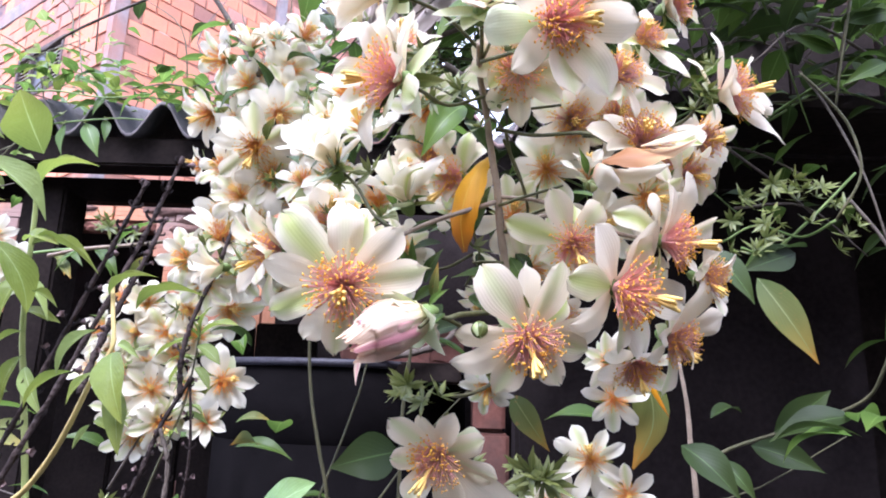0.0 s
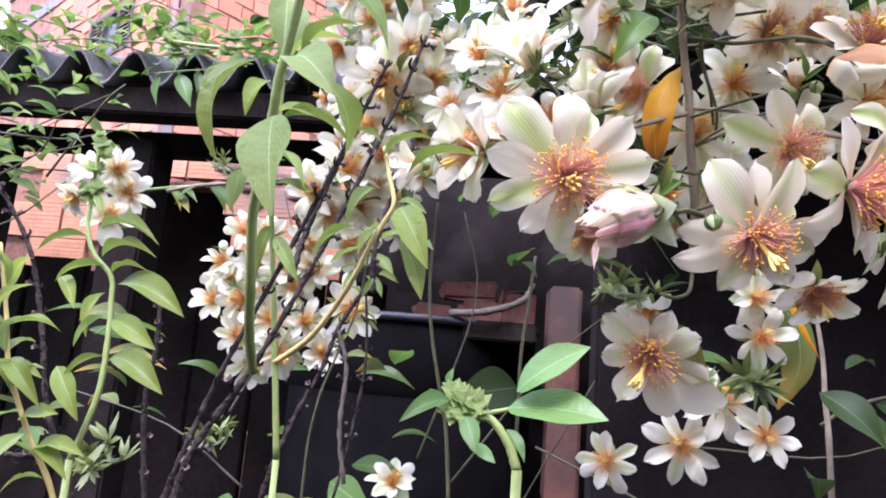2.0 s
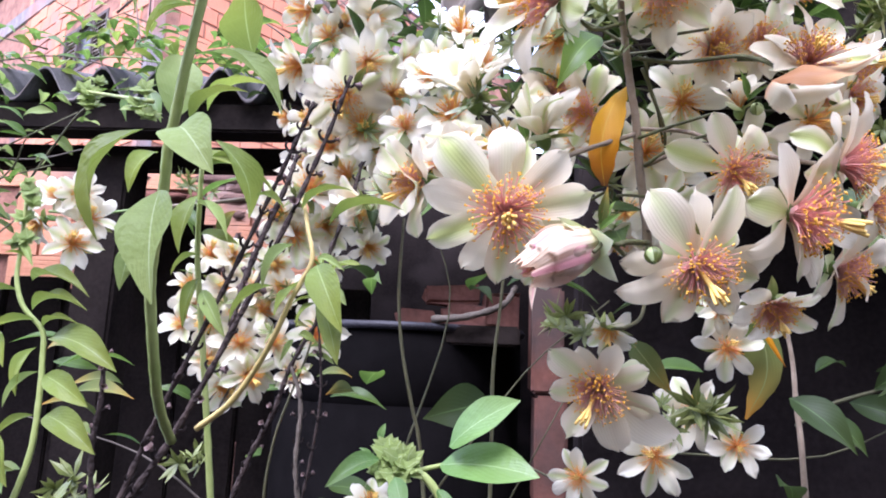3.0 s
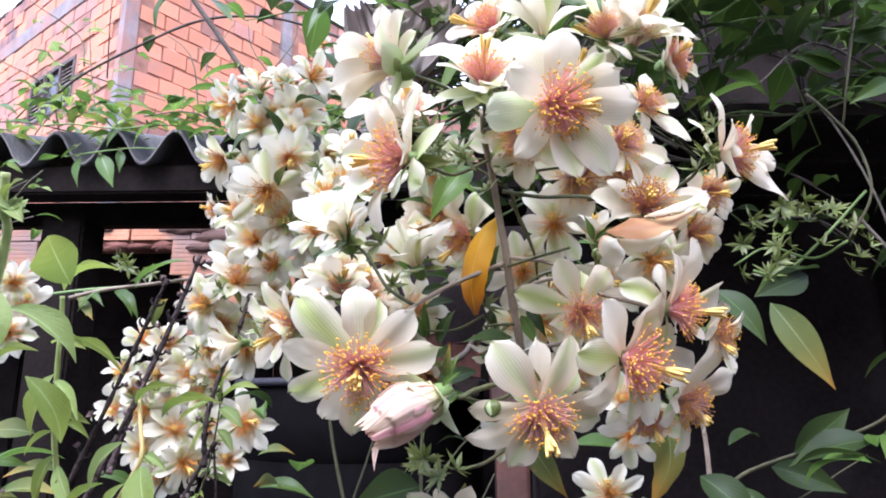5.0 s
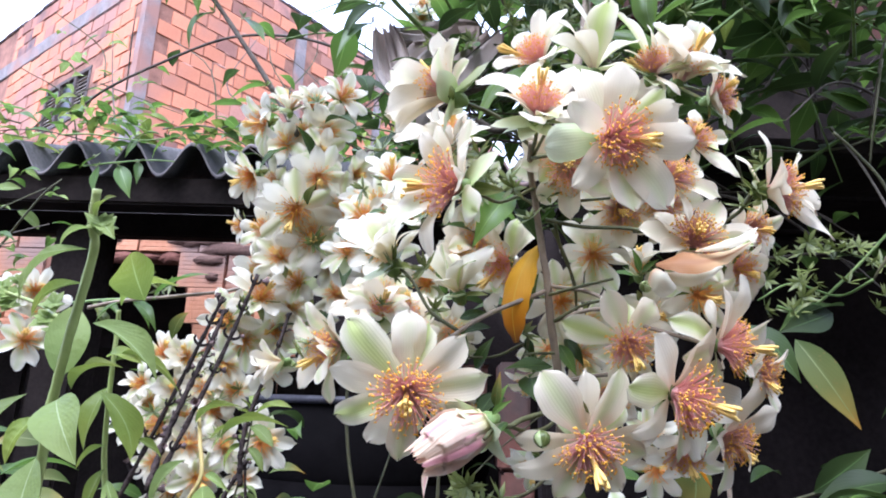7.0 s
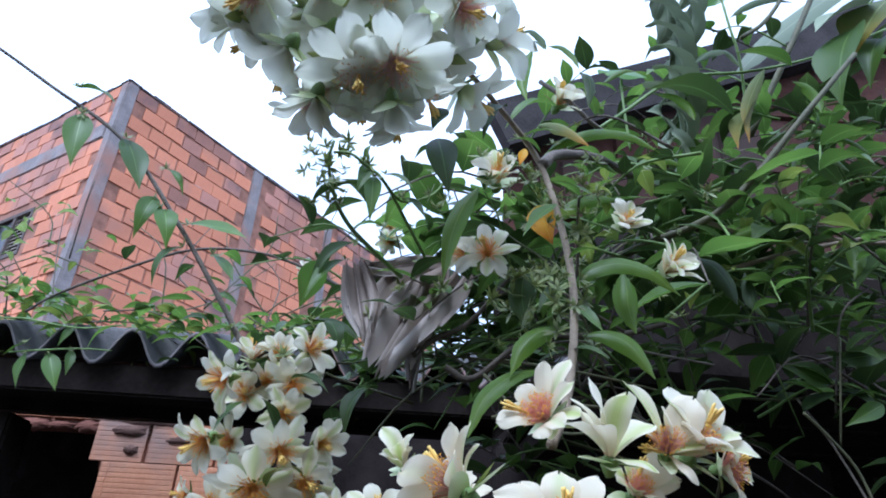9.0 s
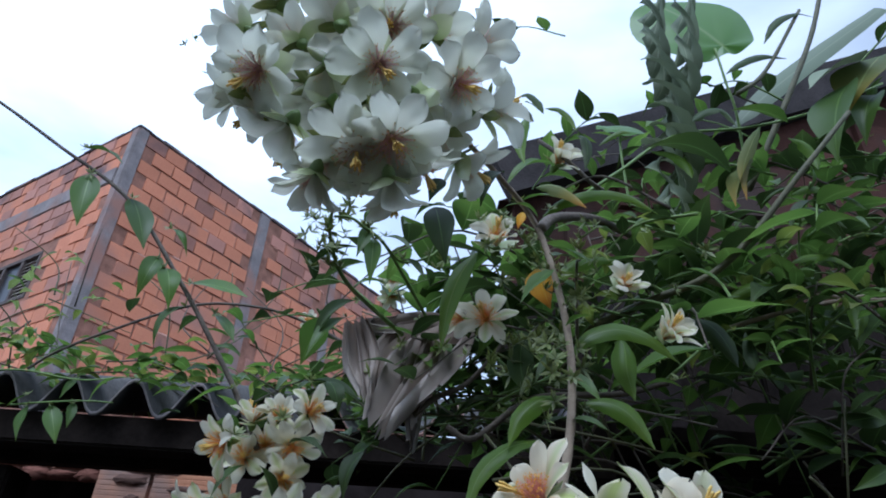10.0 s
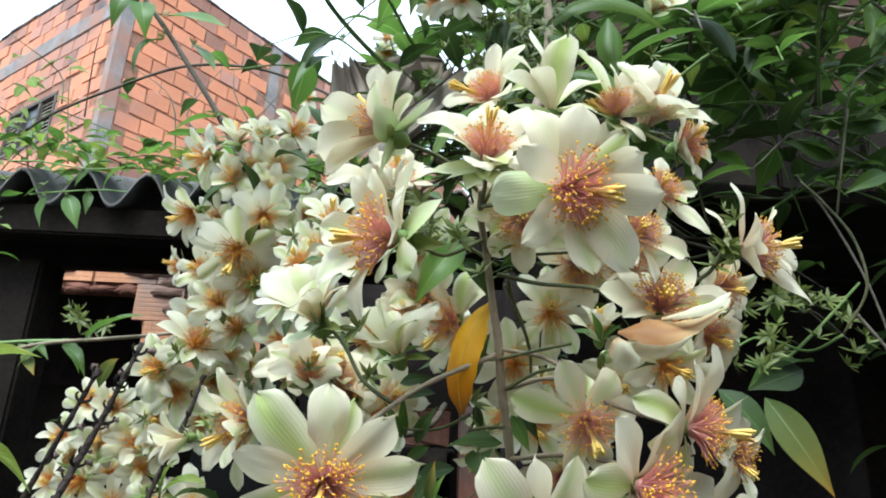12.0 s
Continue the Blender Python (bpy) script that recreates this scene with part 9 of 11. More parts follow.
stem("branch", shrub, [(0.0182, 0.2350, 1.6192), (0.0277, 0.2280, 1.6211), (0.0403, 0.2200, 1.6232)], 0.00070, 0.00050, STEM_TWIG)
stem("branch", shrub, [(0.0211, 0.2360, 1.6094), (0.0306, 0.2280, 1.6146), (0.0412, 0.2150, 1.6154)], 0.00070, 0.00050, STEM_TWIG)
stem("branch", shrub, [(0.0205, 0.2300, 1.6485), (0.0238, 0.2360, 1.6386), (0.0296, 0.2400, 1.6257), (0.0314, 0.2460, 1.6154)], 0.00070, 0.00050, STEM_TWIG)
stem("branch", shrub, [(0.0095, 0.2360, 1.6007), (-0.0014, 0.2400, 1.5957), (-0.0144, 0.2380, 1.5956), (-0.0197, 0.2360, 1.5997)], 0.00060, 0.00045, STEM_TWIG)
stem("branch", shrub, [(0.0138, 0.2460, 1.6318), (0.0100, 0.2500, 1.6161), (0.0126, 0.2500, 1.6023), (0.0075, 0.2520, 1.5912)], 0.00060, 0.00050, STEM_TWIG)
stem("branch", shrub, [(0.0141, 0.2050, 1.5753), (0.0048, 0.1900, 1.5726), (0.0006, 0.1840, 1.5706), (-0.0019, 0.1830, 1.5715)], 0.00090, 0.00070, STEM_TWIG)
stem("branch", shrub, [(0.0204, 0.2320, 1.5969), (0.0135, 0.2280, 1.5963), (0.0092, 0.2260, 1.5955)], 0.00060, 0.00050, STEM_TWIG)
bud(shrub, (0.0100, 0.1830, 1.5695), (-0.1, -0.6, -0.8), 0.00247, 3)
bud(shrub, (0.0464, 0.2000, 1.6154), (-0.4, -0.8, 0.3), 0.00208, 4)
folded_flower = tagged(new("flower"), LABELS["brown"], "flower", G_MAIN)
folded_flower.matrix_basis = Matrix.Identity(4)
ribbon("petal", folded_flower, [(0.0474, 0.1920, 1.6222), (0.0522, 0.1870, 1.6219), (0.0587, 0.1850, 1.6217), (0.0682, 0.1870, 1.6245), (0.0792, 0.1910, 1.6312)], (0.00060, 0.00291, 0.00413, 0.00400, 0.00268, 0.00121, 0.00012), (-0.2, -0.85, 0.40), PETAL_RUST, 0.10, 0.10, 1, "browned folded petal with a pale rim")
ribbon("petal", folded_flower, [(0.0580, 0.1865, 1.6255), (0.0650, 0.1835, 1.6272), (0.0722, 0.1850, 1.6300), (0.0790, 0.1890, 1.6345)], (0.00040, 0.00150, 0.00190, 0.00150, 0.00030), (-0.1, -0.8, 0.6), PETAL_WARM, 0.5, 0.1, 6)
ribbon("petal", folded_flower, [(0.0487, 0.1920, 1.6194), (0.0555, 0.1910, 1.6173), (0.0628, 0.1910, 1.6191), (0.0693, 0.1940, 1.6226)], (0.00065, 0.00217, 0.00260, 0.00151, 0.00032), (0.1, -0.95, -0.2), PETAL_WARM, 0.4, 0.05, 2)
ribbon("petal", folded_flower, [(0.0446, 0.1860, 1.6191), (0.0461, 0.1835, 1.6168), (0.0484, 0.1835, 1.6148), (0.0513, 0.1860, 1.6133)], (0.00307, 0.00383, 0.00399, 0.00383, 0.00337), (-0.2, -0.95, 0.2), PETAL_WARM, 1.1, 0.07, 4, "rolled cream petal spotted with brown")
star(shrub, (-0.028, 0.219, 1.647), 0.0083, "green", (-0.7, -0.6, -0.1))
star(shrub, (0.003, 0.209, 1.653), 0.0075, "green", (-0.8, -0.6, -0.1))
star(shrub, (0.001, 0.212, 1.657), 0.0075, "green", (0.0, -0.6, 0.4))
star(shrub, (-0.024, 0.221, 1.610), 0.0064, "green", (0.3, -0.6, 0.0))
star(shrub, (0.011, 0.226, 1.647), 0.0075, "green", (-0.7, -0.6, 0.8))
star(shrub, (-0.008, 0.230, 1.659), 0.0078, "green", (0.1, -0.6, -0.2))
star(shrub, (0.017, 0.192, 1.659), 0.0064, "green", (0.5, -0.6, 0.8))
star(shrub, (0.017, 0.222, 1.655), 0.0069, "green", (-0.2, -0.6, 0.4))
star(shrub, (-0.054, 0.226, 1.657), 0.0071, "green", (-0.5, -0.6, 0.0))
star(shrub, (-0.047, 0.217, 1.629), 0.0068, "green", (-0.3, -0.6, 0.8))
star(shrub, (0.004, 0.225, 1.659), 0.0068, "green", (0.6, -0.6, 0.8))
star(shrub, (-0.044, 0.221, 1.592), 0.0071, "green", (-0.5, -0.6, 0.7))
star(shrub, (0.011, 0.228, 1.668), 0.0079, "green", (-0.3, -0.6, 0.7))
star(shrub, (-0.044, 0.197, 1.661), 0.0079, "green", (-0.5, -0.6, 0.9))
star(shrub, (-0.039, 0.220, 1.622), 0.0064, "green", (0.6, -0.6, 0.4))
star(shrub, (-0.044, 0.226, 1.612), 0.0061, "green", (0.7, -0.6, 0.9))
star(shrub, (-0.029, 0.221, 1.662), 0.0061, "green", (0.4, -0.6, -0.0))
leaf(canopy, (-0.115, 0.388, 1.733), (-0.125, 0.370, 1.751), "dark", (-0.22, -0.21, 0.72), 1.0)
leaf(canopy, (-0.117, 0.388, 1.703), (-0.107, 0.370, 1.712), "turning", (-0.26, -0.18, 0.69), 1.0)
star(shrub, (-0.112, 0.395, 1.679), 0.0135, "green", (0.7, -0.7, -0.1))
star(shrub, (-0.160, 0.415, 1.640), 0.0106, "green", (0.2, -0.7, 0.1))
star(shrub, (-0.152, 0.405, 1.777), 0.0120, "green", (0.3, -0.7, 0.9))
star(shrub, (-0.128, 0.430, 1.798), 0.0104, "green", (0.1, -0.7, 0.3))
leaf(canopy, (-0.120, 0.428, 1.780), (-0.090, 0.410, 1.767), "dark", (-0.13, -0.48, 0.82), 1.0)
leaf(canopy, (-0.079, 0.408, 1.697), (-0.096, 0.390, 1.679), "turning", (-0.09, -0.19, 0.87), 1.0)
leaf(canopy, (-0.093, 0.408, 1.673), (-0.090, 0.390, 1.648), "dark", (0.14, -0.41, 0.86), 1.0)
star(shrub, (-0.172, 0.425, 1.629), 0.0100, "green", (-0.1, -0.7, 0.3))
leaf(canopy, (-0.096, 0.418, 1.675), (-0.115, 0.400, 1.664), "turning", (-0.16, -0.38, 0.67), 1.0)
leaf(canopy, (-0.130, 0.438, 1.631), (-0.145, 0.420, 1.621), "turning", (-0.04, -0.15, 0.79), 1.0)
leaf(canopy, (-0.152, 0.448, 1.768), (-0.166, 0.430, 1.741), "green", (-0.17, -0.44, 0.81), 1.0)
leaf(canopy, (-0.115, 0.458, 1.646), (-0.111, 0.440, 1.621), "dark", (-0.11, -0.54, 0.79), 1.0)
leaf(canopy, (-0.094, 0.448, 1.738), (-0.097, 0.430, 1.701), "green", (-0.26, -0.38, 0.62), 1.0)
star(shrub, (-0.117, 0.435, 1.691), 0.0115, "green", (0.6, -0.7, -0.0))
star(shrub, (-0.125, 0.455, 1.627), 0.0134, "green", (-0.3, -0.7, 0.5))
leaf(canopy, (-0.131, 0.448, 1.790), (-0.121, 0.430, 1.800), "turning", (-0.07, -0.55, 0.69), 1.0)
leaf(canopy, (-0.239, 0.488, 1.623), (-0.220, 0.470, 1.642), "turning", (0.18, -0.19, 0.69), 1.0)
star(shrub, (-0.196, 0.485, 1.579), 0.0114, "green", (-0.3, -0.7, 0.8))
star(shrub, (-0.229, 0.485, 1.574), 0.0129, "green", (0.6, -0.7, 0.9))
star(shrub, (-0.244, 0.485, 1.568), 0.0123, "green", (-0.4, -0.7, 0.1))
star(shrub, (-0.193, 0.465, 1.602), 0.0091, "green", (-0.4, -0.7, -0.1))
star(shrub, (-0.232, 0.485, 1.525), 0.0094, "green", (0.4, -0.7, 0.6))
star(shrub, (-0.189, 0.475, 1.553), 0.0097, "green", (-0.2, -0.7, 0.4))
leaf(canopy, (-0.262, 0.518, 1.588), (-0.275, 0.500, 1.600), "green", (0.09, -0.23, 0.64), 1.0)
star(shrub, (-0.221, 0.505, 1.520), 0.0105, "green", (-0.2, -0.7, 0.8))
star(shrub, (-0.181, 0.485, 1.587), 0.0092, "green", (-0.6, -0.7, 0.3))
star(canopy, (0.053, 0.395, 1.917), 0.0104, "green", (0.1, -0.3, 0.1))
star(canopy, (0.168, 0.373, 1.844), 0.0094, "green", (0.5, -0.3, 0.6))
star(canopy, (0.067, 0.337, 1.824), 0.0098, "green", (-0.5, -0.8, 0.7))
star(canopy, (0.147, 0.385, 1.830), 0.0097, "green", (-0.7, -0.5, 0.9))
star(canopy, (0.060, 0.346, 1.847), 0.0081, "green", (-0.5, -0.9, 0.9))
star(canopy, (0.119, 0.341, 1.921), 0.0072, "green", (-0.5, -0.3, 0.6))
star(canopy, (0.040, 0.365, 1.885), 0.0118, "green", (-0.1, -0.9, -0.1))
star(canopy, (0.024, 0.354, 1.812), 0.0112, "green", (-0.5, -0.7, 0.6))
star(canopy, (0.059, 0.306, 1.845), 0.0113, "green", (-0.3, -0.3, -0.0))
star(canopy, (0.129, 0.373, 1.841), 0.0088, "green", (0.4, -0.9, 0.2))
star(canopy, (0.023, 0.315, 1.785), 0.0114, "green", (0.5, -0.0, 0.2))
star(canopy, (0.053, 0.383, 1.927), 0.0118, "green", (0.3, -0.5, 0.1))
star(canopy, (0.051, 0.309, 1.786), 0.0081, "green", (0.5, -0.2, 0.2))
star(canopy, (0.058, 0.354, 1.882), 0.0075, "green", (0.5, -0.5, 0.7))
star(canopy, (0.019, 0.375, 1.796), 0.0087, "green", (0.7, -0.3, 0.8))
star(canopy, (0.023, 0.374, 1.949), 0.0085, "green", (0.0, -0.8, 1.0))
star(canopy, (0.028, 0.307, 1.788), 0.0094, "green", (-0.7, -0.1, 0.3))
star(canopy, (0.024, 0.354, 1.931), 0.0074, "green", (-0.5, -0.6, 0.4))
star(canopy, (0.041, 0.337, 1.825), 0.0101, "green", (-0.5, -0.7, 0.8))
star(canopy, (0.032, 0.324, 1.891), 0.0094, "green", (-0.8, -1.0, 0.4))
star(canopy, (0.014, 0.380, 1.833), 0.0099, "green", (0.3, -0.6, -0.1))
star(canopy, (0.087, 0.360, 1.896), 0.0077, "green", (-0.4, -0.2, 0.1))
star(canopy, (0.025, 0.328, 1.783), 0.0077, "green", (0.3, -0.4, 0.5))
star(canopy, (0.011, 0.300, 1.850), 0.0082, "green", (0.3, -0.9, 0.2))
star(canopy, (0.073, 0.348, 1.789), 0.0107, "green", (0.2, -0.5, 0.8))
star(canopy, (0.028, 0.304, 1.807), 0.0113, "green", (0.3, -0.6, 0.6))
star(canopy, (0.026, 0.311, 1.795), 0.0095, "green", (0.6, -0.1, 0.1))
star(canopy, (0.046, 0.335, 1.812), 0.0073, "green", (0.3, -0.6, 0.7))
star(canopy, (0.034, 0.342, 1.841), 0.0085, "green", (0.6, -0.3, 0.7))
star(canopy, (0.188, 0.392, 1.942), 0.0113, "green", (0.0, -0.4, -0.1))
star(canopy, (0.063, 0.353, 1.895), 0.0076, "green", (-0.7, -0.4, 0.4))
star(canopy, (0.137, 0.398, 1.859), 0.0074, "green", (0.2, -0.4, 0.6))
star(canopy, (0.049, 0.387, 1.856), 0.0093, "green", (0.1, -0.3, -0.1))
star(canopy, (0.074, 0.314, 1.904), 0.0070, "green", (-0.5, -0.8, 0.4))
star(roof_vine, (-0.093, 0.348, 1.906), 0.0081, "green", (0.4, -0.4, 0.5))
star(roof_vine, (-0.102, 0.339, 1.900), 0.0098, "green", (-0.6, -0.5, 1.0))
star(roof_vine, (-0.105, 0.344, 1.909), 0.0096, "green", (0.1, -0.1, 0.2))
star(roof_vine, (-0.091, 0.341, 1.914), 0.0088, "green", (-0.1, -0.0, 0.9))
star(roof_vine, (-0.105, 0.343, 1.908), 0.0087, "green", (-0.1, -1.0, 0.3))
star(roof_vine, (-0.091, 0.343, 1.925), 0.0104, "green", (-0.1, -0.4, 0.0))
star(roof_vine, (-0.115, 0.338, 1.919), 0.0093, "green", (-0.5, -0.4, 0.5))
star(roof_vine, (-0.107, 0.348, 1.924), 0.0076, "green", (0.4, -0.6, -0.0))
star(roof_vine, (-0.105, 0.342, 1.896), 0.0083, "green", (0.3, -0.6, 0.9))
star(roof_vine, (-0.106, 0.354, 1.915), 0.0067, "green", (-0.2, -0.5, 0.1))
star(roof_vine, (-0.120, 0.367, 1.917), 0.0093, "green", (0.4, -0.3, 0.3))
star(roof_vine, (-0.106, 0.339, 1.888), 0.0079, "green", (0.4, -0.0, 0.9))
star(roof_vine, (-0.120, 0.352, 1.904), 0.0087, "green", (-0.3, -0.5, -0.1))
star(roof_vine, (-0.095, 0.336, 1.912), 0.0093, "green", (0.7, -0.8, -0.2))
star(roof_vine, (-0.106, 0.334, 1.882), 0.0071, "green", (0.3, -0.4, 0.8))
star(roof_vine, (-0.103, 0.343, 1.907), 0.0091, "green", (-0.1, -0.5, 0.3))
star(roof_vine, (-0.102, 0.343, 1.903), 0.0106, "green", (0.6, -0.4, -0.2))
star(roof_vine, (-0.113, 0.353, 1.919), 0.0080, "green", (0.4, -0.9, 0.7))
star(roof_vine, (-0.109, 0.337, 1.901), 0.0068, "green", (-0.5, -0.1, 0.0))
star(roof_vine, (-0.092, 0.345, 1.899), 0.0067, "green", (-0.1, -0.2, 0.4))
star(roof_vine, (-0.102, 0.330, 1.884), 0.0101, "green", (0.5, -0.4, 0.2))
star(roof_vine, (-0.094, 0.326, 1.881), 0.0069, "green", (0.0, -0.7, 0.2))
star(roof_vine, (-0.091, 0.357, 1.893), 0.0070, "green", (-0.8, -0.6, 0.8))
star(roof_vine, (-0.105, 0.366, 1.894), 0.0082, "green", (0.6, -0.5, 0.5))
star(roof_vine, (-0.104, 0.365, 1.892), 0.0088, "green", (-0.3, -0.3, 0.9))
star(roof_vine, (-0.099, 0.361, 1.895), 0.0103, "green", (-0.8, -0.3, 0.9))
star(roof_vine, (-0.098, 0.355, 1.896), 0.0074, "green", (-0.7, -0.8, -0.1))
star(roof_vine, (-0.093, 0.355, 1.882), 0.0094, "green", (0.4, -0.3, 0.8))
star(roof_vine, (-0.098, 0.360, 1.899), 0.0101, "green", (-0.0, -0.7, 0.1))
star(roof_vine, (-0.101, 0.359, 1.885), 0.0107, "green", (0.4, -0.0, 0.7))
star(roof_vine, (-0.029, 0.406, 1.952), 0.0104, "green", (-0.0, -0.9, 1.0))
star(roof_vine, (-0.016, 0.397, 1.919), 0.0070, "green", (-0.1, -0.8, 0.6))
star(roof_vine, (-0.027, 0.401, 1.913), 0.0104, "green", (0.2, -0.7, 0.8))
star(roof_vine, (-0.031, 0.397, 1.923), 0.0094, "green", (-0.6, -0.2, -0.1))
star(roof_vine, (-0.020, 0.401, 1.920), 0.0090, "green", (-0.6, -0.7, -0.2))
star(roof_vine, (-0.022, 0.401, 1.939), 0.0079, "green", (-0.4, -0.6, 0.6))
star(roof_vine, (-0.024, 0.398, 1.959), 0.0080, "green", (0.4, -1.0, 0.5))
star(roof_vine, (-0.117, 0.338, 1.910), 0.0058, "green", (-0.4, -0.8, 0.1))
star(roof_vine, (-0.112, 0.326, 1.902), 0.0094, "green", (-0.0, -0.8, 0.7))
star(roof_vine, (-0.109, 0.328, 1.901), 0.0086, "green", (-0.3, -0.5, 0.7))
star(creeper, (0.250, 0.432, 1.672), 0.0126, "green", (-0.1, -0.3, 0.6))
star(creeper, (0.228, 0.437, 1.701), 0.0125, "green", (-0.2, -0.4, -0.1))
star(creeper, (0.241, 0.431, 1.703), 0.0130, "green", (0.6, -0.3, 0.7))
star(creeper, (0.256, 0.437, 1.698), 0.0104, "green", (-0.6, -0.6, 0.7))
star(creeper, (0.256, 0.425, 1.695), 0.0123, "green", (-0.1, -0.7, 0.4))
star(creeper, (0.245, 0.438, 1.690), 0.0095, "green", (-0.1, -0.6, 1.0))
star(creeper, (0.233, 0.454, 1.698), 0.0130, "green", (-0.7, -0.2, 0.2))
star(creeper, (0.268, 0.454, 1.698), 0.0089, "green", (0.4, -0.4, 0.3))
star(creeper, (0.226, 0.428, 1.670), 0.0087, "green", (0.3, -0.1, 0.4))
star(creeper, (0.238, 0.452, 1.704), 0.0107, "green", (-0.3, -0.7, 0.5))
star(creeper, (0.233, 0.427, 1.692), 0.0108, "green", (-0.5, -1.0, 0.6))
star(creeper, (0.271, 0.438, 1.688), 0.0085, "green", (0.5, -1.0, 0.0))
star(creeper, (0.241, 0.424, 1.693), 0.0142, "green", (0.1, -0.1, 0.9))
star(creeper, (0.219, 0.424, 1.677), 0.0096, "green", (-0.2, -0.3, 0.5))
star(creeper, (0.215, 0.426, 1.659), 0.0131, "green", (0.1, -0.9, -0.0))
star(creeper, (0.222, 0.441, 1.673), 0.0119, "green", (-0.3, -0.3, 0.0))
star(creeper, (0.196, 0.440, 1.653), 0.0114, "green", (0.7, -0.3, 0.2))
star(creeper, (0.211, 0.449, 1.694), 0.0123, "green", (0.2, -0.4, -0.0))
star(creeper, (0.209, 0.427, 1.650), 0.0139, "green", (0.1, -0.7, 0.5))
star(creeper, (0.220, 0.451, 1.653), 0.0140, "green", (-0.7, -0.5, 0.7))
star(creeper, (0.232, 0.455, 1.675), 0.0121, "green", (-0.5, -0.1, 0.4))
star(creeper, (0.240, 0.456, 1.666), 0.0087, "green", (0.3, -0.7, 0.8))
star(creeper, (0.214, 0.454, 1.691), 0.0109, "green", (-0.3, -0.1, 0.7))
star(creeper, (0.199, 0.441, 1.674), 0.0118, "green", (-0.2, -0.7, -0.1))
star(creeper, (0.278, 0.439, 1.687), 0.0129, "green", (-0.2, -0.2, 0.4))
star(creeper, (0.276, 0.436, 1.664), 0.0110, "green", (0.3, -0.7, 0.6))
star(creeper, (0.283, 0.433, 1.675), 0.0102, "green", (0.3, -0.1, 0.8))
star(creeper, (0.273, 0.441, 1.656), 0.0110, "green", (0.6, -0.2, 0.4))
star(creeper, (0.275, 0.421, 1.668), 0.0098, "green", (0.4, -0.5, 0.5))
star(canopy, (0.035, 0.329, 1.824), 0.0099, "green", (-0.2, -0.5, 0.3))
star(canopy, (0.030, 0.330, 1.825), 0.0105, "green", (-0.3, -0.5, 0.8))
star(canopy, (0.043, 0.343, 1.839), 0.0084, "green", (0.2, -0.6, 0.0))
star(canopy, (0.044, 0.323, 1.826), 0.0076, "green", (0.8, -0.0, 0.4))
star(canopy, (0.020, 0.313, 1.815), 0.0103, "green", (0.1, -0.1, 0.9))
star(canopy, (0.032, 0.315, 1.813), 0.0098, "green", (0.8, -0.3, 0.1))
star(canopy, (0.035, 0.337, 1.821), 0.0105, "green", (-0.4, -0.4, 1.0))
star(canopy, (0.059, 0.314, 1.804), 0.0103, "green", (0.1, -0.6, 0.2))
star(canopy, (0.023, 0.325, 1.821), 0.0093, "green", (-0.3, -0.7, 0.8))
star(canopy, (0.056, 0.336, 1.828), 0.0065, "green", (0.2, -0.6, 0.2))
star(canopy, (0.049, 0.333, 1.803), 0.0081, "green", (-0.1, -0.8, -0.0))
star(canopy, (0.038, 0.333, 1.822), 0.0090, "green", (0.4, -0.7, 0.1))
star(canopy, (0.019, 0.324, 1.810), 0.0101, "green", (0.5, -0.7, 0.3))
star(canopy, (0.053, 0.339, 1.837), 0.0099, "green", (0.1, -0.8, 0.1))
star(canopy, (0.019, 0.336, 1.807), 0.0072, "green", (0.2, -0.1, 0.7))
star(canopy, (0.017, 0.327, 1.824), 0.0068, "green", (0.2, -0.5, 0.0))
star(canopy, (0.050, 0.340, 1.826), 0.0108, "green", (-0.3, -0.9, 0.9))
star(canopy, (0.046, 0.353, 1.834), 0.0068, "green", (-0.4, -0.3, 0.9))
star(canopy, (0.029, 0.326, 1.823), 0.0074, "green", (0.1, -0.6, -0.2))
star(canopy, (0.024, 0.315, 1.819), 0.0088, "green", (0.2, -0.2, 0.3))
star(canopy, (0.033, 0.305, 1.870), 0.0077, "green", (-0.1, -0.2, 0.7))
star(canopy, (0.024, 0.299, 1.884), 0.0063, "green", (-0.3, -0.8, 0.6))
star(canopy, (0.046, 0.313, 1.874), 0.0080, "green", (-0.2, -0.0, 1.0))
star(canopy, (0.060, 0.310, 1.861), 0.0075, "green", (0.7, -0.4, 0.9))
star(canopy, (0.025, 0.302, 1.882), 0.0073, "green", (0.1, -0.1, 0.6))
star(canopy, (0.065, 0.302, 1.898), 0.0085, "green", (-0.8, -0.0, -0.0))
star(canopy, (0.046, 0.299, 1.856), 0.0088, "green", (0.3, -0.6, 0.3))
star(canopy, (0.058, 0.293, 1.880), 0.0068, "green", (-0.6, -0.1, 0.1))
star(canopy, (0.039, 0.290, 1.842), 0.0072, "green", (0.5, -0.3, 0.5))
star(canopy, (0.021, 0.314, 1.882), 0.0062, "green", (-0.4, -0.3, 0.7))
star(canopy, (0.043, 0.304, 1.907), 0.0069, "green", (0.1, -0.7, 0.7))
star(canopy, (0.056, 0.307, 1.846), 0.0083, "green", (-0.3, -0.8, -0.1))
star(canopy, (0.049, 0.305, 1.836), 0.0085, "green", (-0.6, -0.3, 0.7))
star(canopy, (0.059, 0.301, 1.921), 0.0060, "green", (-0.2, -0.2, 0.6))
star(canopy, (0.036, 0.298, 1.845), 0.0086, "green", (0.7, -0.5, 0.6))
star(canopy, (0.042, 0.310, 1.866), 0.0099, "green", (-0.5, -0.2, 0.4))
star(canopy, (0.053, 0.295, 1.830), 0.0093, "green", (0.2, -0.3, 0.8))
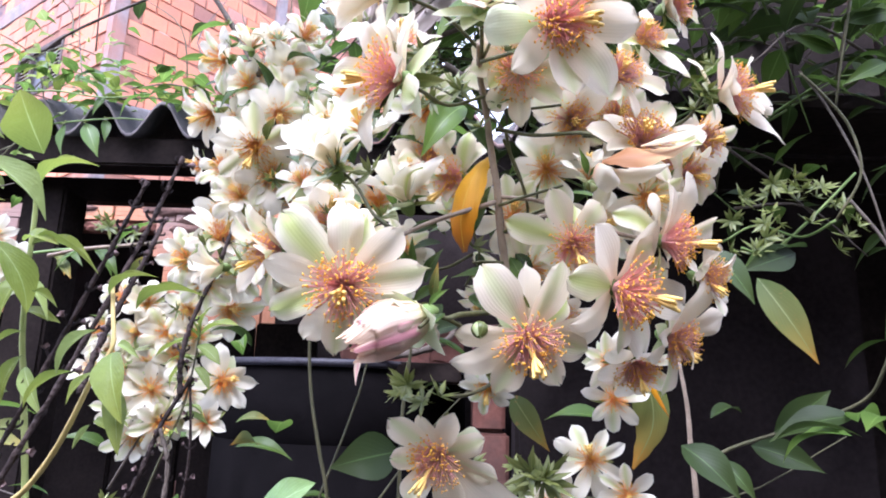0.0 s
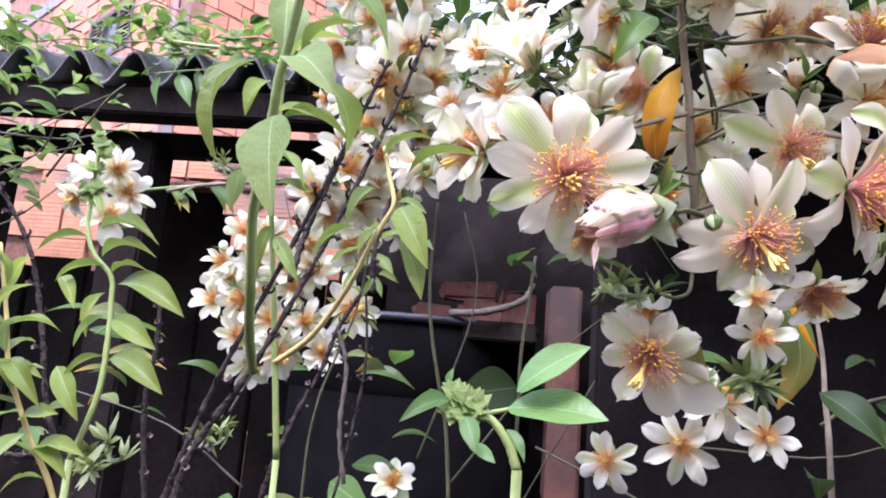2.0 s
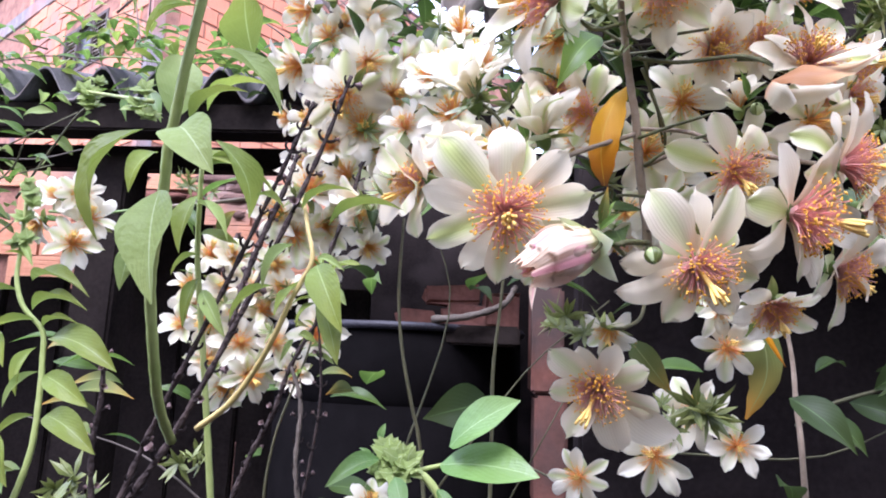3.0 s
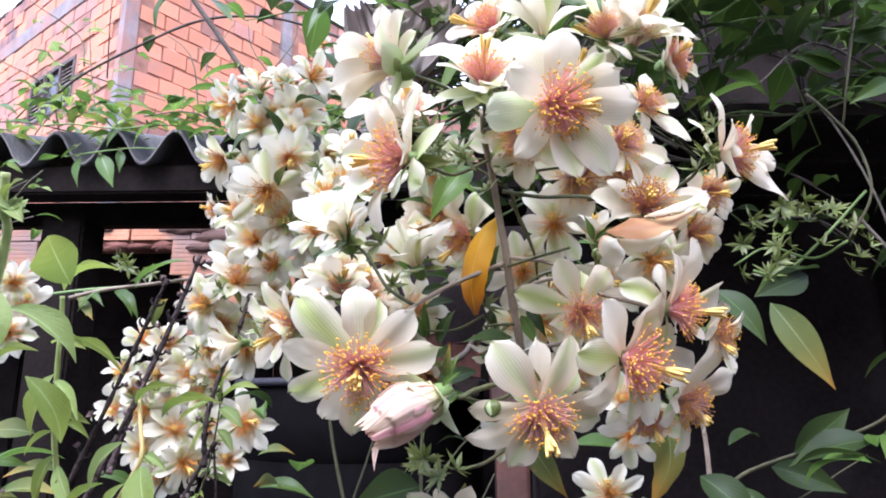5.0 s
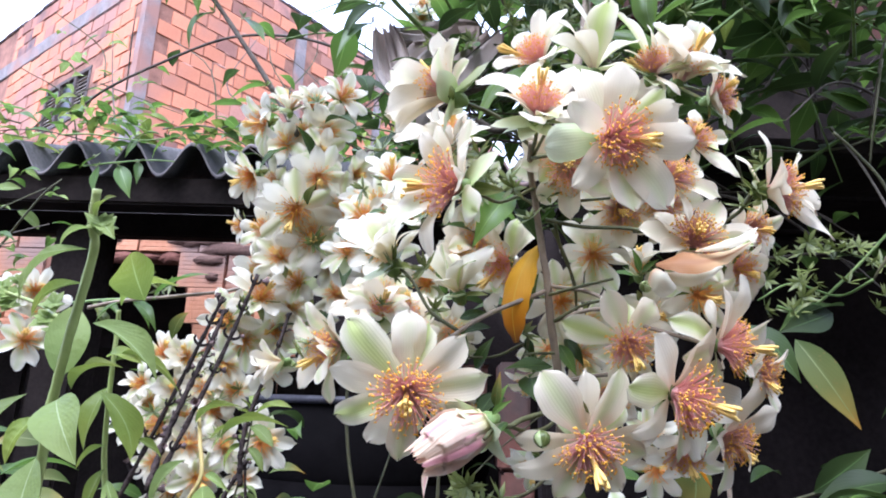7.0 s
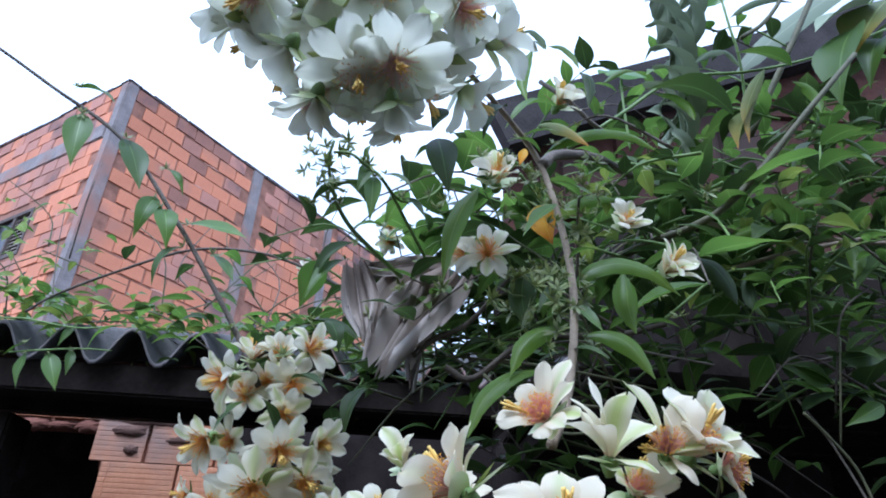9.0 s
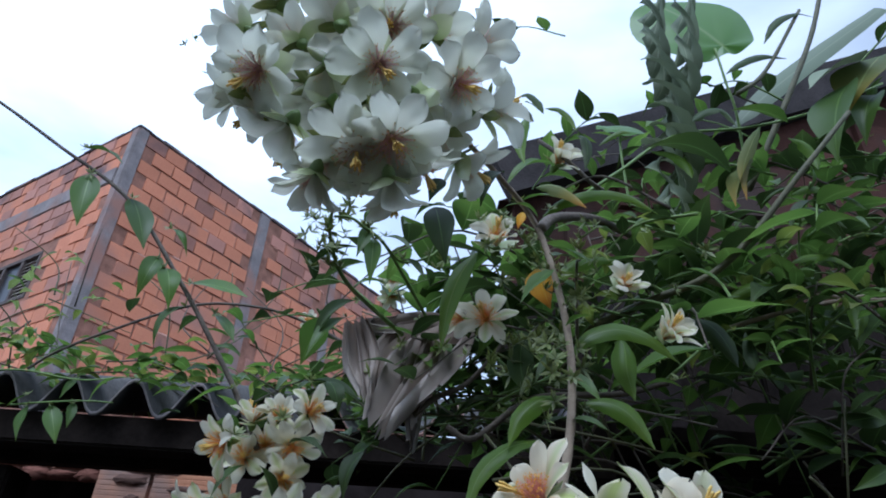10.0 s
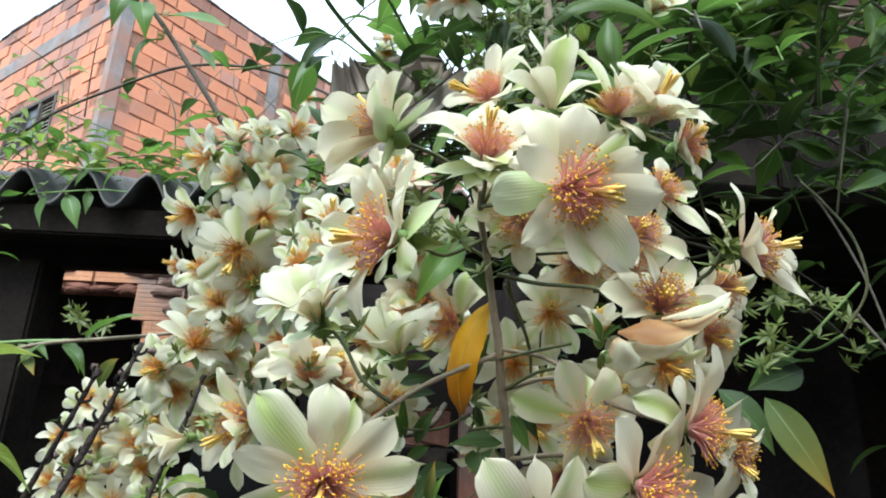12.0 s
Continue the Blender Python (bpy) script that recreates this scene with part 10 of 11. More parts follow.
star(canopy, (0.061, 0.307, 1.880), 0.0090, "green", (0.2, -0.0, 0.4))
star(canopy, (0.042, 0.288, 1.853), 0.0075, "green", (0.8, -0.8, 0.5))
star(canopy, (0.035, 0.306, 1.863), 0.0078, "green", (0.7, -0.9, 0.6))
star(canopy, (0.062, 0.285, 1.857), 0.0075, "green", (0.3, -0.1, -0.1))
star(canopy, (0.065, 0.292, 1.865), 0.0100, "green", (-0.6, -0.4, 0.6))
star(canopy, (0.033, 0.286, 1.805), 0.0094, "green", (-0.8, -1.0, 0.5))
star(canopy, (0.041, 0.287, 1.806), 0.0079, "green", (0.7, -0.9, 1.0))
star(canopy, (0.052, 0.291, 1.772), 0.0057, "green", (0.6, -0.6, 0.3))
star(canopy, (0.029, 0.277, 1.761), 0.0072, "green", (0.8, -0.7, 0.4))
star(canopy, (0.035, 0.276, 1.792), 0.0094, "green", (-0.2, -1.0, 0.5))
star(canopy, (0.035, 0.283, 1.772), 0.0088, "green", (-0.0, -1.0, 0.6))
star(canopy, (0.033, 0.275, 1.784), 0.0073, "green", (-0.5, -0.6, 0.1))
star(canopy, (0.031, 0.279, 1.789), 0.0094, "green", (0.8, -0.9, 0.1))
star(canopy, (0.048, 0.281, 1.801), 0.0088, "green", (0.8, -0.5, 0.3))
star(canopy, (0.042, 0.270, 1.781), 0.0072, "green", (-0.1, -0.6, -0.1))
star(canopy, (0.065, 0.337, 1.901), 0.0084, "green", (-0.1, -0.2, 0.1))
star(canopy, (0.017, 0.325, 1.904), 0.0092, "green", (0.7, -0.7, 0.7))
star(canopy, (0.019, 0.324, 1.887), 0.0069, "green", (-0.8, -0.7, 0.4))
star(canopy, (0.028, 0.340, 1.938), 0.0090, "green", (0.2, -0.4, 0.8))
star(canopy, (0.033, 0.322, 1.900), 0.0081, "green", (0.1, -0.5, 0.8))
star(canopy, (0.026, 0.344, 1.922), 0.0073, "green", (-0.8, -0.2, 0.4))
star(canopy, (-0.001, 0.323, 1.907), 0.0091, "green", (0.2, -0.9, 0.3))
star(canopy, (0.037, 0.345, 1.905), 0.0058, "green", (0.4, -0.7, 0.6))
star(canopy, (0.003, 0.311, 1.881), 0.0074, "green", (0.2, -0.7, 0.0))
star(canopy, (0.044, 0.334, 1.893), 0.0074, "green", (-0.2, -0.6, 1.0))
star(canopy, (0.016, 0.315, 1.872), 0.0077, "green", (0.8, -1.0, 1.0))
star(canopy, (0.039, 0.336, 1.906), 0.0069, "green", (-0.5, -0.8, 0.0))
star(roof_vine, (-0.051, 0.513, 1.885), 0.0086, "green", (0.5, -0.5, 0.6))
star(roof_vine, (-0.050, 0.494, 1.889), 0.0090, "green", (0.2, -0.6, 0.3))
star(roof_vine, (-0.051, 0.481, 1.879), 0.0098, "green", (-0.6, -0.2, 0.9))
star(roof_vine, (-0.076, 0.509, 1.866), 0.0110, "green", (-0.2, -0.9, 0.6))
star(roof_vine, (-0.042, 0.494, 1.857), 0.0073, "green", (0.1, -0.8, 0.9))
star(roof_vine, (-0.021, 0.511, 1.876), 0.0115, "green", (-0.6, -0.7, 0.8))
star(roof_vine, (-0.014, 0.475, 1.881), 0.0119, "green", (-0.0, -0.4, 0.1))
star(roof_vine, (-0.038, 0.512, 1.876), 0.0077, "green", (-0.4, -0.1, 0.4))
star(roof_vine, (-0.036, 0.489, 1.910), 0.0081, "green", (-0.5, -0.5, 0.4))
star(roof_vine, (-0.018, 0.496, 1.887), 0.0076, "green", (-0.2, -0.8, -0.1))
star(roof_vine, (0.004, 0.525, 1.899), 0.0081, "green", (0.6, -0.5, -0.1))
star(roof_vine, (0.017, 0.474, 1.904), 0.0086, "green", (-0.3, -0.5, 1.0))
star(canopy, (-0.005, 0.350, 1.822), 0.0092, "green", (-0.5, -0.4, 0.8))
star(canopy, (0.007, 0.328, 1.833), 0.0095, "green", (-0.2, -0.4, -0.2))
star(canopy, (0.005, 0.352, 1.857), 0.0091, "green", (-0.7, -0.1, 0.0))
star(canopy, (0.007, 0.320, 1.804), 0.0074, "green", (0.3, -0.6, -0.1))
star(canopy, (0.022, 0.352, 1.813), 0.0067, "green", (-0.5, -0.1, 0.2))
star(canopy, (-0.007, 0.327, 1.828), 0.0065, "green", (-0.4, -0.5, -0.0))
star(canopy, (0.041, 0.346, 1.827), 0.0062, "green", (-0.5, -0.8, 0.9))
star(canopy, (0.027, 0.354, 1.831), 0.0065, "green", (0.7, -0.5, 0.4))
star(canopy, (0.101, 0.382, 1.924), 0.0078, "green", (-0.7, -0.6, 0.1))
star(canopy, (0.095, 0.363, 1.881), 0.0057, "green", (-0.5, -0.7, 1.0))
star(canopy, (0.158, 0.394, 1.906), 0.0071, "green", (0.4, -0.8, 0.1))
star(canopy, (0.054, 0.375, 1.912), 0.0075, "green", (0.7, -0.6, 0.5))
star(canopy, (0.113, 0.407, 1.953), 0.0066, "green", (0.0, -0.2, 0.3))
star(canopy, (0.062, 0.389, 1.907), 0.0059, "green", (0.7, -0.9, 0.8))
star(canopy, (0.079, 0.366, 1.883), 0.0065, "green", (-0.5, -0.9, -0.2))
star(canopy, (0.080, 0.390, 1.928), 0.0084, "green", (-0.1, -1.0, -0.1))
star(canopy, (0.080, 0.383, 1.922), 0.0080, "green", (0.4, -0.4, 0.7))
star(canopy, (0.082, 0.395, 1.872), 0.0095, "green", (-0.2, -0.8, 0.9))
star(shrub, (-0.149, 0.219, 1.918), 0.0057, "green", (0.2, -0.7, -0.1))
star(shrub, (-0.175, 0.226, 1.950), 0.0054, "green", (0.2, -0.2, 0.3))
star(shrub, (-0.178, 0.224, 1.943), 0.0050, "green", (-0.4, -0.6, -0.1))
star(shrub, (-0.166, 0.235, 1.971), 0.0067, "green", (-0.5, -0.7, 0.3))
star(shrub, (-0.160, 0.233, 1.970), 0.0063, "green", (0.7, -0.3, 0.9))
star(shrub, (-0.146, 0.213, 1.933), 0.0051, "green", (0.6, -1.0, 0.8))
star(shrub, (-0.152, 0.223, 1.922), 0.0050, "green", (-0.7, -0.6, 0.5))
star(shrub, (-0.157, 0.218, 1.916), 0.0055, "green", (-0.6, -0.8, 0.9))
star(shrub, (-0.135, 0.215, 1.921), 0.0054, "green", (0.8, -0.1, 0.0))
star(shrub, (-0.007, 0.202, 1.656), 0.0062, "green", (-0.6, -0.9, 0.6))
star(shrub, (-0.009, 0.211, 1.655), 0.0070, "green", (-0.3, -0.7, 0.5))
star(shrub, (-0.010, 0.198, 1.661), 0.0072, "green", (-0.5, -1.0, 0.4))
star(shrub, (-0.007, 0.204, 1.656), 0.0062, "green", (0.8, -0.6, 0.0))
star(shrub, (-0.010, 0.208, 1.647), 0.0053, "green", (0.0, -0.3, 0.5))
star(shrub, (-0.008, 0.210, 1.656), 0.0060, "green", (0.7, -0.4, 0.8))
star(shrub, (-0.009, 0.195, 1.651), 0.0058, "green", (-0.3, -0.5, 0.6))
star(shrub, (-0.006, 0.198, 1.547), 0.0068, "green", (-0.4, -0.6, 0.2))
star(shrub, (-0.013, 0.211, 1.552), 0.0091, "green", (-0.3, -0.0, -0.0))
star(shrub, (-0.013, 0.205, 1.549), 0.0078, "green", (-0.2, -0.9, 0.8))
star(shrub, (-0.011, 0.201, 1.552), 0.0071, "green", (0.0, -1.0, -0.1))
star(shrub, (-0.001, 0.198, 1.549), 0.0075, "green", (0.4, -0.2, 0.8))
star(shrub, (-0.008, 0.207, 1.547), 0.0059, "green", (0.3, -0.0, 0.4))
star(shrub, (0.030, 0.206, 1.526), 0.0078, "green", (-0.1, -0.6, 0.7))
star(shrub, (0.032, 0.207, 1.525), 0.0102, "green", (0.1, -0.4, 0.6))
star(shrub, (0.027, 0.206, 1.527), 0.0099, "green", (-0.6, -0.8, -0.1))
star(shrub, (0.032, 0.209, 1.525), 0.0117, "green", (0.3, -0.4, -0.1))
star(shrub, (0.010, 0.240, 1.525), 0.0093, "green", (0.7, -0.9, 0.7))
star(shrub, (0.025, 0.233, 1.526), 0.0057, "green", (-0.5, -0.9, 0.6))
star(shrub, (0.027, 0.227, 1.519), 0.0079, "green", (-0.4, -0.4, 0.4))
star(shrub, (0.028, 0.245, 1.516), 0.0076, "green", (-0.5, -0.5, 0.5))
star(shrub, (-0.009, 0.200, 1.656), 0.0067, "green", (0.4, -0.4, 0.4))
star(shrub, (-0.010, 0.205, 1.663), 0.0045, "green", (0.5, -0.6, 0.5))
star(shrub, (-0.008, 0.202, 1.651), 0.0060, "green", (-0.4, -0.1, 0.5))
star(shrub, (-0.017, 0.200, 1.664), 0.0069, "green", (0.8, -0.7, 0.9))
star(shrub, (-0.071, 0.223, 1.594), 0.0070, "green", (-0.4, -0.4, 0.4))
star(shrub, (-0.075, 0.226, 1.588), 0.0072, "green", (0.0, -0.2, 0.7))
star(shrub, (-0.066, 0.209, 1.595), 0.0058, "green", (-0.2, -0.5, 0.8))
star(shrub, (-0.069, 0.218, 1.590), 0.0091, "green", (0.6, -0.4, 0.7))
star(shrub, (0.086, 0.205, 1.653), 0.0065, "green", (0.3, -0.6, 0.2))
star(shrub, (0.087, 0.210, 1.653), 0.0074, "green", (0.2, -0.3, 0.4))
star(shrub, (0.088, 0.201, 1.661), 0.0057, "green", (-0.7, -0.3, -0.0))
star(shrub, (0.087, 0.206, 1.654), 0.0075, "green", (0.4, -0.2, 0.6))
star(shrub, (0.084, 0.208, 1.648), 0.0072, "green", (-0.3, -0.4, 0.6))
star(shrub, (0.089, 0.210, 1.668), 0.0048, "green", (0.3, -0.3, 0.3))
star(shrub, (0.015, 0.248, 1.595), 0.0100, "green", (0.3, -0.3, 0.9))
star(shrub, (0.010, 0.248, 1.606), 0.0084, "green", (0.5, -0.6, 0.5))
star(roof_vine, (-0.309, 0.562, 1.684), 0.0101, "green", (0.6, -0.7, 0.5))
star(roof_vine, (-0.293, 0.540, 1.687), 0.0120, "green", (-0.4, -0.3, 1.0))
star(roof_vine, (-0.299, 0.554, 1.683), 0.0136, "green", (0.2, -0.6, 0.2))
star(roof_vine, (-0.287, 0.558, 1.675), 0.0133, "green", (-0.5, -0.7, -0.2))
star(roof_vine, (-0.308, 0.555, 1.691), 0.0118, "green", (-0.5, -0.3, 0.2))
star(roof_vine, (-0.284, 0.570, 1.681), 0.0113, "green", (0.3, -0.9, 0.4))
star(roof_vine, (-0.251, 0.514, 1.462), 0.0149, "green", (0.2, -0.1, 0.0))
star(roof_vine, (-0.240, 0.495, 1.455), 0.0140, "green", (-0.6, -0.7, 0.6))
star(roof_vine, (-0.254, 0.490, 1.456), 0.0177, "green", (-0.1, -0.9, 0.1))
star(roof_vine, (-0.246, 0.493, 1.460), 0.0151, "green", (0.0, -0.1, 0.4))
star(roof_vine, (-0.295, 0.411, 1.451), 0.0154, "green", (0.1, -0.4, -0.1))
star(roof_vine, (-0.271, 0.410, 1.448), 0.0165, "green", (-0.1, -0.2, 0.3))
star(roof_vine, (-0.290, 0.409, 1.440), 0.0134, "green", (0.1, -0.8, 0.2))
star(roof_vine, (-0.277, 0.400, 1.460), 0.0215, "green", (-0.3, -0.7, 0.5))
star(roof_vine, (-0.282, 0.397, 1.445), 0.0163, "green", (-0.2, -0.1, 0.7))
star(shrub, (-0.039, 0.215, 1.627), 0.0098, "green", (-0.6, -0.7, -0.2))
star(shrub, (-0.039, 0.209, 1.623), 0.0069, "green", (-0.4, -0.2, 0.0))
star(shrub, (-0.028, 0.216, 1.624), 0.0088, "green", (-0.6, -0.8, 0.1))


# ---- fillers: foliage that nobody could count leaf by leaf ----
def scatter(parent, n, lo, hi, keys, length, seed, droop=0.5, spread=1.0, clump=None):
    """Leaves on short shoots, spread through a box; clump: centres that they gather round."""
    rnd = random.Random(seed)
    for _ in range(n):
        if clump:
            c = rnd.choice(clump)
            p = Vector([c[i] + rnd.gauss(0, 1) * (hi[i] - lo[i]) for i in range(3)])
        else:
            p = Vector([rnd.uniform(lo[i], hi[i]) for i in range(3)])
        a = rnd.uniform(0, 2 * math.pi)
        way = Vector((math.cos(a), math.sin(a) * 0.8, rnd.uniform(-1.0, 0.5) * droop)).normalized()
        size = rnd.uniform(*length)
        leaf(parent, p, p + way * size, rnd.choice(keys), (rnd.uniform(-0.6, 0.6), rnd.uniform(-0.9, 0.2), rnd.uniform(0.5, 1.0)), rnd.uniform(0.9, 1.35))


def shoots(parent, n, lo, hi, seed, r=0.0016, long=0.16):
    rnd = random.Random(seed)
    for _ in range(n):
        p = Vector([rnd.uniform(lo[i], hi[i]) for i in range(3)])
        way = Vector((rnd.uniform(-1, 1), rnd.uniform(-0.4, 0.4), rnd.uniform(-0.3, 0.9))).normalized() * long
        bend = Vector((rnd.uniform(-1, 1), rnd.uniform(-1, 1), rnd.uniform(-1, 1))) * (long * 0.2)
        stem("shoot", parent, [p, p + way * 0.5 + bend, p + way], r, r * 0.5, rnd.choice((STEM_GREY, STEM_OLIVE, STEM_OLIVE)), 5, 4)


def leafy_shoots(parent, n, lo, hi, keys, size, seed, long=(0.10, 0.20), leaves=(4, 7), rise=(-0.2, 0.7)):
    """Arching shoots with leaves set alternately along them."""
    rnd = random.Random(seed)
    for _ in range(n):
        p = Vector([rnd.uniform(lo[i], hi[i]) for i in range(3)])
        a = rnd.uniform(0, 2 * math.pi)
        span = rnd.uniform(*long)
        way = Vector((math.cos(a), math.sin(a) * 0.5, rnd.uniform(*rise))).normalized()
        sag = Vector((0, 0, -rnd.uniform(0.1, 0.35) * span))
        pts = [p, p + way * (span * 0.55) - sag * 0.3, p + way * span + sag]
        _, path = stem("shoot", parent, pts, 0.0015, 0.0006, rnd.choice((STEM_GREEN, STEM_GREY, STEM_GREEN)), 5, 5)
        count = rnd.randint(*leaves)
        for k in range(count):
            q = path[min(len(path) - 1, int((k + 1) / count * (len(path) - 1)))]
            side = way.cross(Vector((0, 0, 1))).normalized() * (1 if k % 2 else -1)
            out = (side + way * rnd.uniform(0.2, 0.9) + Vector((rnd.uniform(-0.4, 0.4), rnd.uniform(-0.4, 0.4), rnd.uniform(-0.8, 0.3)))).normalized()
            leaf(parent, q, q + out * rnd.uniform(*size), rnd.choice(keys), (rnd.uniform(-0.5, 0.5), rnd.uniform(-0.7, 0.3), 1.0), rnd.uniform(1.15, 1.65))
GREENS = ("green", "dark", "green", "dark")
leafy_shoots(canopy, 36, (0.04, 0.42, 1.88), (0.34, 0.56, 2.01), GREENS, (0.038, 0.068), 21)
leafy_shoots(canopy, 20, (0.06, 0.34, 1.84), (0.34, 0.46, 1.97), ("green", "green", "dark", "basil"), (0.016, 0.032), 71, (0.06, 0.12))
crown = plant("leafy_shrub", "tall leafy branches against the sky", "shrub")
leafy_shoots(crown, 36, (0.30, 0.42, 1.98), (0.80, 0.62, 2.14), GREENS, (0.038, 0.066), 41)
hedge = plant("leafy_shrub", "leafy branches climbing up to the fascia", "shrub")
leafy_shoots(hedge, 26, (0.40, 0.48, 2.10), (0.90, 0.66, 2.34), GREENS, (0.03, 0.052), 42)
backdrop_bush = plant("leafy_shrub", "dense leaves filling the back of the shrub", "shrub")
leafy_shoots(backdrop_bush, 30, (0.04, 0.60, 1.97), (0.85, 0.78, 2.16), ("dark", "green"), (0.035, 0.06), 43)
thicket = plant("leafy_shrub", "shaded dark-green leafy tangle behind the flowers", "shrub")
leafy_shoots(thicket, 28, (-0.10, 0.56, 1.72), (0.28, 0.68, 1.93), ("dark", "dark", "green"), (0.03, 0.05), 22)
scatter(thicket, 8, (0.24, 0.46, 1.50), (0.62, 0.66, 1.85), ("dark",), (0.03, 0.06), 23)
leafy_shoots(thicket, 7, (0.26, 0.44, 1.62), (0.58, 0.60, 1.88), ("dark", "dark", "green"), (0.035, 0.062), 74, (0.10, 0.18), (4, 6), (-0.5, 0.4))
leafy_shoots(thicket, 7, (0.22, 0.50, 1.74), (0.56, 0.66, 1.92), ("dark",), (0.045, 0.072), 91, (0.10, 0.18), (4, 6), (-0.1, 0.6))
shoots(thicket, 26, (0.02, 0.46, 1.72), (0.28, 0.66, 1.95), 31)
scatter(shrub, 34, (-0.08, 0.25, 1.55), (0.08, 0.32, 1.66), ("green", "dark", "green"), (0.014, 0.026), 51)
overgrowth = plant("roof_creeper", "bright green creeper leaves lying over the shed roof", "vine")
leafy_shoots(overgrowth, 30, (-1.10, 1.05, 2.04), (0.0, 1.16, 2.06), ("green", "green", "basil"), (0.032, 0.058), 24, (0.10, 0.2), (6, 9), (-0.1, 0.15))
scatter(overgrowth, 90, (-0.95, 0.98, 2.02), (0.02, 1.08, 2.09), ("green", "green", "basil"), (0.035, 0.06), 92, 0.3)
scatter(overgrowth, 46, (-0.45, 0.80, 1.96), (0.0, 1.05, 2.06), ("green", "green", "dark"), (0.032, 0.06), 25, 0.4)
shoots(overgrowth, 18, (-1.0, 1.03, 2.05), (-0.1, 1.15, 2.08), 33, 0.0016, 0.25)
side_bush = plant("leafy_shrub", "pale bluish-green bush beside the shed post", "shrub")
scatter(side_bush, 110, (-0.96, 0.86, 1.72), (-0.68, 0.99, 1.95), ("green", "basil_pale"), (0.03, 0.05), 26)
shoots(side_bush, 10, (-1.0, 0.82, 1.65), (-0.75, 0.96, 1.85), 34, 0.002, 0.2)
wall_bush = plant("leafy_shrub", "pale yellowish-green bush growing behind the shed roof", "shrub")
scatter(wall_bush, 46, (-0.99, 1.25, 2.12), (-0.80, 1.5, 2.43), ("basil", "basil_pale", "green"), (0.03, 0.05), 93)
shoots(wall_bush, 8, (-0.99, 1.3, 2.04), (-0.80, 1.45, 2.33), 94, 0.002, 0.2)
under = plant("leafy_shrub", "sparse leaves hanging in the shade under the flowers", "shrub")
scatter(under, 34, (-0.42, 0.40, 1.36), (-0.10, 0.60, 1.56), ("green", "turning", "green"), (0.03, 0.05), 27)
scatter(under, 14, (0.10, 0.36, 1.36), (0.30, 0.46, 1.56), ("green", "dark"), (0.03, 0.055), 28)
shoots(under, 10, (-0.4, 0.42, 1.30), (0.2, 0.55, 1.48), 35, 0.0010, 0.2)


def heart_leaf(p, way, face, size, parent):
    """A broad heart-shaped leaf with a wavy blade."""
    verts, faces, uvs, n, rings = [], [], [], 40, 6
    for j in range(rings + 1):
        for k in range(n):
            a = 2 * math.pi * k / n
            r = (0.62 - 0.38 * math.cos(a)) * (1 + 0.10 * math.cos(2 * a)) * j / rings
            x, y = -r * math.cos(a) * 1.0 + 0.12 * (j / rings), r * math.sin(a)
            verts.append((x, y, -0.16 * r * r + 0.03 * math.sin(5 * a) * j / rings))
            uvs.append((0.5 + y * 0.5, 0.4 + x * 0.5))
    for j in range(rings):
        for k in range(n):
            a, b = j * n + k, j * n + (k + 1) % n
            faces.append((a, b, b + n, a + n))
    x = Vector(way).normalized()
    z = Vector(face) - x * Vector(face).dot(x)
    z.normalize()
    m = Matrix((x, z.cross(x), z)).transposed().to_4x4()
    m.translation = p
    return child("leaf", mesh_of("heart_leaf", verts, faces, LEAF_HEART, uvs), parent, m @ Matrix.Diagonal((size, size, size, 1)))


def twisted_rope(parent, pts, turns, width, seed):
    """Withered leaves hanging twisted round each other."""
    path = smooth_path(pts, 14)
    rnd = random.Random(seed)
    for strand in range(3):
        verts, faces, uvs = [], [], []
        for i, q in enumerate(path):
            t = i / (len(path) - 1)
            a = turns * 2 * math.pi * t + strand * 2.1
            off = Vector((math.cos(a), math.sin(a), 0)) * width * (0.55 + 0.2 * math.sin(t * 17 + strand))
            face = Vector((math.cos(a + 1.2 + t * 3), math.sin(a + 1.2 + t * 3), 0.2))
            half = width * (0.55 + 0.3 * math.sin(t * 23 + strand * 2)) * (0.5 + 0.5 * math.sin(math.pi * min(1, t * 1.1 + 0.05)))
            for k in range(5):
                u = k / 4 * 2 - 1
                verts.append(q + off + face * (u * half) + off * (0.5 * abs(u) ** 2) + Vector((0, 0, rnd.uniform(-1, 1) * 0.0012)))
                uvs.append((k / 4, t))
        for i in range(len(path) - 1):
            for k in range(4):
                a = i * 5 + k
                faces.append((a, a + 1, a + 6, a + 5))
        child("withered_leaf", mesh_of("withered_leaf", verts, faces, WITHERED, uvs), parent)


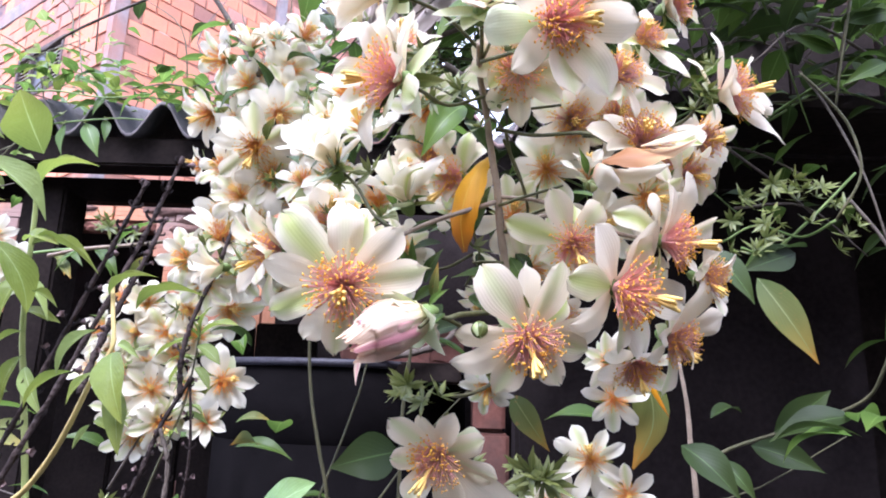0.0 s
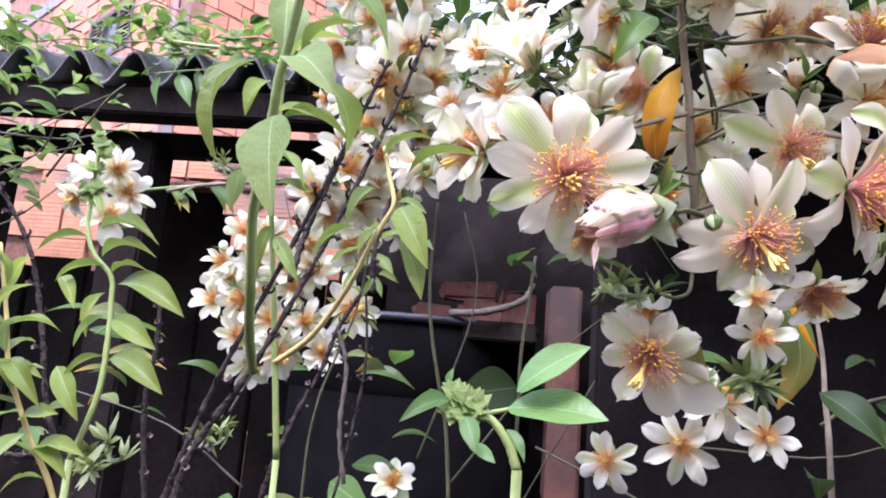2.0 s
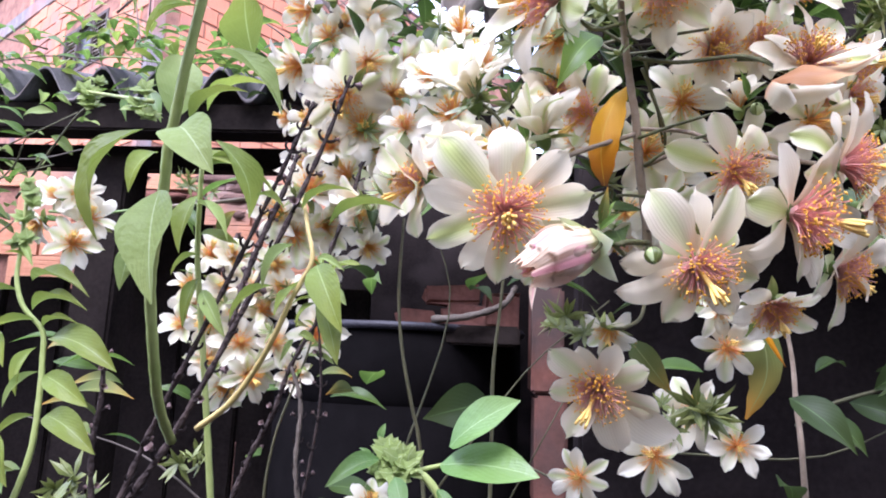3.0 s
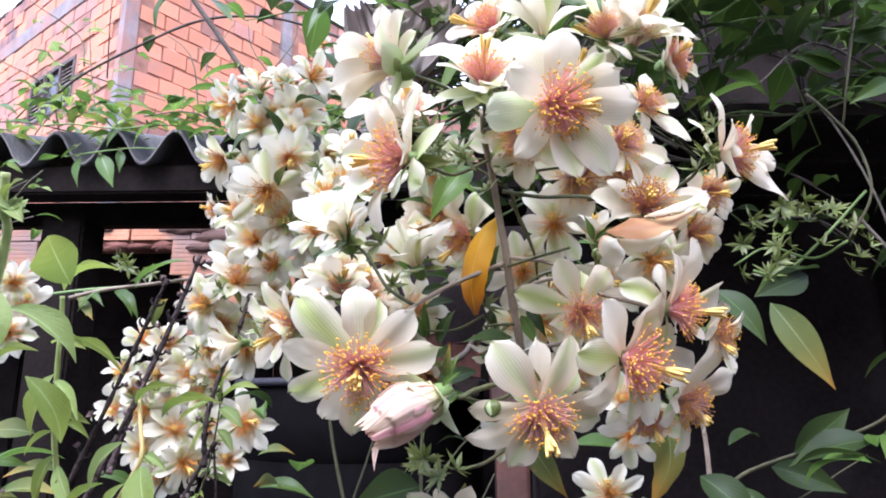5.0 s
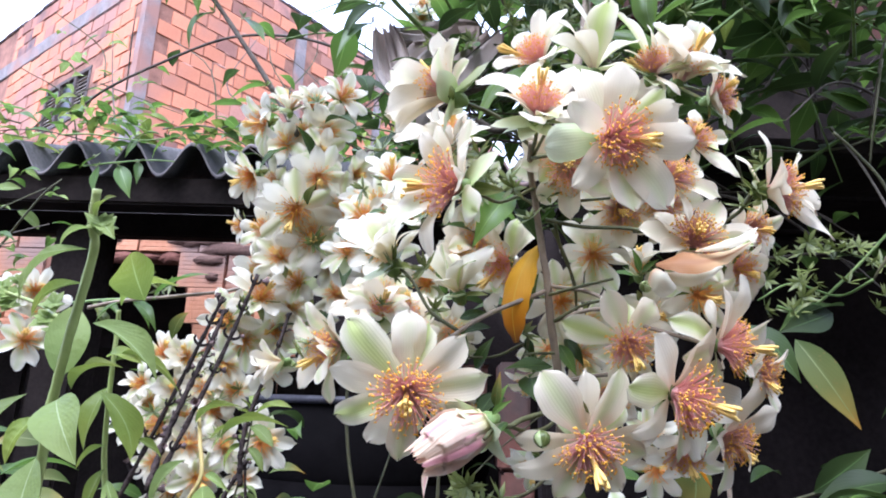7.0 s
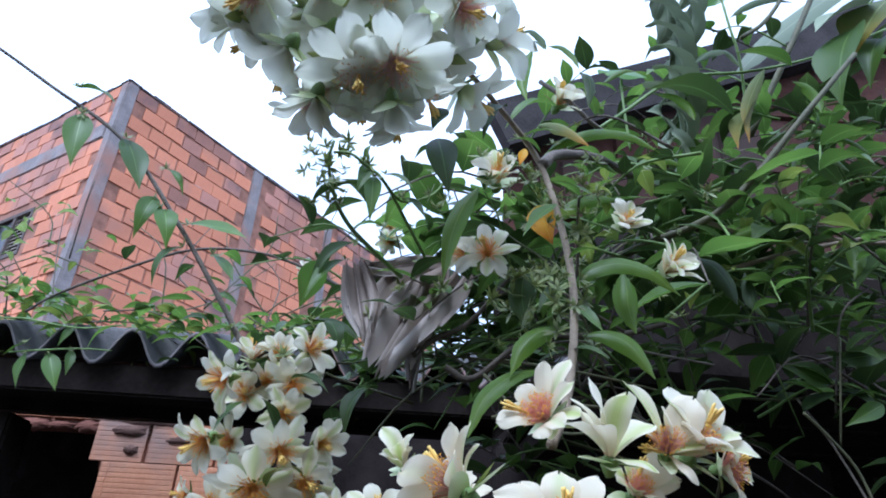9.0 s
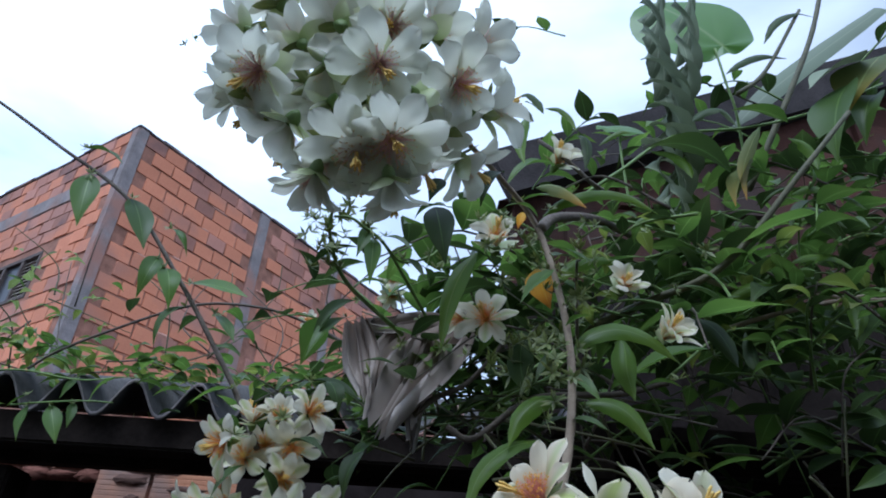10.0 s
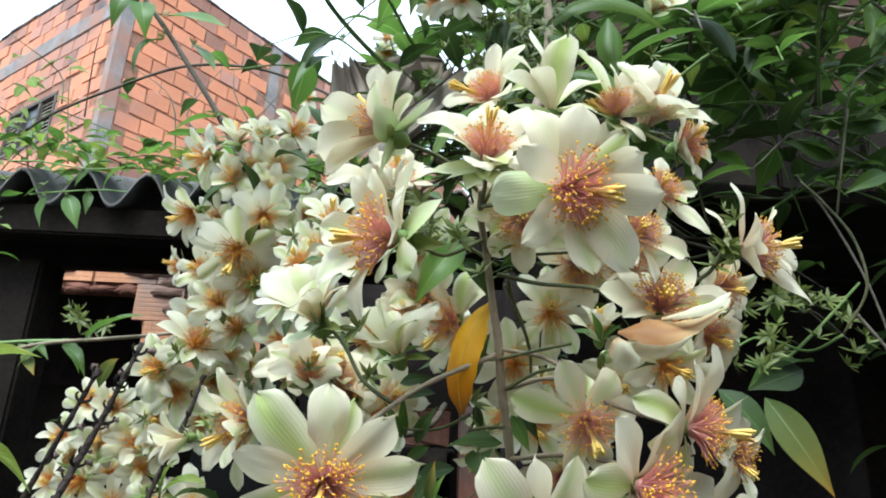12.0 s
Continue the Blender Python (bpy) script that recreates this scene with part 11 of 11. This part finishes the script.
def crumpled(parent, base, tip, width, seed):
    """A dry folded blade with pleats along it and a ragged end."""
    rnd = random.Random(seed)
    a, b = Vector(base), Vector(tip)
    way = b - a
    long = way.length
    x = way.normalized()
    z = (Vector((-0.2, -0.9, 0.35)) - x * Vector((-0.2, -0.9, 0.35)).dot(x)).normalized()
    y = z.cross(x)
    verts, faces, uvs, nu, nv = [], [], [], 22, 14
    ph, ph2 = rnd.uniform(0, 6), rnd.uniform(0, 6)
    ends = [rnd.uniform(0.82, 1.0) for _ in range(nu + 1)]
    for j in range(nv + 1):
        v = j / nv
        half = width * (0.25 + 0.75 * math.sin(math.pi * min(1.0, 0.15 + 0.8 * v)))
        for i in range(nu + 1):
            u = i / nu * 2 - 1
            lift = 0.055 * math.sin(u * 10 + ph + v) + 0.03 * math.sin(u * 23 + ph2) + 0.10 * u * u + 0.05 * math.sin(v * 5 + ph2)
            p = a + x * (v * long * (ends[i] if v > 0.6 else 1)) + y * (u * half * long) + z * (lift * long)
            verts.append(p)
            uvs.append((i / nu, v))
    for j in range(nv):
        for i in range(nu):
            k = j * (nu + 1) + i
            faces.append((k, k + 1, k + nu + 2, k + nu + 1))
    return child("blade", mesh_of("dry_blade", verts, faces, DRY_LEAF, uvs), parent)


LEAF_HEART = blade("leaf_heart", [(0.0, (0.10, 0.22, 0.03)), (0.5, (0.13, 0.28, 0.04)), (1.0, (0.15, 0.30, 0.05))], (0.24, 0.36, 0.10), 0.02, 0.35, 0.5, 0.3, 0.1)
ridge = plant("leafy_shrub", "leafy twigs hanging over the brown fascia", "shrub")
leafy_shoots(ridge, 20, (0.05, 0.70, 2.20), (0.85, 1.10, 2.62), ("green", "dark", "green"), (0.045, 0.075), 61, (0.15, 0.28))
leafy_shoots(ridge, 9, (-0.06, 0.55, 1.82), (0.08, 0.72, 1.93), ("green", "dark", "green"), (0.035, 0.055), 62)
leafy_shoots(canopy, 6, (0.03, 0.40, 1.84), (0.14, 0.48, 1.97), GREENS, (0.03, 0.048), 63)
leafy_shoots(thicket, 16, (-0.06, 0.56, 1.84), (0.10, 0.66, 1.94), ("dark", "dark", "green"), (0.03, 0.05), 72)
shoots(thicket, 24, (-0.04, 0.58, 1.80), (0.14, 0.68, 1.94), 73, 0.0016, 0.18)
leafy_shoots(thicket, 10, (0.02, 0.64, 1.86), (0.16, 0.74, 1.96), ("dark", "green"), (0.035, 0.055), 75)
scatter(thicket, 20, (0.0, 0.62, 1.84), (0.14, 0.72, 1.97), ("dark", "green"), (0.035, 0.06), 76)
scatter(overgrowth, 40, (-0.70, 1.04, 2.045), (-0.10, 1.14, 2.075), ("green", "green", "basil"), (0.04, 0.062), 77, 0.3)
hedge_low = plant("leafy_shrub", "leafy sprays hanging before the neighbour's wall", "shrub")
leafy_shoots(hedge_low, 11, (0.24, 0.56, 1.90), (0.54, 0.66, 2.06), ("dark", "green", "dark"), (0.035, 0.06), 78, (0.10, 0.18), (5, 8), (-0.5, 0.4))

heart_vine = plant("heart_leaf_vine", "vine with broad pale-green heart-shaped leaves", "vine")
heart_leaf((0.352, 0.550, 2.385), (-0.45, 0.1, 0.85), (0.2, -0.75, -0.4), 0.125, heart_vine)
stem("stalk", heart_vine, [(0.340, 0.550, 2.377), (0.343, 0.550, 2.313), (0.353, 0.560, 2.264), (0.370, 0.600, 2.178)], 0.0016, 0.002, STEM_GREEN)
heart_leaf((0.159, 0.500, 2.166), (0.8, 0.2, 0.45), (0.0, -0.8, 0.6), 0.04, heart_vine)
stem("stalk", heart_vine, [(0.172, 0.500, 2.167), (0.171, 0.500, 2.130), (0.173, 0.500, 2.062)], 0.0012, 0.0014, STEM_GREEN)
rope = plant("withered_vine", "grey-green withered leaves twisted like a rope", "vine")
twisted_rope(rope, [(0.227, 0.470, 2.385), (0.215, 0.470, 2.261), (0.219, 0.470, 2.173), (0.219, 0.470, 2.109), (0.206, 0.470, 2.043)], 3.2, 0.0165, 4)
twisted_rope(rope, [(0.270, 0.475, 2.397), (0.255, 0.475, 2.271), (0.225, 0.475, 2.178), (0.210, 0.475, 2.120), (0.214, 0.475, 2.027)], 2.6, 0.0155, 5)
dead_leaf = plant("dead_leaf", "large dry grey folded leaf caught on the twigs", "dead leaf")
crumpled(dead_leaf, (-0.000, 0.525, 1.921), (-0.067, 0.490, 1.806), 0.25, 1)
crumpled(dead_leaf, (-0.014, 0.530, 1.919), (-0.038, 0.500, 1.818), 0.16, 2)
crumpled(dead_leaf, (-0.094, 0.515, 1.916), (-0.072, 0.505, 1.833), 0.20, 3)
crumpled(dead_leaf, (-0.007, 0.540, 1.929), (-0.094, 0.530, 1.919), 0.13, 4)
crumpled(dead_leaf, (-0.049, 0.535, 1.921), (-0.066, 0.520, 1.855), 0.26, 5)
crumpled(dead_leaf, (-0.027, 0.530, 1.879), (-0.034, 0.520, 1.800), 0.10, 6)


# ---- single blocks of the walls ----
right_gaps = [(0, 0.13, 0, 9), (2.02, 2.2, 0, 9), (3.6, 3.76, 0, 9)]
brick_face(wall_r, 3.62, ROOF_Z - 0.01, 0.14, 5.0, right_gaps, 5)
brick_face(wall_l, 3.62, ROOF_Z - 0.01, 0.14, 3.8, [(0, 0.13, 0, 9), (0, 9, 6.08, 6.30), WIN], 6)
rnd = random.Random(9)
for row in range(7):
    z = 1.33 + 0.138 * row
    x = -2.0 + (0.12 if row % 2 else 0)
    while x < -0.65:
        edge = -1.12 + 0.3 * max(0.0, 2.13 - (z + 0.068)) + rnd.uniform(-0.008, 0.008)
        if z > 2.1 or x + 0.24 < -1.47 or x > edge - 0.01:
            child("block", GROOVED[0], low_wall, Matrix.Translation((x, LOW_Y + rnd.uniform(-0.004, 0.004), z)))
        elif x < edge < x + 0.22:
            child("block", GROOVED[1], low_wall, Matrix.Translation((edge, LOW_Y, z)) @ Matrix.Diagonal(((x + 0.24 - edge) / 0.12, 1, 1, 1)))
        x += 0.24
OLD_BRICK = BRICKS[0].copy()
OLD_BRICK.materials[0] = BRICK_OLD
for row in range(7):
    z = 1.9 + 0.19 * row
    x = 0.17 + (0.145 if row % 2 else 0)
    while x < 1.9:
        if z + 0.19 < 2.74 + max(0.0, (x - 0.12) * 0.44):
            child("brick", OLD_BRICK, gable, Matrix.Translation((x, 1.303, z)))
        x += 0.29

# cement smears on the walls
for k, (x, z, w, h) in enumerate(((-1.06, 2.20, 0.14, 0.026), (-0.92, 2.17, 0.16, 0.034), (-1.0, 2.125, 0.07, 0.022), (-0.80, 2.10, 0.09, 0.016), (-0.98, 2.06, 0.03, 0.02), (-1.40, 2.20, 0.06, 0.014))):
    child("cement_smear", smear_mesh("cement_smear", CEMENT_SMEAR, w, h, k), low_wall, Matrix.Translation((x, LOW_Y, z)))
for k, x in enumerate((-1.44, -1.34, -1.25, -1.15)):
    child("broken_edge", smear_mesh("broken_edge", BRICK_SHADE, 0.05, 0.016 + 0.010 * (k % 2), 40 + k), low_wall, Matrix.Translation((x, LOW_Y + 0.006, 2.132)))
rnd = random.Random(15)
for wall, s1 in ((wall_r, 4.8), (wall_l, 3.4)):
    for k in range(34):
        s, row = rnd.uniform(0.2, s1), rnd.randrange(0, 16)
        z = 3.62 + BRICK_HIGH * row
        if any(a - 0.12 < s < b + 0.12 for a, b in ((2.02, 2.2), (3.6, 3.76))) or (wall is wall_l and (5.9 < z < 6.5 or (WIN[0] - 0.2 < s < WIN[1] + 0.2 and 4.6 < z < 5.6))) or z > ROOF_Z - 0.15:
            continue
        child("mortar_smear", smear_mesh("mortar_smear", MORTAR_SMEAR if k % 4 else CEMENT_SMEAR, rnd.uniform(0.05, 0.16), rnd.uniform(0.012, 0.03), 60 + k), wall, Matrix.Translation((s, 0.003, z - 0.004)))
